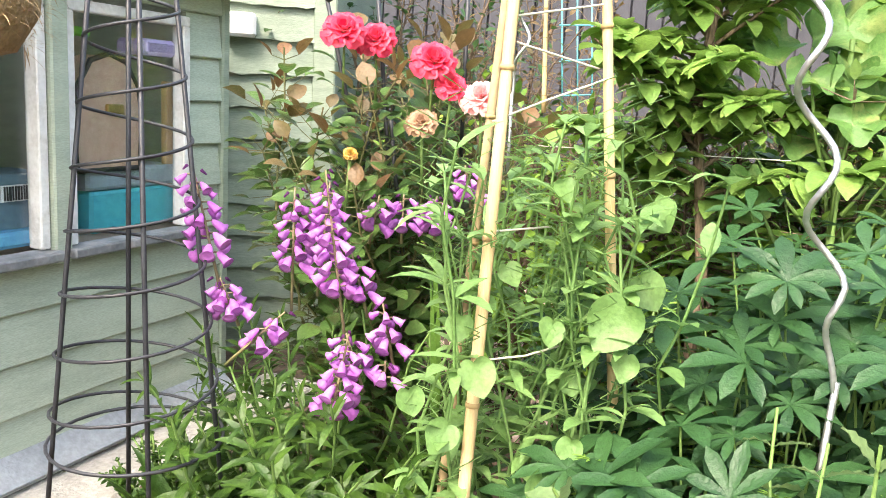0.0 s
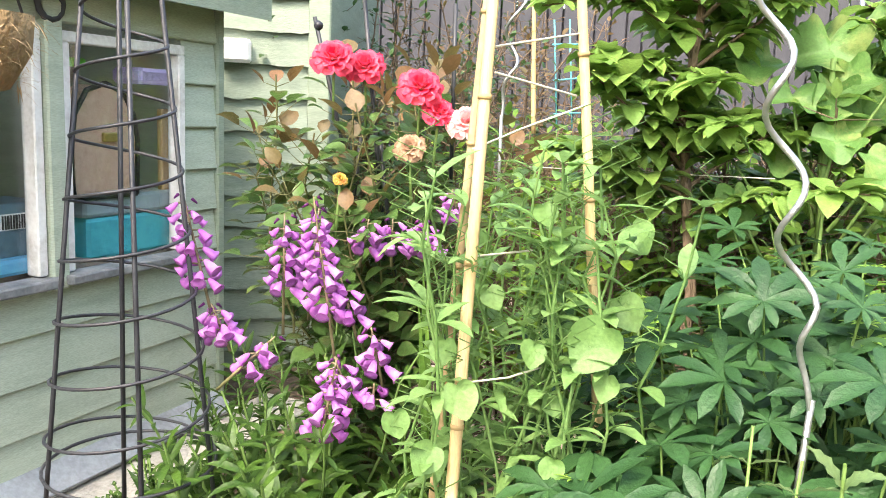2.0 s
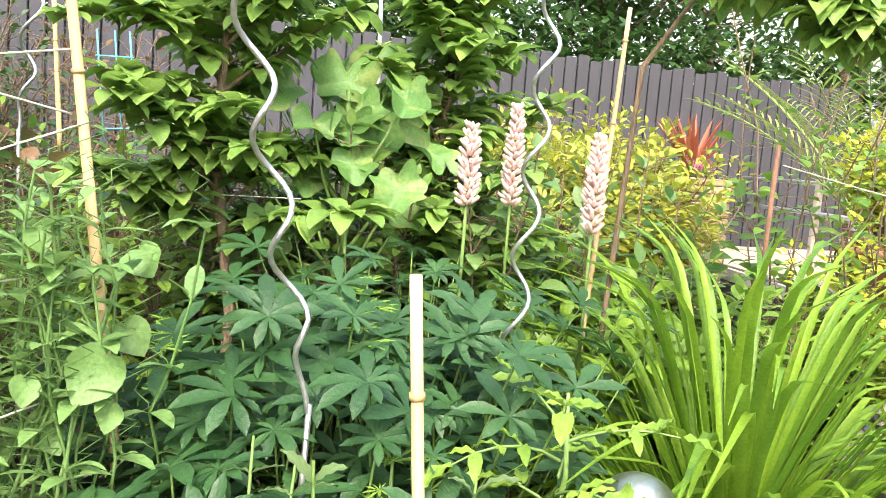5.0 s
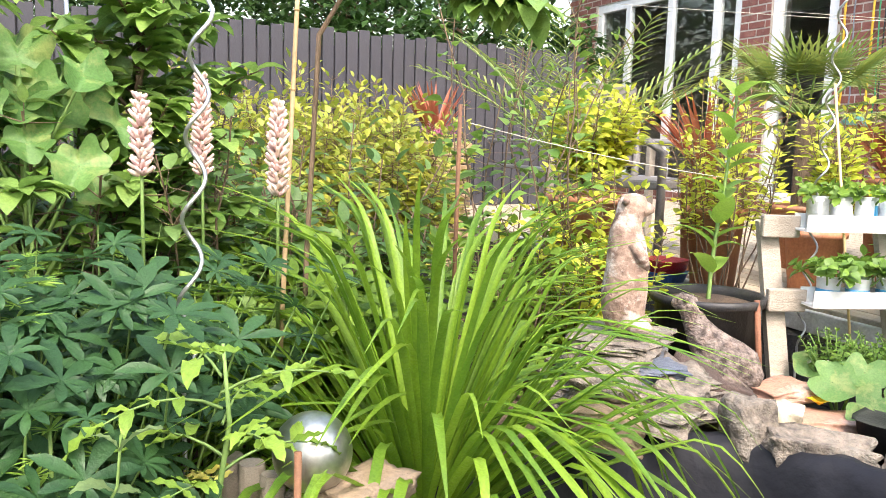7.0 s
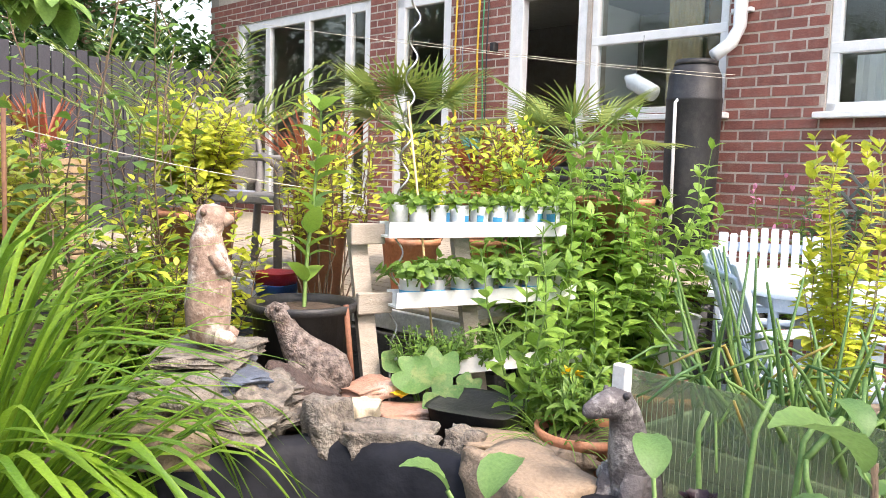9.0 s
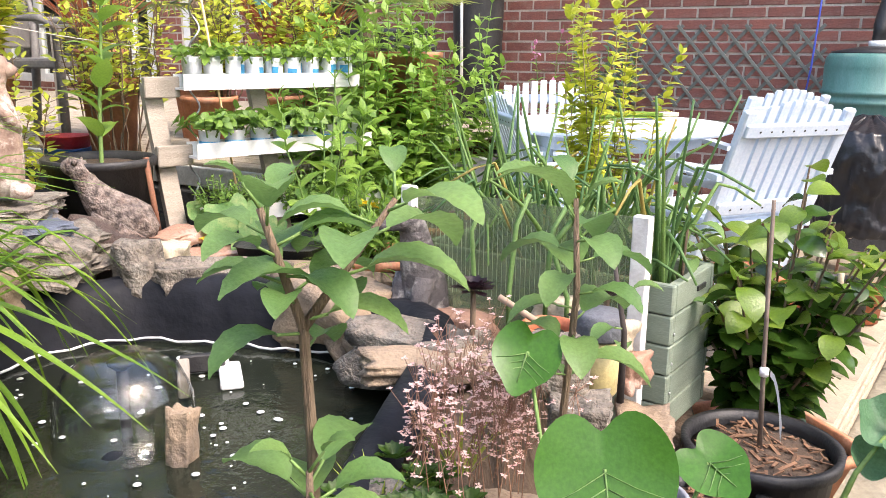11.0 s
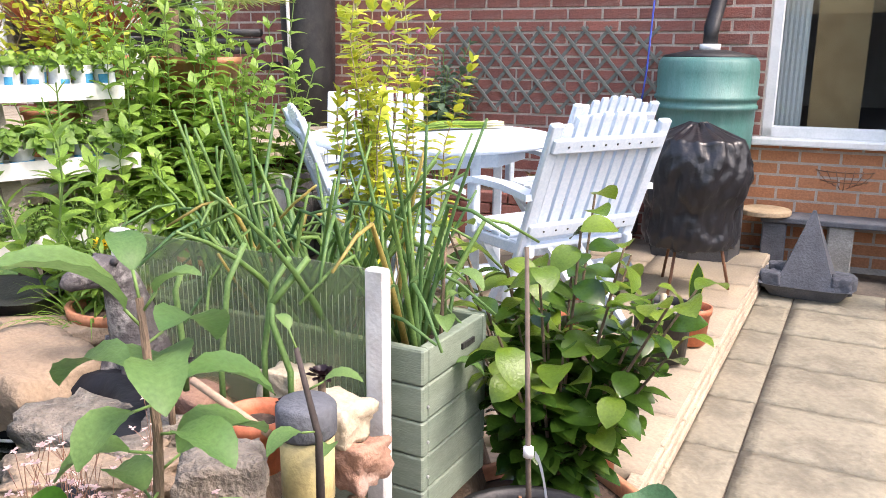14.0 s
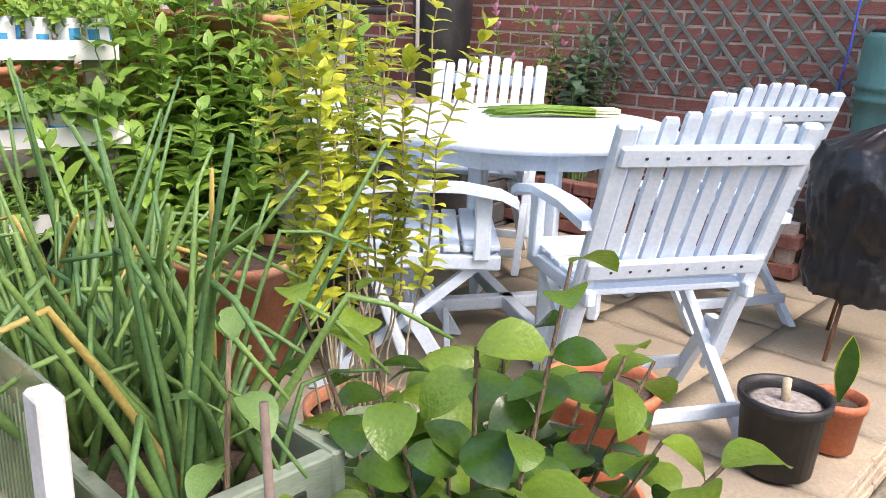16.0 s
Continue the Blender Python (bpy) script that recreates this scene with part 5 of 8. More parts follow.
# dark and yellow-green shrubs behind
for p, n, h, sp, lm, lf_, lab in (((0.695, 2.423, 1.271), 30, 0.85, 0.4, L_GREEN, (0.06, 0.032), "yellow green bushy shrub"), ((0.373, 2.387, 1.346), 20, 0.85, 0.35, L_GREEN, (0.05, 0.026), "yellow green bushy shrub"), ((0.768, 2.421, 1.369), 30, 0.95, 0.45, L_MID, (0.06, 0.032), "mid green bushy shrub"), ((-0.267, 3.524, 1.792), 42, 1.5, 0.5, L_HEDGE, (0.05, 0.026), "dark green tall shrub"), ((-0.019, 3.852, 1.774), 36, 1.3, 0.5, L_HEDGE, (0.05, 0.026), "dark green tall shrub"), ((1.413, 2.402, 1.356), 30, 0.9, 0.5, L_MID, (0.06, 0.032), "mid green bushy shrub"), ((1.717, 2.583, 1.649), 26, 0.9, 0.5, L_MID, (0.06, 0.032), "mid green bushy shrub"), ((0.451, 4.158, 1.92), 26, 1.5, 0.4, L_BRONZE, (0.05, 0.024), "purple bronze shrub by the fence"), ((1.123, 2.234, 1.526), 34, 1.0, 0.5, L_MID, (0.06, 0.03), "mid green bushy shrub")):
    stemmed("shrub", (p[0], p[1], 0.5), lab, "shrub", n, h, sp, lm, (lf_[0] * 1.2, lf_[1] * 1.3), 18, 0.15, 3, 0.5, stem_m=BROWNWOOD, stem_r=0.006, group="garden shrubs", base_r=0.15, twig=0.09)

for x, y, hh, n in ((1.8, 1.84, 0.88, 15), (1.45, 1.95, 0.95, 14)):
    stemmed("shrub", (x, y, 0.48), "broad leaved green shrub behind the strap leaves", "shrub", n, hh, 0.28, L_SAP, (0.1, 0.056), 12, 0.3, 3, 0.6, stem_m=BROWNWOOD, stem_r=0.005, group="green shrubs", base_r=0.14, twig=0.07, nseg=6)
# yellow euonymus band before the fence
for x, y, h, n in ((2.75, 4.6, 1.25, 30), (3.15, 4.5, 1.3, 32), (3.6, 4.45, 1.25, 32), (4.0, 4.35, 1.3, 30), (3.0, 3.9, 1.0, 24), (3.5, 3.8, 1.0, 24)):
    stemmed("euonymus", (x, y, 0.45), "yellow variegated euonymus shrub before the fence", "shrub", n, h, 0.34, L_GOLD, (0.1, 0.058), 18, 0.3, 4, 0.3, stem_m=BROWNWOOD, stem_r=0.005, group="euonymus shrubs", base_r=0.24, twig=0.1)
for p, h, n in (((1.735, 1.737, 1.261), 0.62, 26), ((1.51, 1.755, 1.31), 0.66, 26), ((1.956, 1.701, 1.26), 0.6, 22)):
    stemmed("shrub", (p[0], p[1], 0.5), "soft green leafy shrub behind the lupins", "shrub", n, h, 0.45, L_GREEN, (0.085, 0.05), 13, 0.25, 3, 0.5, group="garden shrubs", base_r=0.12, twig=0.06)

# ---- trees beyond the fence ----
for k, (x, y, h, r) in enumerate(((0.0, 8.6, 4.6, 1.3), (2.0, 8.8, 4.2, 1.3), (4.0, 8.2, 4.4, 1.4), (6.2, 7.9, 4.5, 1.4), (8.5, 8.5, 5.5, 1.6), (-2.2, 7.8, 4.8, 1.5))):
    t = thing("tree", (x, y, 0), "dark leafy tree beyond the fence", "tree", "trees beyond the fence")
    tr, cr = Mesh(), Mesh()
    tr.tube([(0, 0, 0), (0.05, 0, h * 0.5), (0, 0, h * 0.9)], 0.12, 0.04, n=8)
    for i in range(110):
        a, q = rnd(0, 6.28), rnd(0.2, 1)
        z = rnd(0.34, 0.95) * h
        e = Vector((math.cos(a) * r * q, math.sin(a) * r * q, z))
        tr.tube([(0, 0, max(0.3, z - 0.6)), e], 0.02, 0.006, n=4, cap=False)
        for j in range(40):
            c = e + Vector((random.gauss(0, 0.2), random.gauss(0, 0.2), random.gauss(0, 0.17)))
            cr.leaf(c, (rnd(-1, 1), rnd(-1, 1), rnd(-0.6, 0.6)), (0, 0, 1), 0.15, 0.09, 2, 0.4, 0.2)
    part("trunk", tr, BROWNWOOD, t)
    part("crown", cr, L_HEDGE, t)

# hedge along the far side of the fence
hg = Mesh()
for i in range(9000):
    u = rnd(-0.15, 1.1)
    p = Vector((-0.6 + 8.2 * u, 6.95 - 1.25 * u, 0)) + Vector((0.15 * random.gauss(0, 1), rnd(0, 0.5), 0))
    top = 2.75 + 0.35 * noise.noise(Vector((u * 14, 0, 0))) + 0.25 * noise.noise(Vector((u * 40, 3, 0)))
    hg.leaf((p.x, p.y, rnd(1.6, top)), (rnd(-1, 1), rnd(-1, 0.4), rnd(-0.6, 0.6)), (0, 0, 1), 0.13, 0.08, 2, 0.4, 0.2)
single("hedge", hg, L_HEDGE, "dark leafy hedge showing above the fence", "hedge", kind="stuff", smooth=True)

# pinkish gravel between the beds
gv = Mesh()
gc = Vector((0.566, 2.695, 1.136))
for i in range(1500):
    x, y = gc.x + random.gauss(0, 0.25), gc.y + random.gauss(0.3, 0.45)
    r = rnd(0.008, 0.017)
    a = rnd(0, 6)
    gv.quadstrip([[(x + r * q * math.cos(a + k * 1.26), y + r * q * math.sin(a + k * 1.26) * 0.8, z) for k in range(5)] for q, z in ((1, 0.49), (0.6, 0.5 + r))])
single("pink_gravel", gv, mat("pink gravel", (0.6, 0.47, 0.42), (0.45, 0.34, 0.3), 0.85, island=0.9), "pinkish gravel between the beds", "gravel", kind="stuff", smooth=True)
# blue mesh tower and green netting by the fence
net = thing("net_tower", (0, 0, 0), "thin turquoise wire plant tower by the fence", "plant support")
for a, b in (((0.572, 3.573, 1.264), (0.526, 3.578, 1.802)), ((0.65, 3.664, 1.265), (0.601, 3.67, 1.817)), ((0.698, 3.556, 1.272), (0.649, 3.563, 1.808)), ((0.523, 3.578, 1.699), (0.668, 3.56, 1.705)), ((0.536, 3.577, 1.548), (0.681, 3.558, 1.567)), ((0.548, 3.575, 1.406), (0.694, 3.556, 1.42))):
    part("wire", Mesh().tube([a, b], 0.004, n=5), mat("turquoise wire", (0.1, 0.36, 0.4), (0.08, 0.3, 0.34), 0.5), net)
single("pole", Mesh().tube([(1.279, 2.353, 1.142), (1.253, 2.364, 1.924)], 0.007, n=6), STEEL, "grey metal netting pole", "pole", smooth=True)


# ---- pond ----
def ring_pt(a, q, z):
    c, s = math.cos(a), math.sin(a)
    q *= (c ** 4 + s ** 4) ** -0.25
    return (1.84 + 0.75 * q * c, 0.43 + 0.62 * q * s, z)


ln_m = Mesh()
rows = []
N = 120
for q, z in ((1.13, 0.55), (1.06, 0.585), (1.0, 0.585), (0.965, 0.55), (0.94, 0.48), (0.92, 0.4), (0.88, 0.3), (0.7, 0.2), (0.02, 0.18)):
    r = []
    for k in range(N):
        a = 2 * math.pi * k / N
        w = 0.03 * noise.noise(Vector((math.cos(a) * 4, math.sin(a) * 4, z * 2))) + 0.02 * (0.4 - abs(noise.noise(Vector((math.cos(a) * 6, math.sin(a) * 6, z * 3))))) + 0.012 * noise.noise(Vector((math.cos(a) * 14, math.sin(a) * 14, z * 4)))
        r.append(ring_pt(a, q + w * (q > 0.8), z + 0.5 * w))
    rows.append(r)
ln_m.quadstrip(rows, cap=False)
single("pond_liner", ln_m, LINER, "creased black rubber pond liner", "pond liner", smooth=True)
wm = Mesh()
rows = [[ring_pt(2 * math.pi * k / 64, q, 0.4 + 0.004 * noise.noise(Vector((k * 0.9, q * 30, 0)))) for k in range(64)] for q in [0.03 + 0.925 * i / 26 for i in range(27)]]
wm.quadstrip(rows, cap=False)
WATER = mat("dark pond water", (0.011, 0.014, 0.009), (0.02, 0.024, 0.016), 0.05, scale=14, bump=0.16, fine=40, spec=0.45)
single("water", wm, WATER, "dark rippling pond water", "water", kind="structure", smooth=True)
foam = Mesh()
for i in range(110):
    a, q = rnd(0, 6.28), math.sqrt(rnd(0, 0.8)) * 0.95
    x, y, _ = ring_pt(a, q, 0)
    r = rnd(0.002, 0.011)
    foam.lathe([(r, 0.4035), (r * 0.7, 0.4055), (0.001, 0.406)], (x, y, 0), 8)
single("foam", foam, WHITE, "white foam flecks on the pond", "foam", kind="stuff", smooth=True)
dm = Vector((1.93, 0.45, 0.5))
fo = thing("fountain", (dm.x, dm.y, 0.4), "bell shaped pond fountain of clear water", "fountain")
part("pipe", Mesh().tube([(0, 0, -0.2), (0, 0, 0.18)], 0.012, n=12), BLACK_PLASTIC, fo)
part("nozzle", Mesh().lathe([(0.012, 0.165), (0.03, 0.18), (0.03, 0.187), (0.008, 0.195)], n=16), BLACK_PLASTIC, fo)
part("water_bell", Mesh().lathe([(0.02, 0.195), (0.075, 0.197), (0.125, 0.165), (0.153, 0.1), (0.163, 0.0), (0.16, 0.0), (0.15, 0.1), (0.122, 0.162), (0.073, 0.193), (0.02, 0.192)], n=40), CLEAR, fo)
fl_ = Vector((2.26, 0.45, 0.44))
ff = thing("pond_float", Matrix.Translation((fl_.x, fl_.y, 0.405)) @ Matrix.Rotation(0.5, 4, "Z"), "white and timber float in the pond", "float")
part("timber", Mesh().box((-0.05, 0.03, 0.03), (0.16, 0.03, 0.05), bev=0.004), GREYWOOD, ff, smooth=False)
part("side", Mesh().box((0.05, -0.02, 0.03), (0.02, 0.12, 0.05), bev=0.004), BLACK_PLASTIC, ff, smooth=False)
part("foam_block", Mesh().box((0.07, -0.02, 0.02), (0.02, 0.14, 0.05), bev=0.006), WHITE, ff, smooth=False)
part("foam_sheet", Mesh().box((-0.01, -0.09, 0.008), (0.16, 0.06, 0.02), bev=0.006), WHITE, ff, smooth=False)
rope = [ring_pt(-0.55 + 2.3 * k / 30, 0.9 + 0.01 * math.sin(k), 0.415 + 0.005 * math.sin(2 * k)) for k in range(31)]
single("rope", Mesh().tube(rope, 0.004, n=6), WHITE, "white rope along the pond edge", "rope", smooth=True)

# stones round the pond
ROCKS = [((2.6, 0.17, 0.52), (0.38, 0.3, 0.22), SANDSTONE, (4, -6, 60), "large rounded buff boulder on the pond rim"), ((2.44, 0.0, 0.5), (0.34, 0.16, 0.1), SANDSTONE, (0, 3, 50), "buff ledge stone on the pond rim"), ((2.291, -0.15, 0.522), (0.4, 0.24, 0.16), STONE, (0, 0, 70), "brown stone under the sitting statue"), ((2.569, 1.024, 0.648), (0.3, 0.18, 0.17), STONE, (14, -8, 25), "large rough grey stone on the pond rim"), ((2.614, 0.822, 0.608), (0.15, 0.15, 0.19), STONE, (0, 5, 60), "upright brown grey stone on the pond rim"), ((2.737, 0.774, 0.613), (0.13, 0.11, 0.11), PALESTONE, (10, 0, 20), "pale cream stone on the pond rim"), ((2.676, 0.638, 0.558), (0.34, 0.15, 0.14), STONE, (4, 4, -55), "long dark stone on the pond rim"), ((2.791, 0.444, 0.536), (0.15, 0.14, 0.16), STONE, (5, 10, 10), "knobbly grey stone on the pond rim"), ((2.903, 0.289, 0.529), (0.46, 0.24, 0.1), SANDSTONE, (0, 4, -60), "flat buff sandstone on the pond rim"), ((2.699, 0.266, 0.484), (0.32, 0.26, 0.2), SANDSTONE, (0, -6, -50), "large buff sandstone boulder"), ((3.036, 0.747, 0.539), (0.36, 0.2, 0.07), PINKBRICK, (0, 3, -40), "flat pinkish stone behind the rim"), ((3.048, 0.935, 0.599), (0.25, 0.2, 0.06), PINKBRICK, (0, -3, -20), "flat pinkish stone behind the rim"), ((2.353, 1.128, 0.717), (0.4, 0.22, 0.1), STONE, (0, 0, 30), "low grey stone by the strap leaves"), ((2.176, 1.024, 0.653), (0.32, 0.24, 0.12), SANDSTONE, (0, 6, 40), "brown stone by the pond edge"), ((2.83, 1.1, 0.6), (0.36, 0.26, 0.2), mat("dark bark log", (0.13, 0.09, 0.075), (0.09, 0.065, 0.055), 0.9, streak=(1, 6, 6), bump=0.9), (20, 0, 40), "dark furrowed log end under the statue"),
         ((1.86, 0.27, 0.45), (0.07, 0.07, 0.15), SANDSTONE, (0, 8, 0), "small upright stone in the water"), ((2.119, -0.216, 0.564), (0.36, 0.16, 0.06), SANDSTONE, (0, 0, -70), "flat buff ledge stone over the pond"), ((1.665, -0.448, 0.433), (0.22, 0.16, 0.13), SANDSTONE, (0, 10, 0), "mottled stone among the plants"), ((1.459, -0.301, 0.544), (0.24, 0.2, 0.09), STONE, (0, 0, 20), "grey stone at the pond edge"),
         ((1.118, -0.204, 0.56), (0.22, 0.2, 0.12), STONE, (0, 0, 50), "stone at the pond edge"),
         ((1.93, -0.52, 0.66), (0.14, 0.14, 0.14), STONE, (0, 0, 15), "rough grey stone by the planter"), ((2.42, -0.5, 0.617), (0.12, 0.1, 0.09), PALESTONE, (0, 4, 60), "pale cream block stone by the planter"), ((2.27, -0.63, 0.62), (0.13, 0.11, 0.09), PALESTONE, (0, 0, 62), "buff block stone by the planter"), ((2.25, -0.66, 0.545), (0.14, 0.1, 0.1), PINKBRICK, (0, 0, 55), "pinkish broken brick by the planter"), ((1.85, -0.58, 0.58), (0.16, 0.14, 0.12), STONE, (0, 0, 0), "lichen covered stone by the planter"), ((2.16, -0.72, 0.42), (0.18, 0.14, 0.11), SANDSTONE, (0, 0, 0), "buff stone below the planter"), ((2.708, -0.101, 0.563), (0.26, 0.13, 0.1), CONCRETE, (0, 0, 66), "grey concrete block by the planter"), ((2.547, -0.223, 0.512), (0.24, 0.13, 0.1), PINKBRICK, (0, 0, 66), "reddish brick by the planter"), ((1.266, 0.868, 0.762), (0.2, 0.14, 0.07), SANDSTONE, (0, 0, 10), "flat buff stone beside the steel ball")]
for k, (c, s, m, rot, lab) in enumerate(ROCKS):
    single("stone", rock((0, 0, 0), tuple(v * 0.84 for v in s), seed=k * 1.3), m, lab, "stone", pose(*c, *rot), "stones round the pond", smooth=True)
# slate stack under the upright statue
for k in range(4):
    c = Vector((2.592, 1.265, 0.801)) - Vector((0.02 * k, 0.03 * k, 0.03 + 0.05 * k))
    single("slate", rock((0, 0, 0), (0.36 + 0.05 * k, 0.28 + 0.04 * k, 0.062), seed=30 + k), STONE if k != 1 else mat("blue slate", (0.11, 0.13, 0.17), (0.07, 0.08, 0.1), 0.6, stain=(0.3, 0.28, 0.25), bump=0.7), "flat slate in a stack under the statue", "stone", pose(*c, 0, 0, 20 + 25 * k), "slate stack")
for k, px in enumerate((0, 1, 2)):
    c = ((1.126, 1.092, 0.765), (1.132, 1.029, 0.77), (1.147, 0.983, 0.758))[k]
    single("log", Mesh().tube([(0, 0, -0.2), (0, 0, 0.03), (0, 0, 0.035)], 0.026, 0.023, n=12), GREYWOOD, "short upright log edging the bed", "log", pose(*c, 0, 6 * (k - 1), 0), "log edging")


def spine(pts, radii, n=16, squash=1.0):
    m = Mesh()
    pts = [Vector(p) for p in pts]
    rings = []
    for i, p in enumerate(pts):
        d = (pts[min(i + 1, len(pts) - 1)] - pts[max(i - 1, 0)]).normalized()
        u = d.cross(Vector((0, 1, 0.001))).normalized()
        w = u.cross(d)
        rings.append([p + (u * math.cos(a) + w * math.sin(a) * squash) * radii[i] for a in (2 * math.pi * k / n for k in range(n))])
    return m.quadstrip(rings)


OTTER = mat("worn painted stone", (0.36, 0.26, 0.2), (0.15, 0.09, 0.068), 0.8, scale=22, stain=(0.66, 0.6, 0.53), stain_amount=0.85, bump=0.6, fine=70)
OTTER_D = mat("dark lichened stone", (0.06, 0.046, 0.04), (0.27, 0.22, 0.19), 0.85, scale=44, stain=(0.2, 0.14, 0.11), stain_amount=0.5, bump=1.0, fine=110)
# upright animal statue
o1 = Vector((2.573, 1.242, 0.824))
m = spine([(0, 0, 0), (0, 0, 0.05), (0.0, 0, 0.12), (0.005, 0, 0.2), (0.0, 0, 0.27), (-0.005, 0, 0.32), (0, 0, 0.345), (0.006, 0, 0.37), (0.012, 0, 0.4), (0.014, 0, 0.425), (0.014, 0, 0.432)], [0.052, 0.068, 0.073, 0.066, 0.06, 0.05, 0.043, 0.045, 0.047, 0.035, 0.005])
m.v += []
q = spine([(0.03, 0, 0.385), (0.06, 0, 0.383), (0.078, 0, 0.382)], [0.03, 0.022, 0.008], 10)
for sub in (q, spine([(0.02, 0.05, 0.28), (0.05, 0.055, 0.23), (0.065, 0.02, 0.2)], [0.02, 0.02, 0.012], 8), spine([(0.02, -0.05, 0.28), (0.05, -0.055, 0.23), (0.065, -0.02, 0.2)], [0.02, 0.02, 0.012], 8), spine([(0.03, 0.045, 0.02), (0.07, 0.05, 0.015), (0.09, 0.05, 0.01)], [0.03, 0.024, 0.01], 8), spine([(0.03, -0.045, 0.02), (0.07, -0.05, 0.015), (0.09, -0.05, 0.01)], [0.03, 0.024, 0.01], 8), spine([(-0.01, 0.04, 0.405), (-0.012, 0.055, 0.415)], [0.012, 0.006], 8), spine([(-0.01, -0.04, 0.405), (-0.012, -0.055, 0.415)], [0.012, 0.006], 8)):
    o = len(m.v)
    m.v += sub.v
    m.f += [tuple(i + o for i in f) for f in sub.f]
single("animal_statue", m, OTTER, "upright otter shaped statue of worn painted stone", "statue", Matrix.Translation(o1) @ pose(0, 0, 0, 0, 0, -55), "otter statues", smooth=True)


# crouching statue, head raised
m = spine([(-0.045, 0, 0.02), (-0.035, 0, 0.045), (0.0, 0, 0.08), (0.045, 0, 0.1), (0.09, 0, 0.13), (0.13, 0, 0.175), (0.16, 0, 0.22), (0.178, 0, 0.258), (0.19, 0, 0.283), (0.212, 0, 0.29), (0.235, 0, 0.284), (0.248, 0, 0.281)], [0.015, 0.05, 0.082, 0.088, 0.08, 0.06, 0.044, 0.038, 0.04, 0.036, 0.024, 0.006], squash=0.9)
for sub in (spine([(0.1, 0.05, 0.12), (0.13, 0.055, 0.06), (0.17, 0.05, 0.02)], [0.045, 0.032, 0.018], 8), spine([(0.1, -0.05, 0.12), (0.13, -0.055, 0.06), (0.17, -0.05, 0.02)], [0.045, 0.032, 0.018], 8), spine([(0.0, 0.06, 0.07), (0.03, 0.07, 0.03), (0.07, 0.065, 0.01)], [0.06, 0.045, 0.018], 8), spine([(0.0, -0.06, 0.07), (0.03, -0.07, 0.03), (0.07, -0.065, 0.01)], [0.06, 0.045, 0.018], 8), spine([(0.19, 0.034, 0.305), (0.186, 0.044, 0.314)], [0.011, 0.005], 6), spine([(0.19, -0.034, 0.305), (0.186, -0.044, 0.314)], [0.011, 0.005], 6)):
    o = len(m.v)
    m.v += sub.v
    m.f += [tuple(i + o for i in f) for f in sub.f]
single("animal_statue", m, OTTER_D, "crouching otter statue of lichened brown stone", "statue", pose(2.975, 1.035, 0.58, 0, 0, 108), "otter statues", smooth=True)
OTTER_S = mat("dark speckled stone", (0.075, 0.068, 0.07), (0.11, 0.1, 0.1), 0.8, scale=22, stain=(0.42, 0.4, 0.38), stain_amount=0.7, bump=0.8, fine=60)
o3 = Vector((2.605, -0.09, 0.49))
m = spine([(-0.05, 0, 0), (-0.04, 0, 0.06), (-0.02, 0, 0.14), (0.005, 0, 0.22), (0.02, 0, 0.29), (0.03, 0, 0.33), (0.05, 0, 0.36), (0.08, 0, 0.372), (0.12, 0, 0.368), (0.16, 0, 0.36), (0.175, 0, 0.357)], [0.085, 0.088, 0.078, 0.062, 0.05, 0.044, 0.043, 0.044, 0.034, 0.022, 0.006], squash=0.9)
for sub in (spine([(0.02, 0.04, 0.17), (0.05, 0.045, 0.08), (0.07, 0.045, 0.0)], [0.035, 0.028, 0.026], 8), spine([(0.02, -0.04, 0.17), (0.05, -0.045, 0.08), (0.07, -0.045, 0.0)], [0.035, 0.028, 0.026], 8), spine([(0.065, 0.036, 0.395), (0.06, 0.046, 0.405)], [0.011, 0.005], 6), spine([(0.065, -0.036, 0.395), (0.06, -0.046, 0.405)], [0.011, 0.005], 6)):
    o = len(m.v)
    m.v += sub.v
    m.f += [tuple(i + o for i in f) for f in sub.f]
single("animal_statue", m, OTTER_S, "sitting otter statue of dark speckled stone", "statue", Matrix.Translation(o3) @ pose(0, 0, 0, 0, 0, 150) @ Matrix.Diagonal((1, 0.9, 0.9, 1)), "otter statues", smooth=True)

# ---- strap leaved daylily, steel ball ----
dl = Vector((1.62, 1.1, 0.767))
dl.z = 0.52
lily = thing("daylily", dl, "large clump of arching strap leaved daylily", "plant")
STRAP = []
for k in range(22):
    # a stiff rising length, a soft kink, then a hanging tip
    q = 0.1 + 0.9 * (k % 11) / 10
    L, w = (0.9 - 0.1 * q) * (1 + 0.14 * math.sin(2.3 * k)), 0.0075 + 0.0035 * q + 0.0015 * math.cos(k)
    rise, kink = 0.1 + 0.85 * q, 0.53 + 0.18 * math.sin(1.7 * k + 1)
    x, y, z, rows_ = 0.13 * q, 0.0, 0.0, []
    for j in range(17):
        u = j / 16
        tip = 0.35 * u + (0.45 + 1.0 * q) * min(1, max(0, (u - kink) / 0.14)) + 0.5 * max(0, u - kink)
        a = min(rise + tip, 2.95)
        hw = w * min(1, 0.7 + 1.2 * u) * min(1, (1.02 - u) * 3.2)
        up = hw * 0.42
        rows_.append([(x - math.cos(a) * up, y - hw, z + math.sin(a) * up), (x, y, z), (x - math.cos(a) * up, y + hw, z + math.sin(a) * up)])
        x, z, y = x + math.sin(a) * L / 16, z + math.cos(a) * L / 16, y + 0.006 * math.sin(1.3 * k) * u
    g = Mesh()
    g.quadstrip(rows_, False)
    STRAP.append(g.data("blade", L_LILY, True))
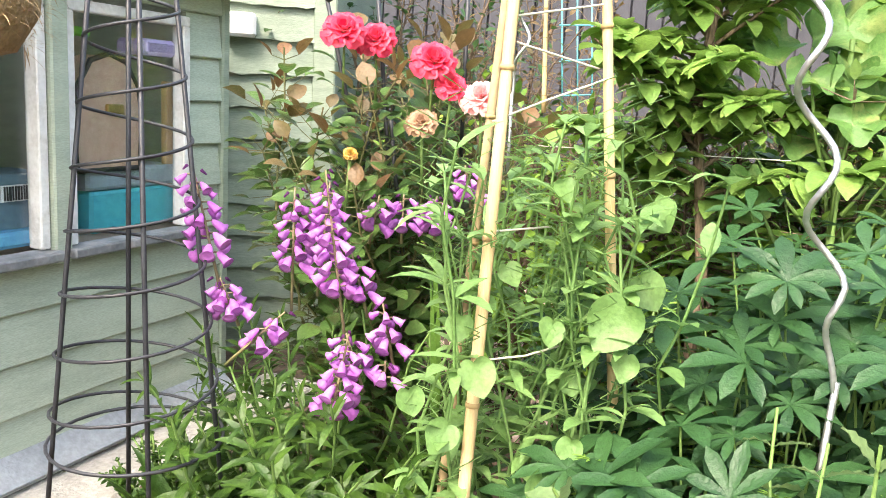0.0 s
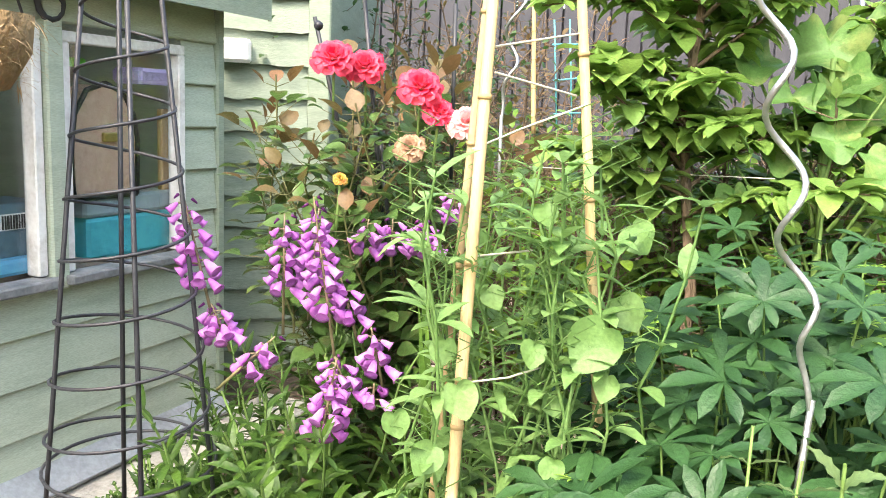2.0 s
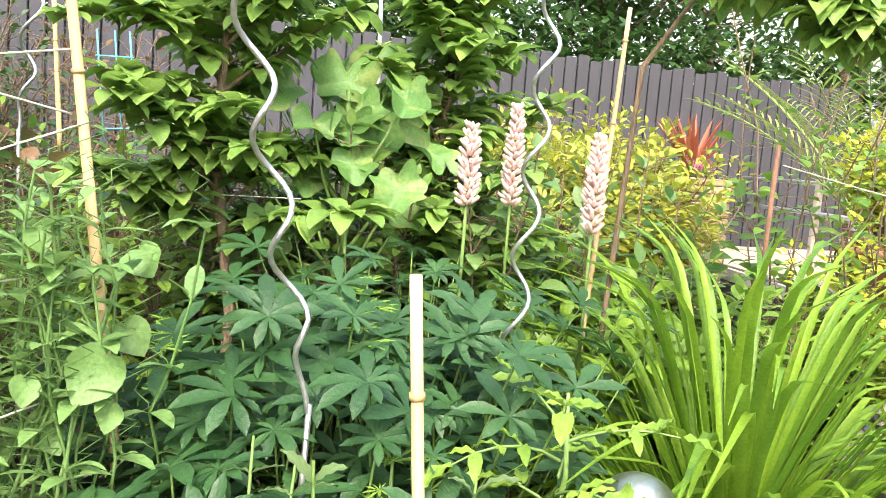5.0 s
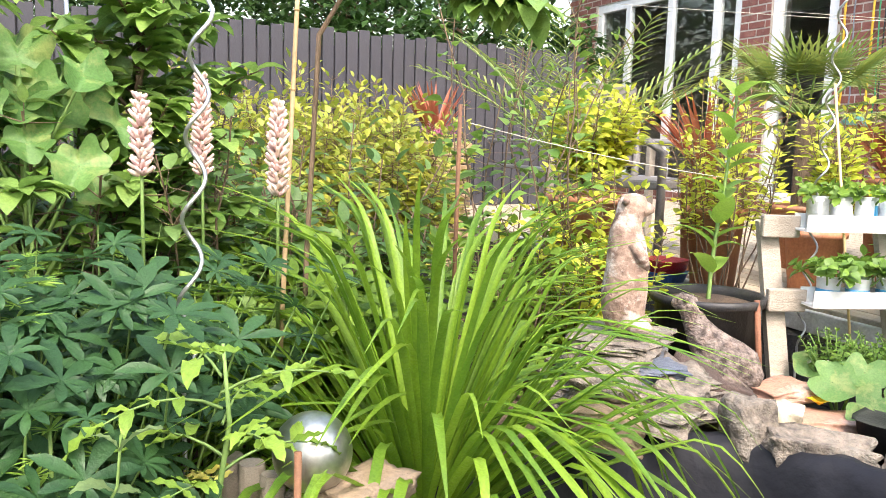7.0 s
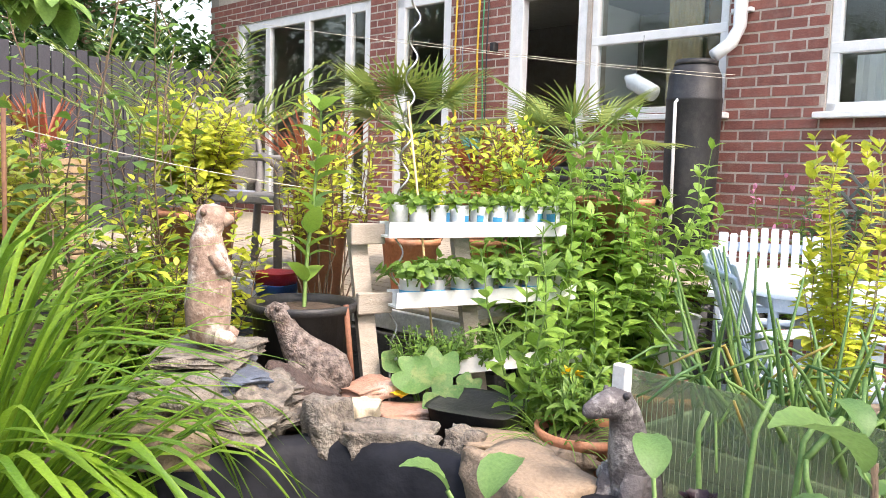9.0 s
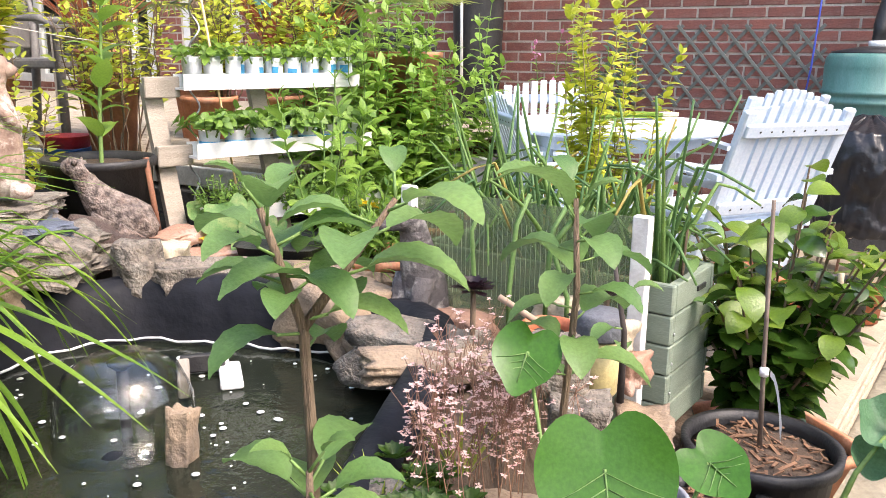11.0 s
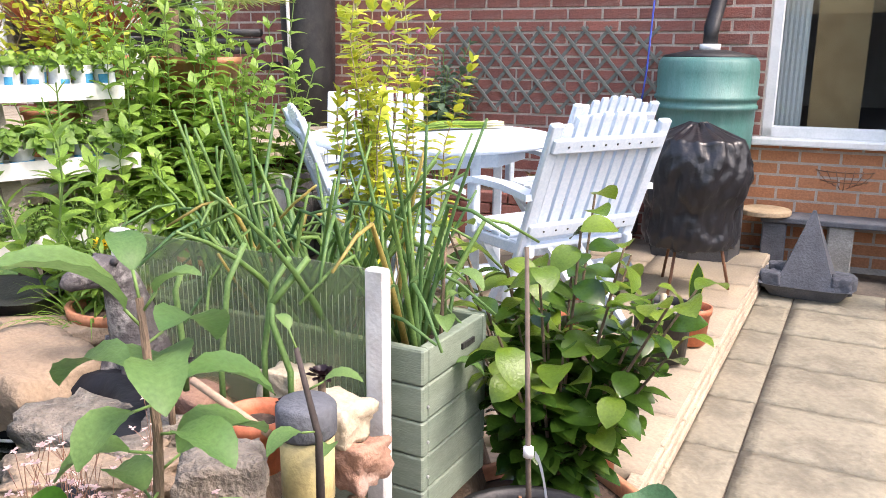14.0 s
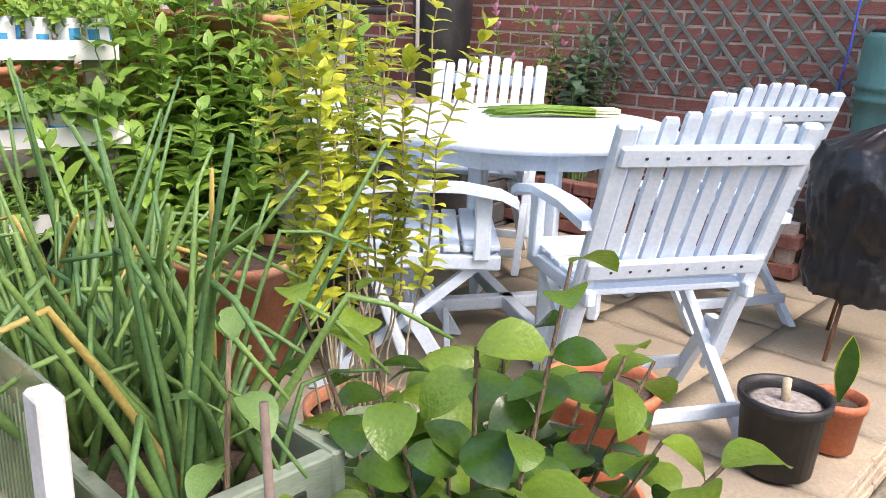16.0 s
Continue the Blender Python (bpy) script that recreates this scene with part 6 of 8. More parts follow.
for k in range(290):
    o = new("blade", STRAP[(7 * k) % 22])
    o.parent = lily
    o.matrix_basis = Matrix.Rotation(2.4 * k + rnd(-0.3, 0.3), 4, "Z") @ Matrix.Rotation(rnd(-0.1, 0.1), 4, "X") @ Matrix.Diagonal((rnd(0.85, 1.12), 1, rnd(0.8, 1.12), 1))
bl_ = (1.193, 0.921, 0.844)
sb = single("gazing_ball", Mesh().lathe([(0.002, -0.0745), (0.028, -0.069), (0.05, -0.055), (0.067, -0.033), (0.0745, 0), (0.067, 0.033), (0.05, 0.055), (0.028, 0.069), (0.002, 0.0745)], n=40), mat("brushed steel", (0.55, 0.55, 0.52), (0.48, 0.48, 0.45), 0.36, metal=1.0, bump=0.03), "brushed steel garden gazing ball", "ball", Matrix.Translation(bl_), smooth=True)
md = sb.modifiers.new("round", "SUBSURF")
md.levels = md.render_levels = 2
single("ball_stand", Mesh().lathe([(0.05, 0), (0.05, 0.02), (0.03, 0.03)], n=16), STONE, "stone foot under the steel ball", "stand", Matrix.Translation((bl_[0], bl_[1], bl_[2] - 0.1)))
for a, b in (((1.104, 0.835, 0.746), (1.107, 0.833, 0.892)), ((2.054, 1.485, 1.121), (2.058, 1.482, 1.508))):
    single("stake", Mesh().tube([Vector(a) - Vector((0, 0, 0.4)), b], 0.0065, n=7), RUST, "rusty iron garden stake", "stake", smooth=True)
cane("bamboo_cane", (1.442, 1.449, 0.852), (1.477, 1.427, 1.77), 0.006, "grey weathered cane behind the spires", mat("old bamboo", (0.45, 0.32, 0.18), (0.36, 0.25, 0.13), 0.7))
fe = thing("fern", ((1.111, 0.62, 0.871)[0], (1.111, 0.62, 0.871)[1], 0.55), "bright green fern at the pond edge", "fern")
fm_ = Mesh()
for k in range(9):
    a = k * 0.7
    pts = arc((0, 0, 0), (math.cos(a) * 0.6, math.sin(a) * 0.6, 1), 0.24, 0.9, 12)
    for i in range(1, 12):
        d = (pts[i] - pts[i - 1]).normalized()
        sd = d.cross(Vector((0, 0, 1))).normalized()
        for sg in (-1, 1):
            fm_.leaf(pts[i], sd * sg + d * 0.4, (0, 0, 1), 0.05 * (1 - i / 13), 0.013, 3, 0.3)
part("leaves", fm_, L_MINT, fe)

# ---- deck pots and plants ----
def on_deck(p, z=0.77):
    return (p[0], p[1], z)


big_pot = pot("terracotta_pot", on_deck((3.485, 2.112, 0.914)), 0.19, 0.4, TERRA, "large terracotta pot on the deck", "deck pots")
stemmed("euonymus", on_deck((3.448, 2.078, 0.92), 1.2), "yellow variegated euonymus in a terracotta pot", "shrub", 22, 0.5, 0.55, L_YELLOW, (0.07, 0.04), 14, 0.1, 4, 0.2, stem_m=BROWNWOOD, twig=0.06, group="euonymus shrubs")
stemmed("euonymus", ((2.943, 1.667, 0.889)[0], (2.943, 1.667, 0.889)[1], 0.5), "yellow green euonymus before the deck", "shrub", 15, 0.8, 0.3, L_YELLOW, (0.06, 0.036), 16, 0.2, 4, 0.2, stem_m=BROWNWOOD, twig=0.06, group="euonymus shrubs", base_r=0.12)
pot("terracotta_pot", on_deck((3.665, 1.553, 0.94)), 0.12, 0.38, TERRA, "slim terracotta pot on the deck", "deck pots")
stemmed("euonymus", on_deck((3.637, 1.505, 0.946), 0.8), "wiry green euonymus in a terracotta pot", "shrub", 26, 0.85, 0.22, L_YELLOW, (0.05, 0.03), 12, 0.35, 3, 0.2, stem_m=BROWNWOOD, twig=0.06, group="euonymus shrubs", base_r=0.1)
for p, r in (((4.143, 1.328, 0.997), 0.13), ((4.384, 1.039, 1.027), 0.12)):
    pot("terracotta_pot", on_deck(p), r, 0.28, TERRA, "terracotta pot on the deck behind the rack", "deck pots")
for p in ((4.221, 1.283, 1.303), (4.468, 0.96, 1.313)):
    stemmed("euonymus", on_deck(p, 1.0), "yellow variegated euonymus on the deck", "shrub", 13, 0.62, 0.3, L_YELLOW, (0.06, 0.036), 14, 0.15, 4, 0.2, stem_m=BROWNWOOD, twig=0.06, group="euonymus shrubs")
pot("terracotta_pot", ((4.666, 0.481, 1.13)[0], (4.666, 0.481, 1.13)[1], 0.77), 0.2, 0.5, TERRA, "large orange terracotta pot on the deck", "deck pots")


def fan_palm(base, h, n, r, label):
    t = thing("fan_palm", base, label, "palm", "fan palms")
    part("trunk", Mesh().tube([(0, 0, 0), (0.01, 0, h)], 0.045, 0.05, n=10), BROWNWOOD, t)
    st, lf = Mesh(), Mesh()
    for i in range(n):
        a = 2.4 * i
        el = rnd(-0.1, 1.3)
        d = Vector((math.cos(a), math.sin(a), el)).normalized()
        c = Vector((0, 0, h)) + d * rnd(0.25, 0.4)
        st.tube([(0, 0, h), c], 0.006, n=5)
        s = d.cross(Vector((0, 0, 1))).normalized()
        for k in range(26):
            b = radians(-105 + 210 * k / 25)
            lf.leaf(c, d * math.cos(b) + s * math.sin(b), (0, 0, 1), r * rnd(0.85, 1.05), 0.018, 3, 0.25, 0.5, 0.4)
    part("stems", st, STEM, t)
    part("leaves", lf, L_PALM, t)


fan_palm(on_deck((4.838, 1.726, 1.384)), 0.8, 16, 0.34, "stiff leaved fan palm in a pot on the deck")
fan_palm(on_deck((5.39, 0.875, 1.415)), 0.75, 12, 0.36, "blue green fan palm in a pot on the deck")
pot("plant_pot", on_deck((4.838, 1.726, 1.384)), 0.16, 0.34, TERRA, "brown plant pot under the fan palm", "deck pots")
pot("plant_pot", on_deck((5.39, 0.875, 1.415)), 0.16, 0.34, TERRA, "brown plant pot under the fan palm", "deck pots")
dp = thing("date_palm", on_deck((3.997, 2.59, 1.259)), "feathery date palm in a pot on the deck", "palm")
lf, st = Mesh(), Mesh()
for i in range(13):
    a = 2.4 * i
    pts = arc((0, 0, 0.4), (math.cos(a) * 0.8, math.sin(a) * 0.8, rnd(0.8, 1.5)), 1.1, 0.8, 20)
    st.tube(pts, 0.007, 0.002, n=5)
    for k in range(4, 21):
        d = (pts[k] - pts[k - 1]).normalized()
        sd = d.cross(Vector((0, 0, 1))).normalized()
        for sg in (-1, 1):
            lf.leaf(pts[k], sd * sg + d * 0.9 + Vector((0, 0, 0.3)), (0, 0, 1), 0.24 * (1 - 0.6 * abs(k - 10) / 10), 0.014, 3, 0.3, 0.6)
part("stems", st, STEM, dp)
part("leaves", lf, L_PALM, dp)
part("trunk", Mesh().tube([(0, 0, 0), (0, 0, 0.42)], 0.05, 0.06, n=10), BROWNWOOD, dp)
for p, h in (((4.153, 1.903, 1.369), 0.55), ((4.924, 1.305, 1.396), 0.5), ((5.108, 1.103, 1.535), 0.5)):
    blades("cordyline", on_deck(p, 1.25), "spiky red cordyline on the deck", "plant", 46, h, 0.03, L_RED, 0.8, 0.35, 5, 0.02, 0.4, 0.3, "red cordylines")
    pot("plant_pot", on_deck(p), 0.12, 0.5, TERRA, "tall terracotta pot with a cordyline", "deck pots")
pl = thing("square_planter", (4.5, 4.33, 0.46), "tall slatted square timber planter", "planter")
for k in range(17):
    part("slat", Mesh().box((0, 0, 0.03 + 0.055 * k), (0.38, 0.38, 0.045), bev=0.006), mat("buff slats", (0.45, 0.33, 0.2), (0.38, 0.27, 0.16), 0.7), pl, smooth=False)
stemmed("heather", (4.5, 4.33, 1.38), "pink flowering plant in the square planter", "plant", 24, 0.16, 0.8, L_MID, (0.03, 0.015), 8, 0.3, 3, 0.3, tip_m=leaf_mat("pink blossom", (0.6, 0.2, 0.36), (0.5, 0.14, 0.3)), tip_from=0.6)
blades("cordyline", (4.55, 4.4, 1.38), "spiky red cordyline in the slatted planter", "plant", 40, 0.55, 0.04, L_RED, 0.6, 0.35, 5, 0.02, 0.4, 0.3, "red cordylines")
# sofa-like garden seat and table on the deck
gs = thing("garden_chair", on_deck((4.561, 2.535, 1.259)), "grey metal garden chair on the deck", "chair")
GREYM = mat("grey painted metal", (0.22, 0.21, 0.2), (0.17, 0.16, 0.155), 0.5)
for x in (-0.28, 0.28):
    part("arm", Mesh().tube([(x, -0.3, 0.0), (x, -0.3, 0.6), (x, -0.2, 0.66), (x, 0.25, 0.66), (x, 0.32, 0.95)], 0.025, n=8), GREYM, gs)
    part("leg", Mesh().tube([(x, 0.3, 0.0), (x, 0.25, 0.66)], 0.025, n=8), GREYM, gs)
part("seat", Mesh().box((0, 0, 0.42), (0.56, 0.55, 0.05), bev=0.01), GREYM, gs, smooth=False)
part("backrest", Mesh().box((0, 0.3, 0.75), (0.56, 0.04, 0.5), bev=0.01), GREYM, gs, smooth=False)
tb = thing("toy_crate", on_deck((3.718, 1.826, 1.034)), "red plastic tub stacked in a blue tub", "tub")
part("blue_tub", Mesh().lathe([(0.075, 0), (0.095, 0.055), (0.1, 0.06), (0.09, 0.06), (0.01, 0.01)], n=24, sq=0.7), mat("blue plastic", (0.03, 0.12, 0.4), (0.03, 0.1, 0.34), 0.4), tb)
part("red_tub", Mesh().lathe([(0.08, 0.058), (0.098, 0.11), (0.103, 0.115), (0.093, 0.115), (0.01, 0.07)], n=24, sq=0.7), mat("red plastic", (0.45, 0.03, 0.03), (0.38, 0.025, 0.025), 0.4), tb)

# leafy climber and shrubs at the deck edge
stemmed("privet", (2.87, 1.937, 0.45), "dark green leafy climber at the deck edge", "shrub", 13, 1.7, 0.11, L_MID, (0.085, 0.055), 15, 0.15, 2, 0.7, stem_m=BROWNWOOD, stem_r=0.005, group="deck edge shrubs", base_r=0.1, twig=0.08, wander=0.03, hvar=0.45)
stemmed("shrub", (2.626, 1.704, 0.48), "green and yellow bushy shrub by the deck", "shrub", 20, 0.6, 0.3, L_GREEN, (0.066, 0.042), 14, 0.1, 3, 0.4, stem_m=BROWNWOOD, group="deck edge shrubs", base_r=0.1, twig=0.08)
# tall artichoke stem in a black tub
tubp = (3.1, 1.25, 0.48)
pot("tub", tubp, 0.19, 0.4, BLACK_PLASTIC, "black plastic garden tub", taper=0.85)
stemmed("artichoke", (tubp[0], tubp[1], 0.85), "tall pale green artichoke stem in a black tub", "plant", 1, 1.05, 0.02, L_MINT, (0.17, 0.07), 12, 0.12, 2, 0.7, stem_r=0.009, tilt=0.9, shape=0.35, base_r=0.01, bend=0.0, tipsize=0.9, nseg=6)

# ---- pallet rack with tins ----
RM = pose(3.27, 1.14, 0.0, 0, 0, -38)
rk = thing("pallet_rack", RM, "weathered pallet rack with white gutter troughs", "rack")
for x in (0.03, 0.48, 0.86):
    part("post", Mesh().quadstrip([[(x - 0.035, -0.3, 0.15), (x + 0.035, -0.3, 0.15), (x + 0.035, -0.265, 0.15), (x - 0.035, -0.265, 0.15)], [(x - 0.035, 0.03, 1.14), (x + 0.035, 0.03, 1.14), (x + 0.035, 0.065, 1.14), (x - 0.035, 0.065, 1.14)]]), GREYWOOD, rk, smooth=False)
SH = ((1.12, 0.0), (0.865, -0.085), (0.62, -0.17))
for k, (z, y) in enumerate(SH[:2]):
    part("board", Mesh().box((0.05, y - 0.02, z + 0.01), (0.14, 0.03, 0.08), bev=0.004), GREYWOOD, rk, smooth=False)
for z, y in SH:
    tr_ = Mesh()
    prof = [(-0.05, 0.06), (-0.045, 0.0), (0.045, 0.0), (0.05, 0.06), (0.044, 0.06), (0.04, 0.008), (-0.04, 0.008), (-0.044, 0.06)]
    tr_.quadstrip([[(x, y - 0.07 + a, z + b) for a, b in prof] for x in (0.1, 0.91)])
    part("trough", tr_, WHITE_OLD if z < 0.6 else WHITE, rk, "white plastic gutter trough", smooth=False)
blue = mat("blue label", (0.05, 0.3, 0.55), (0.04, 0.24, 0.48), 0.4)
tin = mat("tin metal", (0.6, 0.62, 0.64), (0.5, 0.52, 0.54), 0.3, metal=0.7)
paper = mat("white label", (0.75, 0.77, 0.78), (0.62, 0.66, 0.7), 0.5)
for k in range(9):
    x = 0.16 + 0.088 * k
    c = thing("tin_can", RM @ pose(x, -0.07, 1.13 + 0.003, 0, rnd(-4, 4), rnd(-40, 40)), "white and blue labelled tin can on the rack" if k > 2 else "grey tin can on the rack", "tin", "tins on the rack")
    part("body", Mesh().lathe([(0.036, 0), (0.037, 0.003), (0.037, 0.109), (0.036, 0.112), (0.034, 0.112), (0.034, 0.09), (0.001, 0.09)], n=20), tin, c)
    part("label_band", Mesh().lathe([(0.0374, 0.012), (0.0376, 0.014), (0.0376, 0.096), (0.0374, 0.098)], n=20), (tin if k == 0 else paper), c)
    for j in range(2 if k > 1 else 0):
        a0, w = -2.5 + 1.6 * j + rnd(0, 0.6), rnd(0.5, 1.1)
        z0, z1 = 0.016 + rnd(0, 0.02), rnd(0.06, 0.094)
        part("label_bar", Mesh().quadstrip([[(0.0381 * math.cos(a0 + w * i / 6), 0.0381 * math.sin(a0 + w * i / 6), z) for z in (z0, z0 * 0.5 + z1 * 0.5 + 0.01 * math.sin(2 * i), z1)] for i in range(7)], closed=False), blue, c, "blue printed patch")
    stemmed("seedling", RM @ Vector((x, -0.07, 1.22)), "small green seedling in a tin", "seedling", 5, 0.09, 0.9, L_GREEN, (0.05, 0.028), 4, 0.4, 2, 0.5, group="seedlings in tins")
for k in range(7):
    x = 0.17 + 0.11 * k
    c = thing("yoghurt_pot", RM @ pose(x, -0.155, 0.875, 0, rnd(-6, 6), 0), "white and blue plastic pot in the trough", "pot", "pots in the trough")
    part("body", Mesh().lathe([(0.034, 0), (0.042, 0.09), (0.044, 0.092), (0.04, 0.09), (0.001, 0.075)], n=16), paper, c)
    part("label_bar", Mesh().lathe([(0.0375, 0.03), (0.0385, 0.031), (0.0405, 0.05), (0.0395, 0.052)], n=16), blue, c, "blue printed band")
    stemmed("strawberry_plant", RM @ Vector((x, -0.155, 0.945)), "leafy strawberry plant in a plastic pot", "plant", 9, 0.11, 1.0, L_MID, (0.06, 0.045), 3, 0.5, 3, 0.6, group="strawberry plants")
for k in range(6):
    stemmed("seedling", RM @ Vector((0.17 + 0.13 * k, -0.24, 0.64)), "dense dark green seedlings in the lowest trough", "seedling", 16, 0.16, 0.5, L_MID, (0.03, 0.016), 8, 0.2, 2, 0.3, group="trough seedlings")
single("stake", Mesh().tube([(3.43, 0.852, 0.635), (3.415, 0.993, 1.642)], 0.005, n=6), BAMBOO, "thin leaning cane by the rack", "cane", smooth=True)
single("stake", Mesh().tube([(3.109, 1.029, 0.55), (3.092, 1.057, 0.885)], 0.011, n=7), mat("rusty brown bark", (0.25, 0.11, 0.06), (0.18, 0.08, 0.05), 0.8), "reddish wooden stake by the rack", "stake", smooth=True)
# squash with large leaves and yellow flowers
sq_ = thing("squash_plant", ((3.183, 0.789, 0.588)[0], (3.183, 0.789, 0.588)[1], 0.5), "squash plant with broad leaves and yellow flowers", "plant")
lf, st, fl = Mesh(), Mesh(), Mesh()
for q, r in (((3.124, 0.795, 0.652), 0.085), ((3.212, 0.727, 0.684), 0.075), ((3.131, 0.664, 0.618), 0.06), ((3.228, 0.92, 0.666), 0.06), ((3.07, 0.678, 0.58), 0.05), ((3.254, 0.631, 0.614), 0.05)):
    q = Vector(q) - Vector(sq_.location)
    lf.disc_leaf(q, (rnd(-0.5, 0.5), rnd(-0.5, 0.5), -0.5), (-0.6, -0.4, 0.7), r, 5, 0.12, 0.15, 30, 0.08)
    st.tube([(0, 0, 0), (q.x * 0.5, q.y * 0.5, q.z * 0.7), q], 0.006, 0.004, n=6)
for q in ((3.073, 0.891, 0.599), (3.062, 0.806, 0.583)):
    q = Vector(q) - Vector(sq_.location)
    for k in range(6):
        fl.leaf(q, (math.cos(k), math.sin(k), 0.7), (0, 0, 1), 0.045, 0.03, 3, 0.3, 0.4)
part("stems", st, STEM, sq_)
part("leaves", lf, L_BIG, sq_)
part("flowers", fl, leaf_mat("yellow squash flower", (0.8, 0.55, 0.03), (0.7, 0.42, 0.02)), sq_)
# tall stems before the rack and the leafy clump beside it
stemmed("artichoke", ((3.139, 0.372, 0.521)[0], (3.139, 0.372, 0.521)[1], 0.45), "young pale green artichoke stems", "plant", 5, 0.72, 0.25, L_MINT, (0.11, 0.05), 11, 0.1, 2, 0.5, tilt=0.7, stem_r=0.005)
for p, n, h in (((4.02, 0.4, 0), 18, 1.05), ((4.38, 0.42, 0), 28, 1.28), ((4.66, 0.3, 0), 24, 1.25), ((4.75, 0.62, 0), 24, 1.3), ((4.15, 0.66, 0), 16, 1.1)):
    stemmed("phlox", (p[0], p[1], 0.1), "tall bright green leafy phlox", "plant", n, h * 1.12, 0.24, L_MINT, (0.13, 0.058), 17, 0.08, 3, 0.6, tilt=0.5, group="phlox clump", base_r=0.15, hvar=0.3)
bu_ = thing("trough_pot", Matrix.Translation(((3.086, 0.516, 0.561)[0], (3.086, 0.516, 0.561)[1], 0.5)), "black plastic trough of soil", "trough")
part("body", Mesh().lathe([(0.13, 0), (0.15, 0.1), (0.16, 0.105), (0.145, 0.1), (0.02, 0.08)], n=24, sq=1.0), BLACK_PLASTIC, bu_)
pot("terracotta_bowl", ((3.05, 0.144, 0.528)[0], (3.05, 0.144, 0.528)[1], 0.4), 0.15, 0.19, TERRA, "wide terracotta bowl by the planter", taper=0.7)
blades("sedge", ((2.981, 0.206, 0.538)[0], (2.981, 0.206, 0.538)[1], 0.5), "thin arching grass by the terracotta bowl", "grass", 60, 0.32, 0.007, L_MID, 0.8, 1.4, 7, 0.05)
rd = stemmed("marigold", ((3.086, 0.202, 0.563)[0], (3.086, 0.202, 0.563)[1], 0.55), "green plant with small yellow flowers", "plant", 14, 0.3, 0.5, L_MID, (0.08, 0.02), 10, 0.1, 2, 0.5)
yl = Mesh()
for q in ((3.082, 0.218, 0.747), (3.089, 0.192, 0.74)):
    q = Vector(q) - Vector(rd.location)
    for k in range(14):
        yl.leaf(q, (math.cos(k * 0.9), math.sin(k * 0.9), 0.6 * (k % 3)), (0, 0, 1), 0.03, 0.014, 3, 0.2)
part("flowers", yl, leaf_mat("yellow flower", (0.85, 0.62, 0.02), (0.75, 0.5, 0.02)), rd)

# house fittings: black water butt, downpipe, hoses, wires
wb2 = thing("water_butt", HM @ pose(3.05, 0.32, 0.77) @ Matrix.Diagonal((0.78, 0.78, 1, 1)), "black plastic water butt on the deck", "water butt")
part("body", Mesh().lathe([(0.2, 0), (0.24, 0.4), (0.25, 0.8), (0.255, 1.16), (0.26, 1.17), (0.26, 1.19), (0.25, 1.2), (0.24, 1.35), (0.2, 1.42), (0.18, 1.43), (0.01, 1.44)], n=32), BLACK_PLASTIC, wb2)
part("lid", Mesh().lathe([(0.19, 1.43), (0.2, 1.44), (0.18, 1.47), (0.01, 1.48)], n=32), BLACK_PLASTIC, wb2)
part("overflow_pipe", Mesh().tube([(0.02, 0.28, 0.3), (0.03, 0.29, 1.15), (0.03, 0.2, 1.2)], 0.016, n=8), WHITE, wb2, "white overflow pipe")
part("pipe_coil", Mesh().tube([(0.3 + 0.0 * k, 0.05 + 0.3 * (k % 2), 0.42 + 0.06 * (k // 2)) for k in range(2)], 0.03), BLACK_PLASTIC, wb2)
dpipe = thing("downpipe", HM, "white plastic downpipe on the house wall", "downpipe")
part("pipe", Mesh().tube([(2.86, 0.06, 5.0), (2.86, 0.06, 2.5), (2.9, 0.1, 2.38), (2.98, 0.2, 2.28)], 0.05, n=14), WHITE, dpipe)
part("bracket", Mesh().box((2.86, 0.03, 2.62), (0.16, 0.06, 0.03), bev=0.005), WHITE, dpipe, smooth=False)
hz = mat("yellow hose", (0.65, 0.42, 0.04), (0.55, 0.34, 0.03), 0.45)
for k, (s, m) in enumerate(((5.78, hz), (5.48, hz), (5.68, mat("grey cable", (0.2, 0.22, 0.26), (0.16, 0.18, 0.2), 0.5)), (5.36, BLACK_PLASTIC), (5.42, mat("green hose", (0.04, 0.28, 0.12), (0.03, 0.22, 0.1), 0.45)))):
    single("hose", Mesh().tube([(s, 0.03, 3.4), (s + 0.015, 0.035, 2.6), (s - 0.02 + 0.03 * (k % 2), 0.04, 1.9), (s, 0.04, 1.7)], 0.011 if k < 2 else 0.007, n=7), m, ("yellow garden hose" if k < 2 else "thin dark cable") + " hanging on the brick wall", "hose", HM, smooth=True)
single("wall_lamp", Mesh().box((5.28, 0.04, 2.56), (0.06, 0.07, 0.08), bev=0.01), BLACK_PLASTIC, "small black security lamp on the wall", "lamp", HM)
single("hose_reel", Mesh().lathe([(0.02, -0.05), (0.12, -0.05), (0.13, 0), (0.12, 0.05), (0.02, 0.05)], n=24, m=pose(5.5, 0.12, 1.62, 90, 0, 0)), mat("dull green plastic", (0.1, 0.26, 0.2), (0.08, 0.21, 0.16), 0.5), "dull green hose reel on the wall", "hose reel", HM, smooth=True)
bd_ = thing("bird_feeder", HM @ pose(3.62, 0.12, 2.1), "clear plastic bottle feeder hung at the window", "feeder")
part("bottle", Mesh().lathe([(0.06, -0.14), (0.068, -0.12), (0.068, 0.1), (0.03, 0.15), (0.02, 0.17)], n=16, m=pose(0, 0, 0, 0, 62, 0)), mat("cloudy plastic", (0.5, 0.55, 0.55), (0.42, 0.47, 0.47), 0.2), bd_)
part("cord", Mesh().tube([(0.1, 0, 0.05), (0, 0, 0.16), (0, 0, 0.4)], 0.003), BLACK_PLASTIC, bd_)
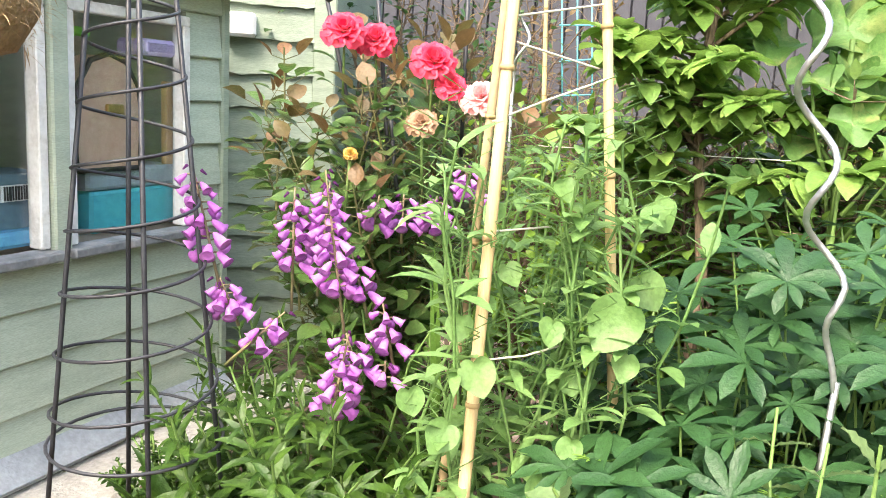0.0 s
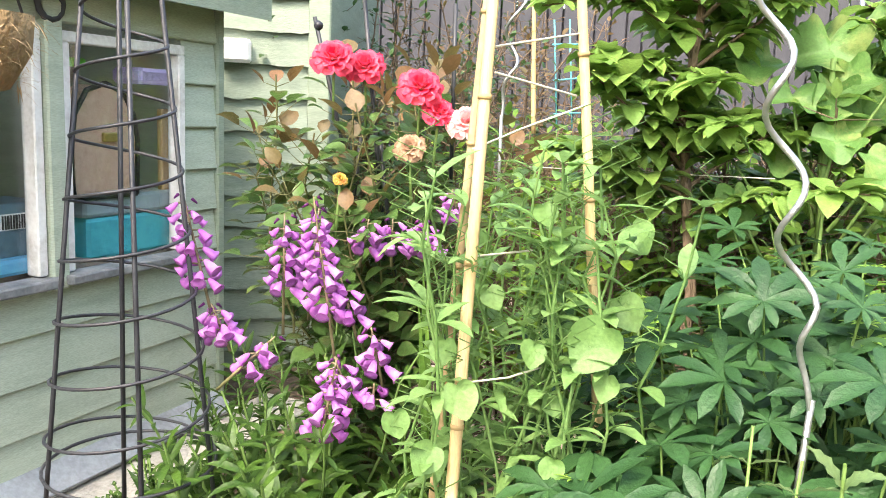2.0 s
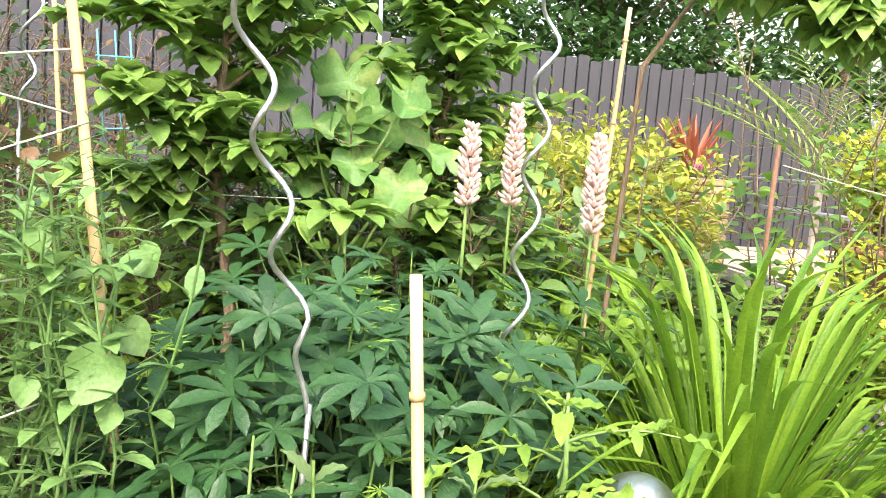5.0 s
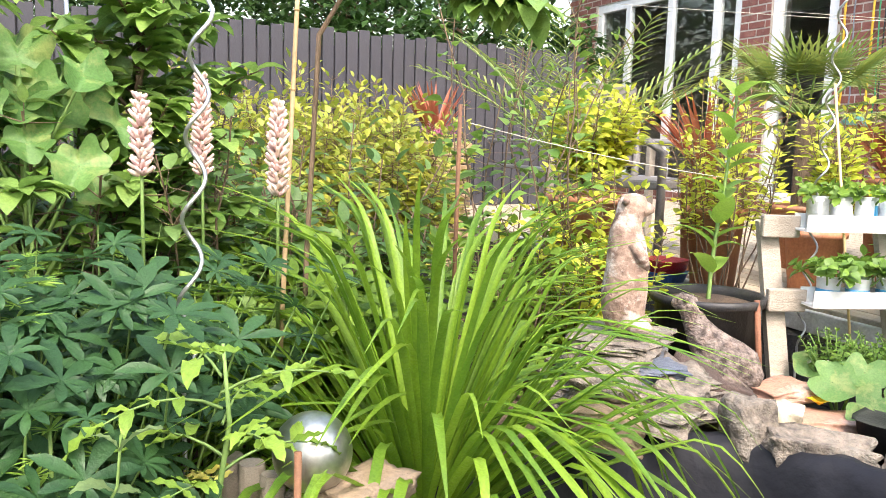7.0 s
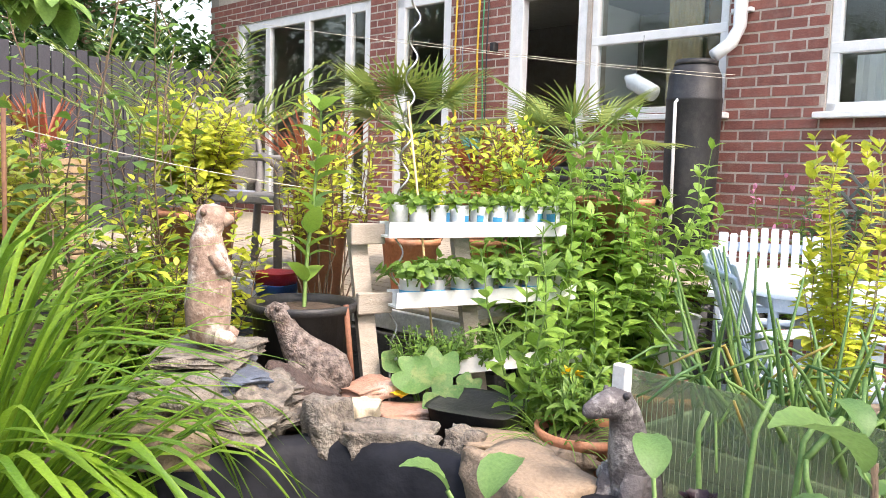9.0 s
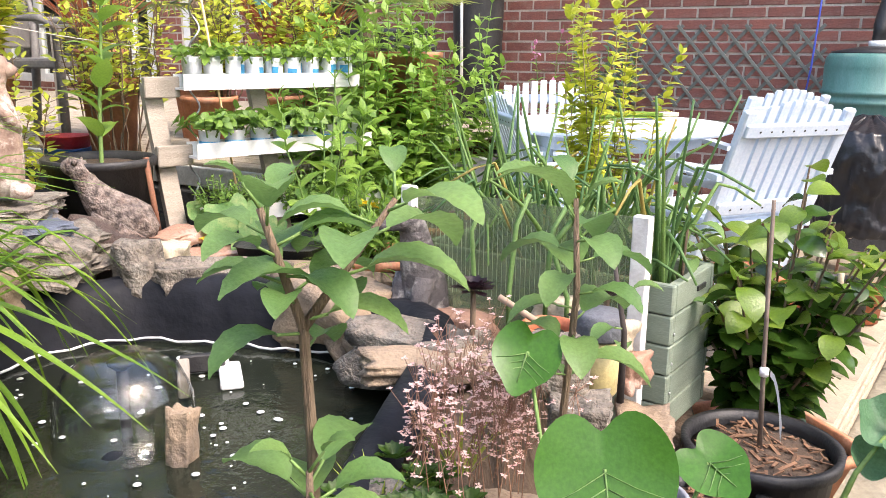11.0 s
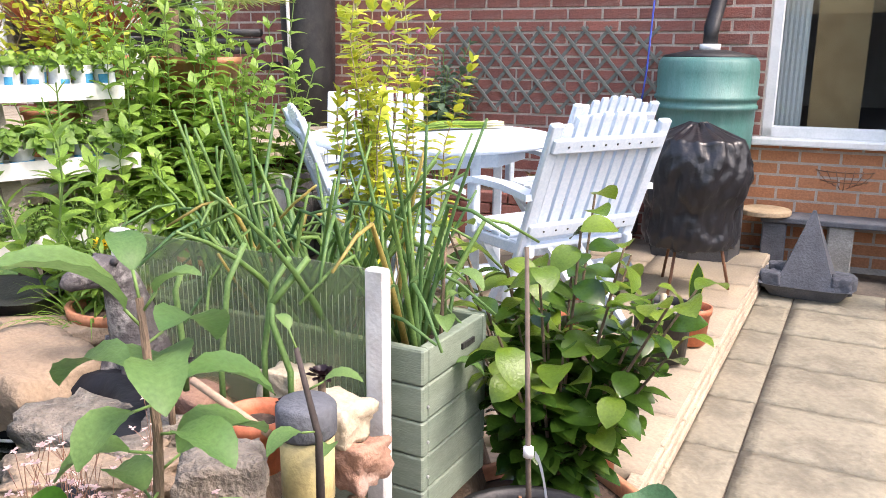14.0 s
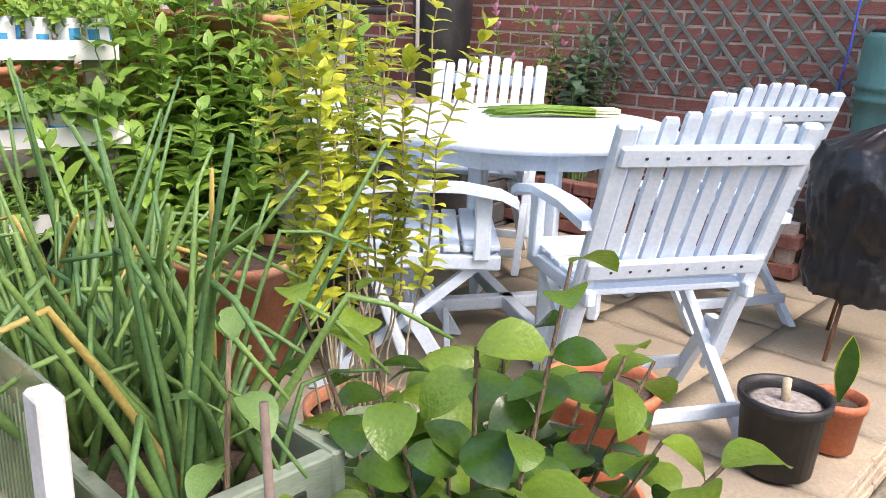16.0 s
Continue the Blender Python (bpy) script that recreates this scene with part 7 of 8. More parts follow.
for a, b in (((4.426, 2.705, 2.217), (5.852, 0.052, 1.986)), ((4.942, 1.971, 2.17), (5.533, 0.019, 1.971)), ((2.177, 1.562, 1.458), (3.418, 1.194, 1.274))):
    twine([a, b], "thin pale washing line across the yard", 0.0016, 0.02)
for z0 in (0.0, 0.06, 0.12):
    single("pipe", Mesh().tube([(3.3, 0.55, 1.3 + z0), (4.6, 0.55, 1.3 + z0)], 0.028, n=10), BLACK_PLASTIC, "length of black corrugated pipe", "pipe", HM, group="stacked pipes", smooth=True)


# ---- onion planter with cloche sheet ----
BM_ = pose(2.385, -0.785, 0.015, 0, 0, 65)
bx = thing("planter_box", BM_, "sage painted timber planter box of onions", "planter")
for k in range(5):
    z = 0.3 + 0.08 * k + 0.04
    for c, s in (((0.4, -0.012, z), (0.8, 0.024, 0.077)), ((0.4, -0.29, z), (0.8, 0.024, 0.077)), ((0.012, -0.151, z), (0.024, 0.254, 0.077)), ((0.788, -0.151, z), (0.024, 0.254, 0.077))):
        part("board", Mesh().box(c, s, bev=0.004), SAGE_TONED, bx, smooth=False)
for k in range(3):
    part("screw", Mesh().lathe([(0.004, 0), (0.004, 0.003), (0.001, 0.004)], n=8, m=pose(-0.0, -0.02, 0.41 + 0.08 * k, 0, -90, 0)), STEEL, bx)
part("handle_slot", Mesh().box((-0.002, -0.2, 0.655), (0.006, 0.06, 0.014), bev=0.002), BLACK_PLASTIC, bx, smooth=False)
part("soil", Mesh().box((0.4, -0.15, 0.6), (0.76, 0.26, 0.05)), SOIL, bx, smooth=False)
cl = thing("cloche_panel", BM_, "clouded polycarbonate sheet between white posts", "panel")
for x in (0.065, 0.785):
    part("post", Mesh().box((x, 0.065, 0.6), (0.045, 0.03, 0.56), bev=0.004), WHITE_OLD, cl, "flaking white post", smooth=False)
part("sheet", Mesh().box((0.425, 0.046, 0.66), (0.7, 0.006, 0.42)), POLY, cl, smooth=False)
rb_ = Mesh()
for k in range(46):
    rb_.box((0.08 + 0.0151 * k, 0.05, 0.7 + 0.02 * noise.noise(Vector((k * 0.9, 0, 0)))), (0.0007, 0.002, 0.22 + 0.07 * noise.noise(Vector((k * 0.7, 4, 0)))))
part("rib", rb_, mat("milky rib", (0.28, 0.33, 0.21), (0.22, 0.28, 0.16), 0.4), cl, smooth=False, kind="stuff")


def onions(name, m, label, n, box, h):
    t = thing(name, m, label, "onion plant")
    lf, dry = Mesh(), Mesh()
    for i in range(n):
        x, y = rnd(*box[0]), rnd(*box[1])
        for k in range(random.choice((3, 4, 5))):
            a = rnd(0, 6.28)
            L = h * rnd(0.4, 1.0)
            kink = random.random() < 0.5
            pts = arc((x, y, 0), (math.cos(a) * rnd(0.05, 0.7), math.sin(a) * rnd(0.05, 0.7), 1), L, rnd(-0.1, 0.9), 6)
            if kink:
                e = pts[4]
                d = Vector((math.cos(a), math.sin(a), rnd(-0.6, 0.1))).normalized()
                pts = pts[:5] + [e + d * 0.06, e + d * 0.15 + Vector((0, 0, -0.03))]
            (dry if random.random() < 0.04 else lf).tube(pts, rnd(0.005, 0.0115), 0.003, n=6)
    part("leaves", lf, L_ONION, t)
    if dry.v:
        part("withered_foliage", dry, leaf_mat("straw yellow leaf", (0.55, 0.45, 0.14), (0.42, 0.33, 0.1)), t, kind="stuff")


onions("onion_plant", BM_ @ pose(0, 0, 0.62), "tall green onion plants in the planter box", 40, ((0.05, 0.76), (-0.27, -0.03)), 0.6)
pk = thing("leek", BM_ @ pose(0.4, 0.2, 0.5), "long pale onion leaves leaning on the panel", "plant")
lf = Mesh()
for q, e in (((2.347, -0.38, 0.688), (2.42, -0.418, 0.924)), ((2.335, -0.473, 0.721), (2.406, -0.513, 0.9)), ((2.325, -0.527, 0.685), (2.343, -0.491, 0.822)), ((2.408, -0.28, 0.702), (2.412, -0.289, 0.871))):
    inv = pk.matrix_basis.inverted()
    a, b = inv @ Vector(q), inv @ Vector(e)
    lf.tube([a - Vector((0, 0, 0.1)), a, a.lerp(b, 0.6) + Vector((0.01, 0.01, 0.02)), b], 0.007, 0.006, n=6)
q, e = inv @ Vector((2.343, -0.491, 0.822)), inv @ Vector((2.399, -0.553, 0.901))
lf.tube([q, q.lerp(e, 0.5), e], 0.0075, 0.007, n=6)
part("leaves", lf, L_PEA, pk)

# ---- garden table and chairs ----
FLOOR = 0.128
tbl = thing("garden_table", (4.68, -0.63, FLOOR), "round pale blue painted garden table", "table")
part("tabletop", Mesh().lathe([(0.56, 0.765), (0.58, 0.772), (0.585, 0.785), (0.58, 0.798), (0.565, 0.803), (0.002, 0.803)], n=56), mat("pale table paint", (0.66, 0.74, 0.82), (0.6, 0.68, 0.77), 0.4, stain=(0.45, 0.52, 0.6), stain_amount=0.3, scale=5, bump=0.05), tbl)
part("apron", Mesh().lathe([(0.42, 0.69), (0.44, 0.69), (0.44, 0.765), (0.42, 0.765)], n=8), BLUEWHITE, tbl, smooth=False)
for k in range(4):
    a = 0.6 + k * math.pi / 2
    part("leg", Mesh().box((0.38 * math.cos(a), 0.38 * math.sin(a), 0.385), (0.075, 0.045, 0.765), bev=0.006), BLUEWHITE, tbl, smooth=False)
for k in range(2):
    part("stretcher", Mesh().box((0, 0, 0.1), (0.74, 0.05, 0.05), Matrix.Rotation(0.6 + k * math.pi / 2, 4, "Z"), bev=0.006), BLUEWHITE, tbl, smooth=False)

ch = thing("garden_chair", Matrix(), "pale blue slatted folding garden armchair", "chair", "chairs round the table")
tilt = Matrix.Translation((0, -0.2, 0.5)) @ Matrix.Rotation(radians(21), 4, "X")
for k in range(8):
    x = -0.182 + 0.052 * k
    h = 0.455 + 0.045 * (1 - ((k - 3.5) / 3.6) ** 2)
    part("back_slat", Mesh().quadstrip([[tilt @ Vector((x + dx, dy, z)) for dx, dy in ((-0.0185, 0), (0.0185, 0), (0.0185, 0.016), (-0.0185, 0.016))] for z in (0.0, h - 0.012)] + [[tilt @ Vector((x + dx, dy, h)) for dx, dy in ((-0.015, 0.002), (0.015, 0.002), (0.015, 0.014), (-0.015, 0.014))]]), BLUEWHITE, ch, smooth=False)
for x in (-0.235, 0.235):
    part("back_post", Mesh().box((x, 0.0, 0.035), (0.05, 0.03, 0.86), tilt, bev=0.006), BLUEWHITE, ch, smooth=False)
for z in (0.03, 0.385):
    part("back_rail", Mesh().box((0, -0.016, z), (0.49, 0.022, 0.055), tilt, bev=0.005), BLUEWHITE, ch, smooth=False)
    for k in range(8):
        part("screw", Mesh().lathe([(0.0045, 0), (0.0045, 0.002), (0.001, 0.003)], n=6, m=tilt @ pose(-0.182 + 0.052 * k, -0.027, z, 90, 0, 0)), BLACK_IRON, ch)
for k in range(7):
    part("seat_slat", Mesh().box((0, -0.17 + 0.062 * k, 0.455 + 0.006 * k - 0.0006 * (k - 3) ** 2), (0.46, 0.052, 0.018), bev=0.005), BLUEWHITE, ch, smooth=False)
for sx in (-1, 1):
    x = 0.255 * sx
    arm = Mesh()
    arm.quadstrip([[(x - 0.03, y, z - 0.012), (x + 0.03, y, z - 0.012), (x + 0.03, y, z + 0.012), (x - 0.03, y, z + 0.012)] for y, z in ((-0.27, 0.66), (-0.1, 0.68), (0.1, 0.68), (0.22, 0.66), (0.27, 0.635))])
    part("arm", arm, BLUEWHITE, ch, smooth=False)
    part("arm_post", Mesh().box((0.235 * sx, 0.17, 0.56), (0.03, 0.05, 0.22), bev=0.005), BLUEWHITE, ch, smooth=False)
    for a, b, xx in (((-0.06, 0.3), (0.12, 0.0), 0.235), ((0.2, 0.46), (-0.34, 0.0), 0.205)):
        m = Mesh()
        m.quadstrip([[(xx * sx - 0.014, y - 0.024, z), (xx * sx + 0.014, y - 0.024, z), (xx * sx + 0.014, y + 0.024, z), (xx * sx - 0.014, y + 0.024, z)] for y, z in (a, b)])
        part("leg", m, BLUEWHITE, ch, smooth=False)
    part("side_rail", Mesh().box((0.225 * sx, 0.0, 0.44), (0.026, 0.46, 0.045), bev=0.005), BLUEWHITE, ch, smooth=False)
for y, z in ((0.08, 0.09), (-0.27, 0.09)):
    part("stretcher", Mesh().box((0, y, z), (0.44, 0.022, 0.04), bev=0.004), BLUEWHITE, ch, smooth=False)
ch.matrix_basis = pose(4.17, -1.15, FLOOR, 0, 0, -56) @ Matrix.Diagonal((1.1, 1.0, 1.0, 1))
for x, y, a in ((4.225, -0.455, -160), (5.42, -0.24, 95), (5.3, -1.32, -54)):
    copy_thing(ch, pose(x, y, FLOOR, 0, 0, a))
# bunch of spring onions and a knife on the table
so = thing("spring_onions", Matrix.Translation((4.89, -0.78, FLOOR + 0.806)) @ pose(0, 0, 0, 0, 0, -60), "bunch of fresh spring onions on the table", "vegetables")
m1, m2 = Mesh(), Mesh()
for k in range(34):
    y, z = rnd(-0.035, 0.035), rnd(0.004, 0.03)
    m1.tube([(-0.3 + rnd(-0.05, 0.05), y * 2, z), (-0.1, y * 1.2, z + 0.008), (0.1, y, z)], 0.003, 0.004, n=5)
    m2.tube([(0.1, y, z), (0.2, y * 0.9, z)], 0.004, 0.005, n=5)
part("leaves", m1, L_MINT, so)
part("bulb", m2, mat("onion white", (0.75, 0.72, 0.5), (0.65, 0.62, 0.4), 0.4), so, kind="stuff")

# ---- things by the house wall ----
wb3 = thing("water_butt", HM @ pose(0.27, 0.345, 0.0), "faded green ribbed plastic water butt", "water butt")
part("stand", Mesh().lathe([(0.27, 0.1), (0.27, 0.42), (0.01, 0.42)], n=8, sq=0.6), blk, wb3, smooth=False)
part("body", Mesh().lathe([(0.24, 0.42), (0.27, 0.6), (0.282, 0.9), (0.285, 0.985), (0.297, 0.99), (0.297, 1.01), (0.287, 1.015), (0.288, 1.04), (0.3, 1.045), (0.3, 1.065), (0.288, 1.07), (0.29, 1.2), (0.285, 1.26), (0.265, 1.285), (0.24, 1.285)], n=40), mat("faded green plastic", (0.09, 0.23, 0.2), (0.07, 0.18, 0.16), 0.45, stain=(0.18, 0.3, 0.27), stain_amount=0.35, scale=4, streak=(3, 3, 0.6)), wb3)
part("lid", Mesh().lathe([(0.262, 1.28), (0.262, 1.295), (0.1, 1.325), (0.002, 1.33)], n=40), BLACK_PLASTIC, wb3)
part("collar", Mesh().lathe([(0.06, 1.32), (0.06, 1.36), (0.045, 1.36)], n=16), WHITE, wb3)
single("downpipe", Mesh().tube([(0.27, 0.345, 1.34), (0.27, 0.345, 1.45), (0.26, 0.12, 1.62), (0.26, 0.07, 2.0), (0.26, 0.07, 4.6)], 0.045, n=14), BLACK_PLASTIC, "black plastic downpipe into the water butt", "downpipe", HM, smooth=True)
single("cord", Mesh().tube([(0.62, 0.12, 2.2), (0.66, 0.16, 1.2), (0.7, 0.18, 0.8)], 0.006, n=6), mat("blue cord", (0.06, 0.1, 0.5), (0.05, 0.08, 0.42), 0.6), "blue cord hanging by the water butt", "cord", HM, smooth=True)
bq = thing("covered_barbecue", (4.97, -1.93, FLOOR), "kettle barbecue wrapped in shiny black plastic sacks", "barbecue")
bg_ = Mesh()
prof = ((0.1, 0.22), (0.235, 0.24), (0.25, 0.3), (0.235, 0.42), (0.262, 0.52), (0.272, 0.62), (0.262, 0.71), (0.235, 0.77), (0.13, 0.81), (0.05, 0.84), (0.004, 0.835))
rows = []
for i in range(61):
    w = min(i / 6, len(prof) - 1.001)
    r = prof[int(w)][0] + (prof[int(w) + 1][0] - prof[int(w)][0]) * (w - int(w))
    z = prof[int(w)][1] + (prof[int(w) + 1][1] - prof[int(w)][1]) * (w - int(w))
    ring = []
    for k in range(110):
        a = 2 * math.pi * k / 110
        d = Vector((math.cos(a), math.sin(a), z * 2.5))
        f = 1 + 0.08 * noise.noise(d * 1.8) + 0.11 * (0.5 - abs(noise.noise(d * 4.2))) + 0.1 * (0.4 - abs(noise.noise(Vector((d.x * 6.5, d.y * 6.5, z * 5))))) + 0.05 * (0.4 - abs(noise.noise(Vector((d.x * 13 + z * 9, d.y * 13, z * 14)))))
        ring.append(Vector((r * f * math.cos(a), r * f * math.sin(a), z + 0.02 * noise.noise(d * 5))))
    rows.append(ring)
bg_.quadstrip(rows)
bg_.v = [(0.91 * x, 0.91 * y, z) for x, y, z in bg_.v]
part("sack", bg_, mat("black polythene", (0.012, 0.012, 0.014), (0.02, 0.02, 0.023), 0.3, scale=9, bump=0.5, fine=22, spec=0.45), bq)
for k in range(3):
    a = 0.4 + k * 2.09
    part("leg", Mesh().tube([(0.15 * math.cos(a), 0.15 * math.sin(a), 0.26), (0.21 * math.cos(a), 0.21 * math.sin(a), 0)], 0.008, n=6), RUST, bq)
py_ = thing("pyramid_ornament", Matrix.Translation((5.36, -2.69, 0.012)) @ Matrix.Rotation(radians(66), 4, "Z"), "dark slate pyramid standing in a grey tray", "ornament")
part("tray", Mesh().lathe([(0.19, 0), (0.24, 0.07), (0.255, 0.075), (0.235, 0.07), (0.185, 0.02), (0.01, 0.02)], n=24, sq=1.0), SLATEGREY, py_, smooth=False)
part("pyramid", Mesh().quadstrip([[(x * r, y * r, z) for x, y in ((-1, -1), (1, -1), (1, 1), (-1, 1))] for r, z in ((0.16, 0.02), (0.158, 0.03), (0.008, 0.46))]), SLATEGREY, py_, smooth=False)
for x, y in ((-0.18, 0.1), (0.18, 0.12), (0.16, -0.1)):
    part("cobble", rock((x, y, 0.08), (0.1, 0.09, 0.09), seed=x * 9), SLATEGREY, py_)
sh = thing("stone_bench", HM, "low grey slab bench on concrete blocks", "bench")
part("slab", Mesh().box((-0.6, 0.14, 0.33), (1.0, 0.24, 0.035), bev=0.006), SLATEGREY, sh, smooth=False)
for s in (-0.18, -0.55, -0.98):
    part("block", Mesh().box((s, 0.14, 0.155), (0.14, 0.2, 0.31), bev=0.008), CONCRETE if s < -0.3 else SLATEGREY, sh, smooth=False)
single("wood_disc", Mesh().lathe([(0.145, 0.352), (0.15, 0.358), (0.15, 0.378), (0.145, 0.384), (0.002, 0.384)], n=28, m=pose(-0.12, 0.2, 0)), mat("pale log wood", (0.5, 0.38, 0.24), (0.42, 0.3, 0.18), 0.7), "round slice of pale wood on the bench", "wood slice", HM)
wk = thing("wall_basket", HM @ pose(-0.54, 0.03, 0.5), "rusty wire wall basket with star shapes", "basket")
for k in range(7):
    x = -0.15 + 0.05 * k
    part("wire", Mesh().tube([(x, 0.0, 0.12), (x * 0.9, 0.07, 0.1), (x * 0.6, 0.05, 0.02 + abs(x) * 0.2), (x * 0.4, 0.0, 0.0 + abs(x) * 0.25)], 0.003, n=5), RUST, wk)
for z, r in ((0.12, 0.16), (0.06, 0.13)):
    part("hoop", Mesh().tube([(r * math.cos(a), 0.08 * math.sin(a), z) for a in (math.pi * k / 14 for k in range(15))], 0.004, n=5), RUST, wk)
tl = thing("trellis", HM, "dark grey green expanding timber trellis on the wall", "trellis")
TRW = mat("grey green slat", (0.17, 0.18, 0.16), (0.12, 0.13, 0.115), 0.8, bump=0.3)
for k in range(-4, 11):
    for sg in (-1, 1):
        x0, run = 0.62 + 0.155 * k, 0.5
        z0, z1 = (0.9, 1.47) if sg > 0 else (1.47, 0.9)
        u0, u1 = max(0, (0.6 - x0) / run), min(1, (2.1 - x0) / run)
        if u1 - u0 < 0.15:
            continue
        a = Vector((x0 + run * u0, 0.02 + 0.011 * sg, z0 + (z1 - z0) * u0))
        b = Vector((x0 + run * u1, 0.02 + 0.011 * sg, z0 + (z1 - z0) * u1))
        part("slat", Mesh().box((0, 0, 0), ((b - a).length, 0.009, 0.022), Matrix.Translation((a + b) / 2) @ Matrix.Rotation(-math.atan2(b.z - a.z, b.x - a.x), 4, "Y"), bev=0.002), TRW, tl, smooth=False)
lw = thing("wall_low", HM, "low red brick wall below the trellis", "wall", kind="structure")
for r in range(4):
    for k in range(8):
        part("brick", Mesh().box((0.75 + 0.225 * k + 0.11 * (r % 2), 0.52, 0.165 + 0.072 * r), (0.215, 0.1, 0.064), bev=0.005), BRICK, lw, smooth=False)
part("core", Mesh().box((1.6, 0.5, 0.26), (1.85, 0.07, 0.27)), MORTAR, lw, smooth=False)
part("earth", Mesh().box((1.6, 0.25, 0.26), (1.85, 0.44, 0.24)), SOIL, lw, smooth=False)
stemmed("kale", HM @ Vector((2.0, 0.32, 0.36)), "grey green broad leaved plant by the trellis", "plant", 12, 0.95, 0.22, leaf_mat("grey green leaf", (0.12, 0.2, 0.12), (0.08, 0.14, 0.09)), (0.11, 0.075), 12, 0.4, 2, 0.6, stem_r=0.006)
stemmed("heuchera", HM @ Vector((1.3, 0.32, 0.36)), "low dark reddish plant by the brick wall", "plant", 18, 0.16, 0.9, L_BRONZE, (0.06, 0.05), 3, 0.5, 2, 0.5)
stemmed("foxglove", HM @ Vector((2.25, 0.5, 0.12)), "leafy plant with a pink flower spike", "plant", 10, 1.35, 0.12, L_MINT, (0.09, 0.04), 14, 0.15, 2, 0.6, tip_m=leaf_mat("pink spike", (0.6, 0.25, 0.4), (0.5, 0.18, 0.32)), tip_from=0.9)

# ---- variegated euonymus and its pot ----
eb_ = Vector((3.42, -0.57, 0.33))
stemmed("euonymus", (eb_.x, eb_.y, eb_.z), "tall yellow variegated euonymus on bare stems", "shrub", 18, 1.17, 0.13, L_YELLOW, (0.058, 0.032), 24, 0.36, 3, 0.35, jitter=0.9, stem_m=mat("pale twig", (0.35, 0.3, 0.2), (0.27, 0.23, 0.15), 0.8), stem_r=0.0035, group="euonymus shrubs", base_r=0.1, tilt=0.4, hvar=0.35, tipsize=0.85, bend=0.05)
pot("terracotta_pot", (eb_.x, eb_.y, 0.13), 0.12, eb_.z - 0.1, TERRA, "terracotta pot under the tall euonymus")
tp_ = (3.95, 0.09, 0.4)
pot("terracotta_pot", (tp_[0], tp_[1], 0.13), 0.2, tp_[2], TERRA, "large terracotta planter beside the onions", sq=0.6)
single("bucket", Mesh().lathe([(0.1, 0), (0.13, 0.26), (0.135, 0.265), (0.12, 0.26), (0.1, 0.02)], n=24), WHITE_OLD, "white plastic bucket among the phlox", "bucket", Matrix.Translation((4.45, 0.12, 0.13 + 0.35)))
single("crate", Mesh().box((0, 0, 0.175), (0.4, 0.3, 0.35), bev=0.01), BLACK_PLASTIC, "black crate below the white bucket", "crate", Matrix.Translation((4.45, 0.12, 0.13)))

# ---- camellia: single glossy leaves ----
cp = Vector((2.72, -1.09, 0.0))
pot("terracotta_pot", cp, 0.21, 0.2, TERRA, "square terracotta pot of the camellia", sq=1.0, rot=0.5)
cam_b = thing("camellia", cp + Vector((0, 0, 0.18)), "bushy camellia with glossy round leaves", "shrub")
L_CAM = leaf_mat("young camellia leaf", (0.22, 0.32, 0.035), (0.09, 0.18, 0.02), 0.28, 0.6)
CLEAF = [Mesh().leaf((0, 0, 0), (0, 1, 0.1), (0, 0, 1), 0.08 + 0.006 * k, 0.06 + 0.004 * k, 7, 0.35 + 0.3 * k, 0.22, 0.47, 0.015).data("leaf", (L_DARK, L_DARK, L_CAM)[k], True) for k in range(3)]
st, inner = Mesh(), Mesh()
for i in range(48):
    a, q = 2.4 * i, math.sqrt((i + 0.5) / 48)
    pts = arc((0, 0, 0), (math.cos(a) * 0.56 * q, math.sin(a) * 0.56 * q, 1), rnd(0.45, 0.9) * (1.05 - 0.3 * q), 0.25 * q, 7)
    st.tube(pts, 0.006, 0.003, n=5, cap=False)
    for k in range(17):
        u = 0.08 + 0.92 * k / 16
        w = min(u * 7, 6.99)
        c = pts[int(w)].lerp(pts[int(w) + 1], w - int(w))
        b = 2.4 * k + i
        d = Vector((math.cos(b), math.sin(b), rnd(-0.3, 0.7)))
        if k < 11:
            inner.leaf(c + d * 0.025, d, (0, 0, 1), 0.082 * rnd(0.75, 1.15), 0.06 * rnd(0.8, 1.1), 6, 0.5, 0.25, 0.47)
            continue
        o = new("leaf", CLEAF[2 if u > 0.94 or random.random() < 0.1 else random.choice((0, 1))])
        o.parent = cam_b
        o.matrix_basis = Matrix.Translation(c) @ d.to_track_quat("Y", "Z").to_matrix().to_4x4() @ Matrix.Rotation(rnd(-0.6, 0.6), 4, "Y") @ Matrix.Diagonal((rnd(0.75, 1.2),) * 3 + (1,))
part("leaves", inner, L_DARK, cam_b)
part("stems", st, BROWNWOOD, cam_b)

# ---- pots beside the path ----
def bark(t, r, z, n=130):
    m = Mesh()
    for i in range(n):
        a, q = rnd(0, 6.28), r * math.sqrt(rnd(0, 1))
        m.box((0, 0, 0), (rnd(0.02, 0.06), rnd(0.003, 0.009), 0.003), pose(q * math.cos(a), q * math.sin(a), z + rnd(0, 0.012), rnd(-20, 20), rnd(-20, 20), rnd(0, 360)))
    part("bark_mulch", m, BARK, t, smooth=False, kind="stuff")


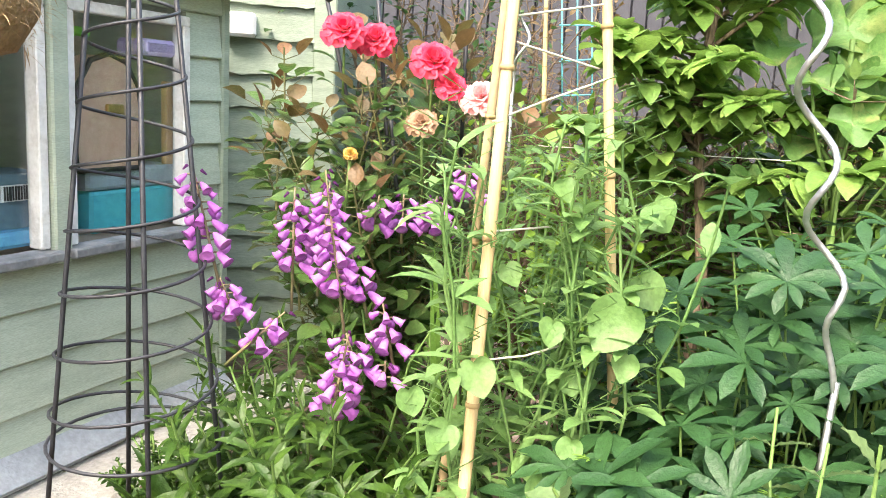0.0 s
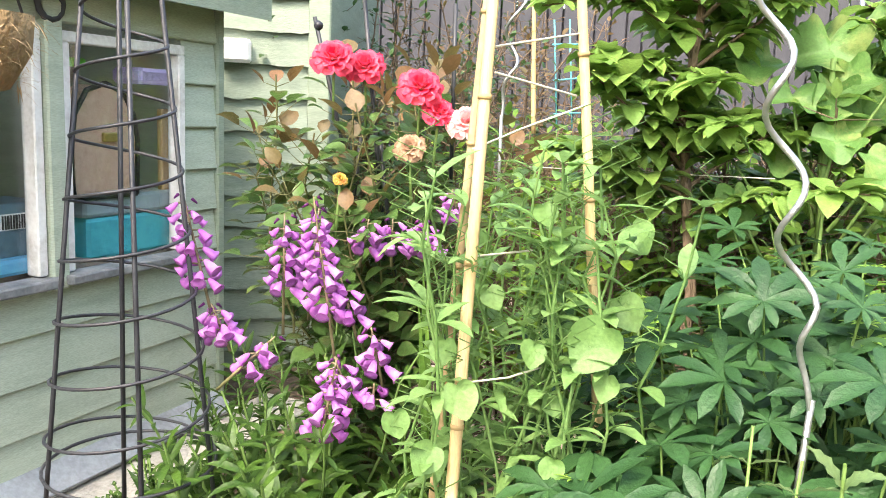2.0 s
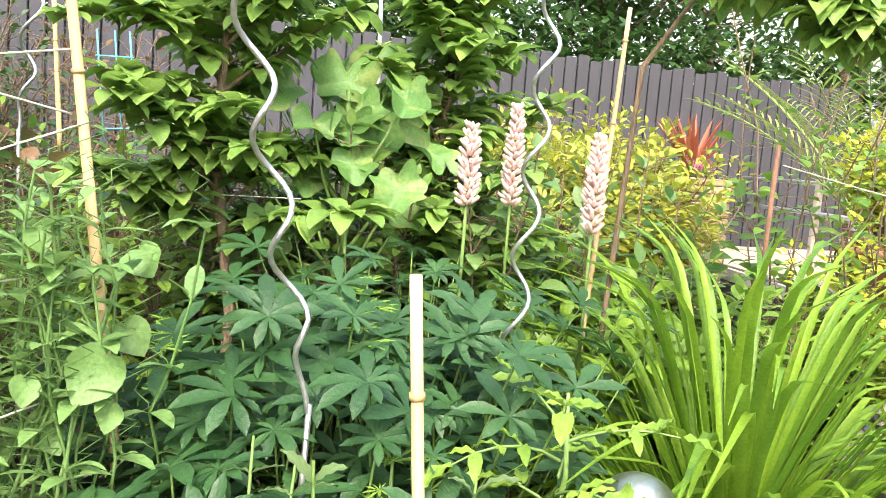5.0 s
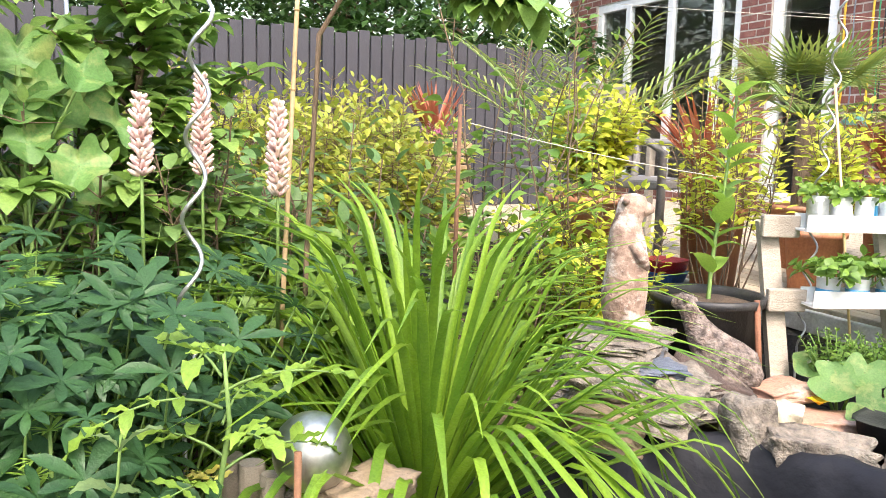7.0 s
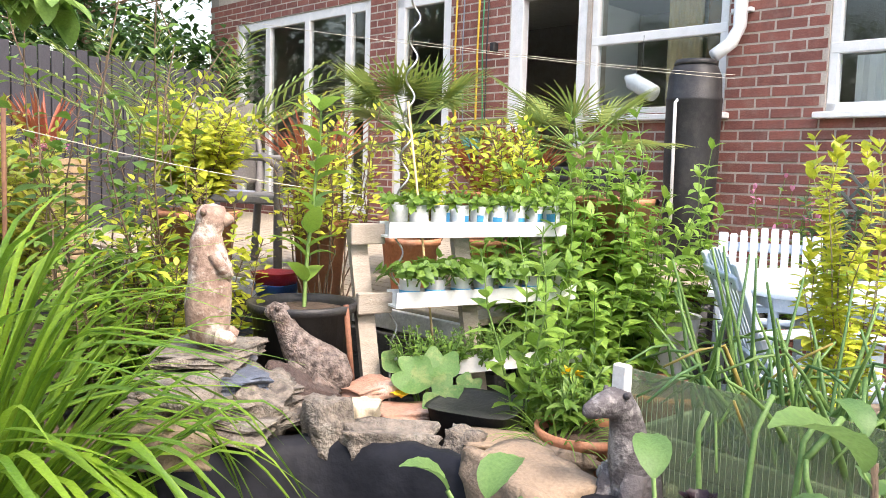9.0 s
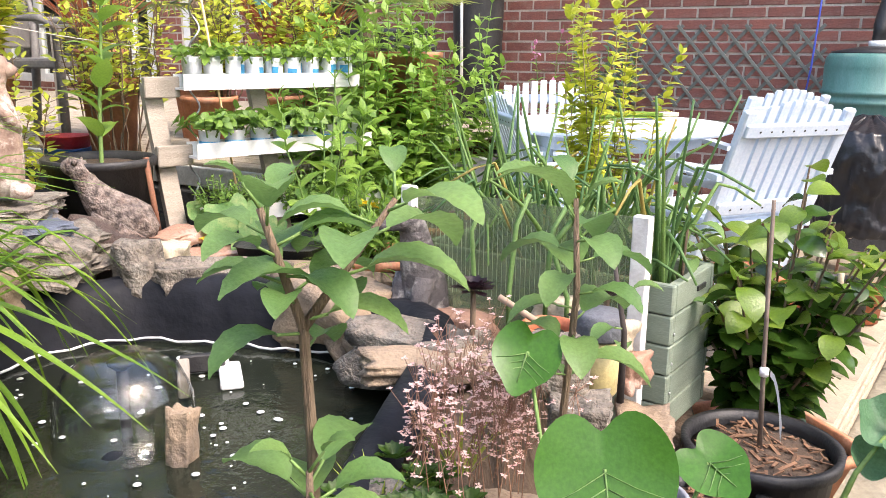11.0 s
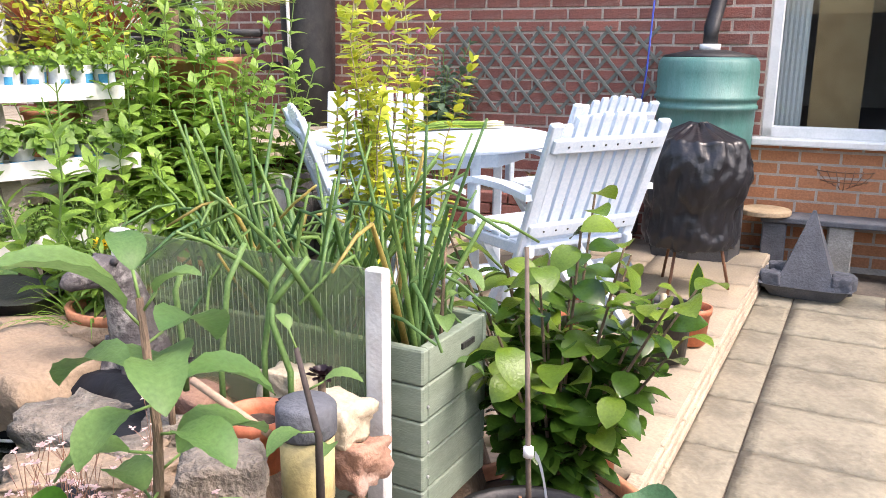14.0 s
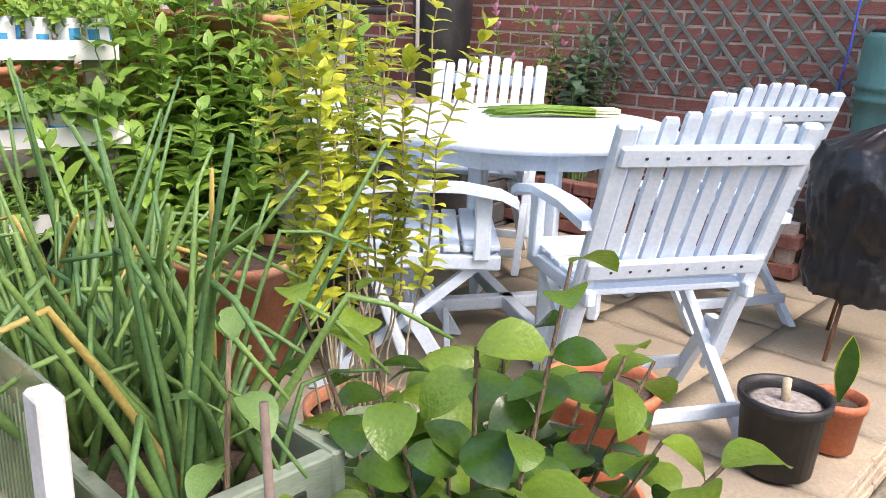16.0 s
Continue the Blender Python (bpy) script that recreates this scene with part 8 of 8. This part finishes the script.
p1 = pot("plant_pot", (2.31, -1.01, 0.06), 0.175, 0.3, BLACK_PLASTIC, "black plastic pot mulched with bark", "black pots", taper=0.82)
bark(p1, 0.15, 0.275)
p2 = pot("plant_pot", (2.04, -0.87, 0.03), 0.155, 0.28, BLACK_PLASTIC, "black plastic pot mulched with bark", "black pots", taper=0.82)
bark(p2, 0.13, 0.255)
p3 = pot("plant_pot", (2.02, -1.13, 0.01), 0.13, 0.25, BLACK_PLASTIC, "black plastic pot of bare soil", "black pots", taper=0.82)
p4 = pot("striped_pot", (1.99, -0.72, 0.08), 0.09, 0.28, mat("grey ribbed pot", (0.3, 0.31, 0.35), (0.24, 0.25, 0.28), 0.5), "grey ribbed plant pot", taper=0.8)
for k in range(6):
    part("rib", Mesh().lathe([(0.082 - 0.0025 * k, 0.22 - 0.03 * k), (0.0865 - 0.0025 * k, 0.226 - 0.03 * k), (0.082 - 0.0025 * k, 0.232 - 0.03 * k)], n=28), mat("white stripe", (0.6, 0.6, 0.62), (0.5, 0.5, 0.52), 0.5), p4)
# stake with a white tie
s0, s1 = Vector((2.31, -1.01, 0.3)), Vector((2.33, -0.985, 0.95))
single("young_sapling", Mesh().tube([s0, s0.lerp(s1, 0.4) + Vector((0.01, 0.0, 0)), s1], 0.0065, 0.0045, n=8), mat("grey brown bark", (0.17, 0.13, 0.105), (0.12, 0.09, 0.07), 0.85), "bare grey brown sapling stem in a pot", "sapling", smooth=True)
tg = Mesh()
tc = s0.lerp(s1, 0.36)
tg.quadstrip([[tc + Vector((-0.012 - 0.02 * u, -0.012 - 0.02 * u, 0.012 - 0.05 * u * u)), tc + Vector((-0.012 - 0.02 * u, -0.012 - 0.02 * u, -0.004 - 0.06 * u * u))] for u in (0, 0.4, 0.8, 1.2, 1.6)], closed=False)
tg.tube([tc + Vector((0, 0, -0.008)), tc + Vector((0, 0, 0.012))], 0.011, n=8)
single("plant_tie", tg, WHITE, "white plastic tie on the sapling", "tag", smooth=True)
single("bird_ornament", rock((0, 0, 0), (0.055, 0.035, 0.035), seed=3, rough=0.1), mat("pink china", (0.7, 0.48, 0.55), (0.62, 0.4, 0.47), 0.4), "small pink china bird on the pot rim", "ornament", pose(2.03, -1.035, 0.32), smooth=True)

LEAF_A = [Mesh().leaf((0, 0, 0), (0, 1, 0.1), (0, 0, 1), 0.112 + 0.012 * k, 0.068 + 0.006 * k, 12, 1.0, 0.4, 0.45, 0.03).data("leaf", L_SAP, True) for k in range(3)]


def sapling(base, pts, n, label, r=0.009, sc=1.0, start=0.35, mm=BROWNWOOD):
    """A young tree with single large leaves."""
    t = thing("sapling", base, label, "sapling", "fruit saplings")
    pts = [Vector(p) for p in pts]
    part("trunk", Mesh().tube(pts, r, r * 0.5, n=9), mm, t)
    for i in range(n):
        u = start + (1 - start) * i / (n - 1)
        w = min(u * (len(pts) - 1), len(pts) - 1.001)
        c = pts[int(w)].lerp(pts[int(w) + 1], w - int(w))
        a = 2.4 * i
        d = Vector((math.cos(a), math.sin(a), rnd(0.1, 0.6) + (1.2 if u > 0.92 else 0)))
        e = c + d.normalized() * 0.03
        part("petiole", Mesh().tube([c, e], 0.0018, n=5), STEM, t)
        o = new("leaf", LEAF_A[i % 3])
        o.parent = t
        o.matrix_basis = Matrix.Translation(e) @ d.to_track_quat("Y", "Z").to_matrix().to_4x4() @ Matrix.Diagonal((rnd(0.75, 1.1) * sc * (0.6 if u > 0.93 else 1),) * 3 + (1,))


g1 = Vector((1.119, -0.314, 0.872))
t1 = Vector((1.096, -0.276, 1.196)) - g1 - Vector((0, 0, 0.07))
t2 = Vector((1.162, -0.395, 1.199)) - g1 - Vector((0, 0, 0.07))
j = Vector((1.116, -0.309, 0.999)) - g1
sapling(g1, [(0.0, 0, -0.16), (0, 0, 0), j, j.lerp(t1, 0.5), t1], 15, "young apple sapling with large soft leaves by the pond", 0.0075, 0.66, 0.45)
sapling(g1, [j, j.lerp(t2, 0.5), t2], 9, "side shoot of the young apple sapling", 0.006, 0.8, 0.2)
g0 = Vector((1.069, -0.328, 0.776))
sapling(g0, [(0, 0, -0.26), (0, 0, 0.02), Vector((1.051, -0.336, 0.876)) - g0], 16, "low leafy shoots at the foot of the sapling", 0.007, 0.72, 0.2)
g2 = Vector((1.606, -0.557, 0.712))
sapling(g2, [(0, 0, -0.3), (0, 0, 0), Vector((1.607, -0.569, 0.911)) - g2, Vector((1.606, -0.561, 1.12)) - g2 - Vector((0, 0, 0.06))], 17, "young fruit sapling with upright leaves", 0.008, 0.95, 0.4)
g3 = Vector((1.979, -0.658, 0.723))
sapling(g3, [(0, 0, -0.15), (0, 0, 0), Vector((1.967, -0.63, 0.873)) - g3], 4, "pruned dark sapling stem with few leaves", 0.008, 0.55, 0.3, mat("dark bark", (0.07, 0.055, 0.05), (0.05, 0.04, 0.035), 0.85))
g4 = Vector((2.513, -0.813, 0.698))
sapling(g4, [(0, 0, -0.69), (0, 0, 0), Vector((2.519, -0.822, 0.914)) - g4], 10, "young sapling stem beside the planter", 0.006, 0.6, 0.3)
# one very large heart leaf and its shoots
bl = thing("large_leaf_plant", ((1.363, -0.626, 0.594)[0], (1.363, -0.626, 0.594)[1], 0.5), "plant with very large heart shaped leaves", "plant")
inv = Vector(bl.location)
for q, d, upv, r in (((1.37, -0.623, 0.742), (0.05, -0.1, -1), (-0.85, -0.05, 0.45), 0.098), ((1.524, -0.503, 0.839), (0, 0.2, -1), (-0.8, 0, 0.5), 0.055), ((1.403, -0.758, 0.749), (-0.2, -0.5, -0.6), (-0.6, 0, 0.8), 0.05), ((1.347, -0.873, 0.644), (-0.2, -0.6, 0.1), (-0.5, 0, 0.8), 0.05), ((1.319, -0.508, 0.623), (-0.2, 0.6, -0.2), (-0.5, 0, 0.8), 0.04)):
    lf = Mesh().disc_leaf(Vector(q) - inv, d, upv, r, 1, 0.1, 0.16, 44, 0.06, 0.3)
    part("leaf", lf, leaf_mat("broad green leaf", (0.045, 0.15, 0.015), (0.07, 0.2, 0.022), 0.3, bump=0.05), bl)
    part("petiole", Mesh().tube([(0, 0, -0.1), ((q[0] - inv.x) * 0.6, (q[1] - inv.y) * 0.6, (q[2] - inv.z) * 0.5 - 0.05), Vector(q) - inv], 0.003, n=6), STEM, bl)
    rib = Mesh()
    d0 = Vector(d)
    u0 = Vector(upv).normalized()
    d0 = (d0 - u0 * d0.dot(u0)).normalized()
    rib.tube([Vector(q) - inv + u0 * 0.002, Vector(q) - inv + d0 * r * 0.5 + u0 * (0.03 * r + 0.002), Vector(q) - inv + d0 * r * 0.9 + u0 * (0.1 * r + 0.002)], 0.0016, 0.0006, n=5)
    s0_ = d0.cross(u0)
    c0 = Vector(q) - inv
    for sg in (-1, 1):
        for f in (0.05, 0.25, 0.45):
            rib.tube([c0 + d0 * r * f + u0 * 0.003, c0 + d0 * r * (f + 0.22) + s0_ * sg * r * 0.4 + u0 * (0.05 * r + 0.002), c0 + d0 * r * (f + 0.36) + s0_ * sg * r * (0.78 - 0.5 * f) + u0 * (0.14 * r + 0.002)], 0.0009, 0.0004, n=4)
    part("midrib", rib, L_PEA, bl)
fg = thing("fig_plant", (2.02, -1.13, 0.22), "young fig with blue green folded leaves in a pot", "plant")
inv = Vector(fg.location)
for q, d, r in (((2.06, -1.25, 0.49), (0.1, -0.8, -0.6), 0.085), ((2.1, -1.2, 0.52), (0.1, 0.5, 0.3), 0.065), ((2.03, -1.28, 0.44), (0, -0.5, -0.9), 0.065), ((2.08, -1.18, 0.45), (0, 0.2, -1), 0.052)):
    part("leaf", Mesh().disc_leaf(Vector(q) - inv, d, (-0.7, -0.1, 0.7), r, 5, 0.13, 0.45, 30, 0.2), leaf_mat("fig leaf", (0.13, 0.27, 0.13), (0.09, 0.2, 0.1)), fg)
part("trunk", Mesh().tube([(0, 0, -0.02), (0.01, 0.01, 0.15), Vector((2.03, -1.14, 0.44)) - inv, Vector((2.07, -1.2, 0.51)) - inv], 0.009, 0.004, n=8), STEM, fg)

# saxifrage: green rosettes and a haze of tiny pink flowers
sx = thing("saxifrage", (1.504, -0.429, 0.545), "saxifrage rosettes under a haze of tiny pink flowers", "plant")
lf, st, fl = Mesh(), Mesh(), Mesh()
rx, ry = -0.03, 0.09
for i in range(40):
    x, y = random.gauss(rx, 0.065), random.gauss(ry, 0.075)
    for k in range(16):
        a = 2.4 * k
        u = k / 16
        lf.leaf((x, y, 0.02 + 0.02 * math.sin(i)), (math.cos(a), math.sin(a), 0.9 - 0.7 * u), (0, 0, 1), 0.03 + 0.012 * u, 0.018, 4, -0.2, 0.5, 0.68)
for i in range(48):
    b = Vector((random.gauss(0.15, 0.09), random.gauss(0.0, 0.08), 0))
    pts = arc(b, (rnd(-0.2, 0.3), rnd(-0.2, 0.2), 1), rnd(0.14, 0.26), 0.1, 4)
    st.tube(pts, 0.0012, 0.0006, n=4, cap=False)
    for k in range(14):
        c = pts[random.choice((2, 3, 4))] + Vector((rnd(-0.03, 0.03), rnd(-0.03, 0.03), rnd(-0.03, 0.03)))
        st.tube([pts[3], c], 0.0006, n=3, cap=False)
        for j in range(5):
            fl.leaf(c, (math.cos(j * 1.26), math.sin(j * 1.26), rnd(-0.3, 0.6)), (0, 0, 1), 0.0072, 0.005, 2, 0.0)
part("leaves", lf, L_PEN, sx)
part("stems", st, mat("red stalk", (0.33, 0.17, 0.12), (0.27, 0.15, 0.09), 0.6), sx)
part("flowers", fl, PINKFLOWER, sx)
for p in ((1.549, -0.258, 0.605), (1.746, -0.363, 0.609)):
    blades("sweet_flag", (p[0], p[1], 0.5), "yellow green grassy tuft at the water edge", "grass", 26, 0.15, 0.008, leaf_mat("lime grass", (0.45, 0.5, 0.07), (0.33, 0.42, 0.06)), 0.6, 0.4, 5, 0.02)

# black rosettes and small pots by the panel
def aeonium(p, r, h):
    t = thing("aeonium", p, "near black succulent rosette on a stem", "succulent", "black rosettes")
    part("stalk", Mesh().tube([(0, 0, -h), (0, 0, 0)], 0.007, n=7), BROWNWOOD, t)
    m = Mesh()
    for k in range(34):
        a, u = 2.4 * k, k / 34
        m.leaf((0, 0, 0), (math.cos(a), math.sin(a), 1.1 - 1.3 * u), (0, 0, 1), r * (0.5 + 0.5 * u), r * 0.4, 4, -0.2, 0.3, 0.68)
    part("leaves", m, L_BLACK, t)


aeonium((2.28, -0.299, 0.706), 0.065, 0.2)
aeonium((2.179, -0.621, 0.742), 0.035, 0.12)
aeonium((2.204, -0.547, 0.675), 0.022, 0.08)
pot("terracotta_pot", Vector((2.202, -0.493, 0.646)) - Vector((0, 0, 0.1)), 0.062, 0.11, TERRA_P, "small terracotta pot with a stick", taper=0.75)
single("stick", Mesh().tube([(2.208, -0.373, 0.712), (2.143, -0.532, 0.642)], 0.008, n=8), mat("peeled stick", (0.45, 0.32, 0.22), (0.36, 0.25, 0.17), 0.8), "peeled brown stick lying on the pot", "stick", smooth=True)
sl = thing("solar_lamp", Vector((2.1, -0.61, 0.7)), "black capped jar lamp with a yellow base", "lamp")
part("cap", Mesh().lathe([(0.05, -0.03), (0.052, -0.025), (0.052, 0.02), (0.045, 0.028), (0.002, 0.03)], n=28), SLATEGREY, sl)
part("jar", Mesh().lathe([(0.04, -0.16), (0.046, -0.15), (0.047, -0.03), (0.04, -0.03)], n=28), mat("cloudy yellow jar", (0.5, 0.42, 0.2), (0.42, 0.35, 0.16), 0.3), sl)
# yucca and sansevieria pots on the terrace edge
yp = (3.95, -1.6, FLOOR)
pot("plant_pot", yp, 0.115, 0.22, BLACK_PLASTIC, "black plastic pot of gritty soil", "black pots", taper=0.85, soil_m=mat("gritty soil", (0.2, 0.17, 0.15), (0.35, 0.32, 0.3), 0.95, fine=200, scale=60))
single("cut_stem", Mesh().tube([(0, 0, 0), (0.005, 0, 0.07)], 0.012, n=8), mat("pale cut stem", (0.5, 0.42, 0.28), (0.4, 0.33, 0.22), 0.8), "pale cut plant stem in the pot", "stem", pose(yp[0], yp[1], FLOOR + 0.19), smooth=True)
p5 = Vector((4.13, -1.76, FLOOR))
pot("terracotta_pot", p5, 0.075, 0.16, TERRA_P, "small terracotta pot with a sansevieria", taper=0.8)
sv = thing("sansevieria", p5 + Vector((0, 0, 0.14)), "single upright sansevieria leaf with yellow edges", "plant")
part("leaf", Mesh().leaf((0, 0, 0), (0.05, -0.05, 1), (-1, -0.3, 0), 0.2, 0.06, 8, 0.05, 0.3, 0.55), L_DARK, sv)
part("leaf_edge", Mesh().leaf((0.004, 0.001, 0), (0.05, -0.05, 1), (-1, -0.3, 0), 0.203, 0.069, 8, 0.05, 0.3, 0.55), L_YELLOW, sv)
pot("terracotta_pot", Vector((3.522, -1.16, 0.299)) - Vector((0, 0, 0.05)), 0.13, 0.24, TERRA_P, "orange lobed strawberry pot", taper=0.8)
pot("terracotta_pot", (3.03, -1.2, 0.13), 0.1, 0.36, TERRA_P, "orange stacked strawberry pot by the planter", taper=0.9)
pot("plant_pot", Vector((3.054, -0.835, 0.415)) - Vector((0, 0, 0.12)), 0.075, 0.13, mat("taupe pot", (0.2, 0.16, 0.14), (0.16, 0.13, 0.11), 0.6), "taupe plastic pot of dark soil", taper=0.85)
stemmed("lungwort", Vector((3.117, -0.777, 0.483)) - Vector((0, 0, 0.1)), "silver spotted broad leaved plant", "plant", 8, 0.16, 0.8, L_SILVER, (0.1, 0.06), 3, 0.5, 2, 0.5)
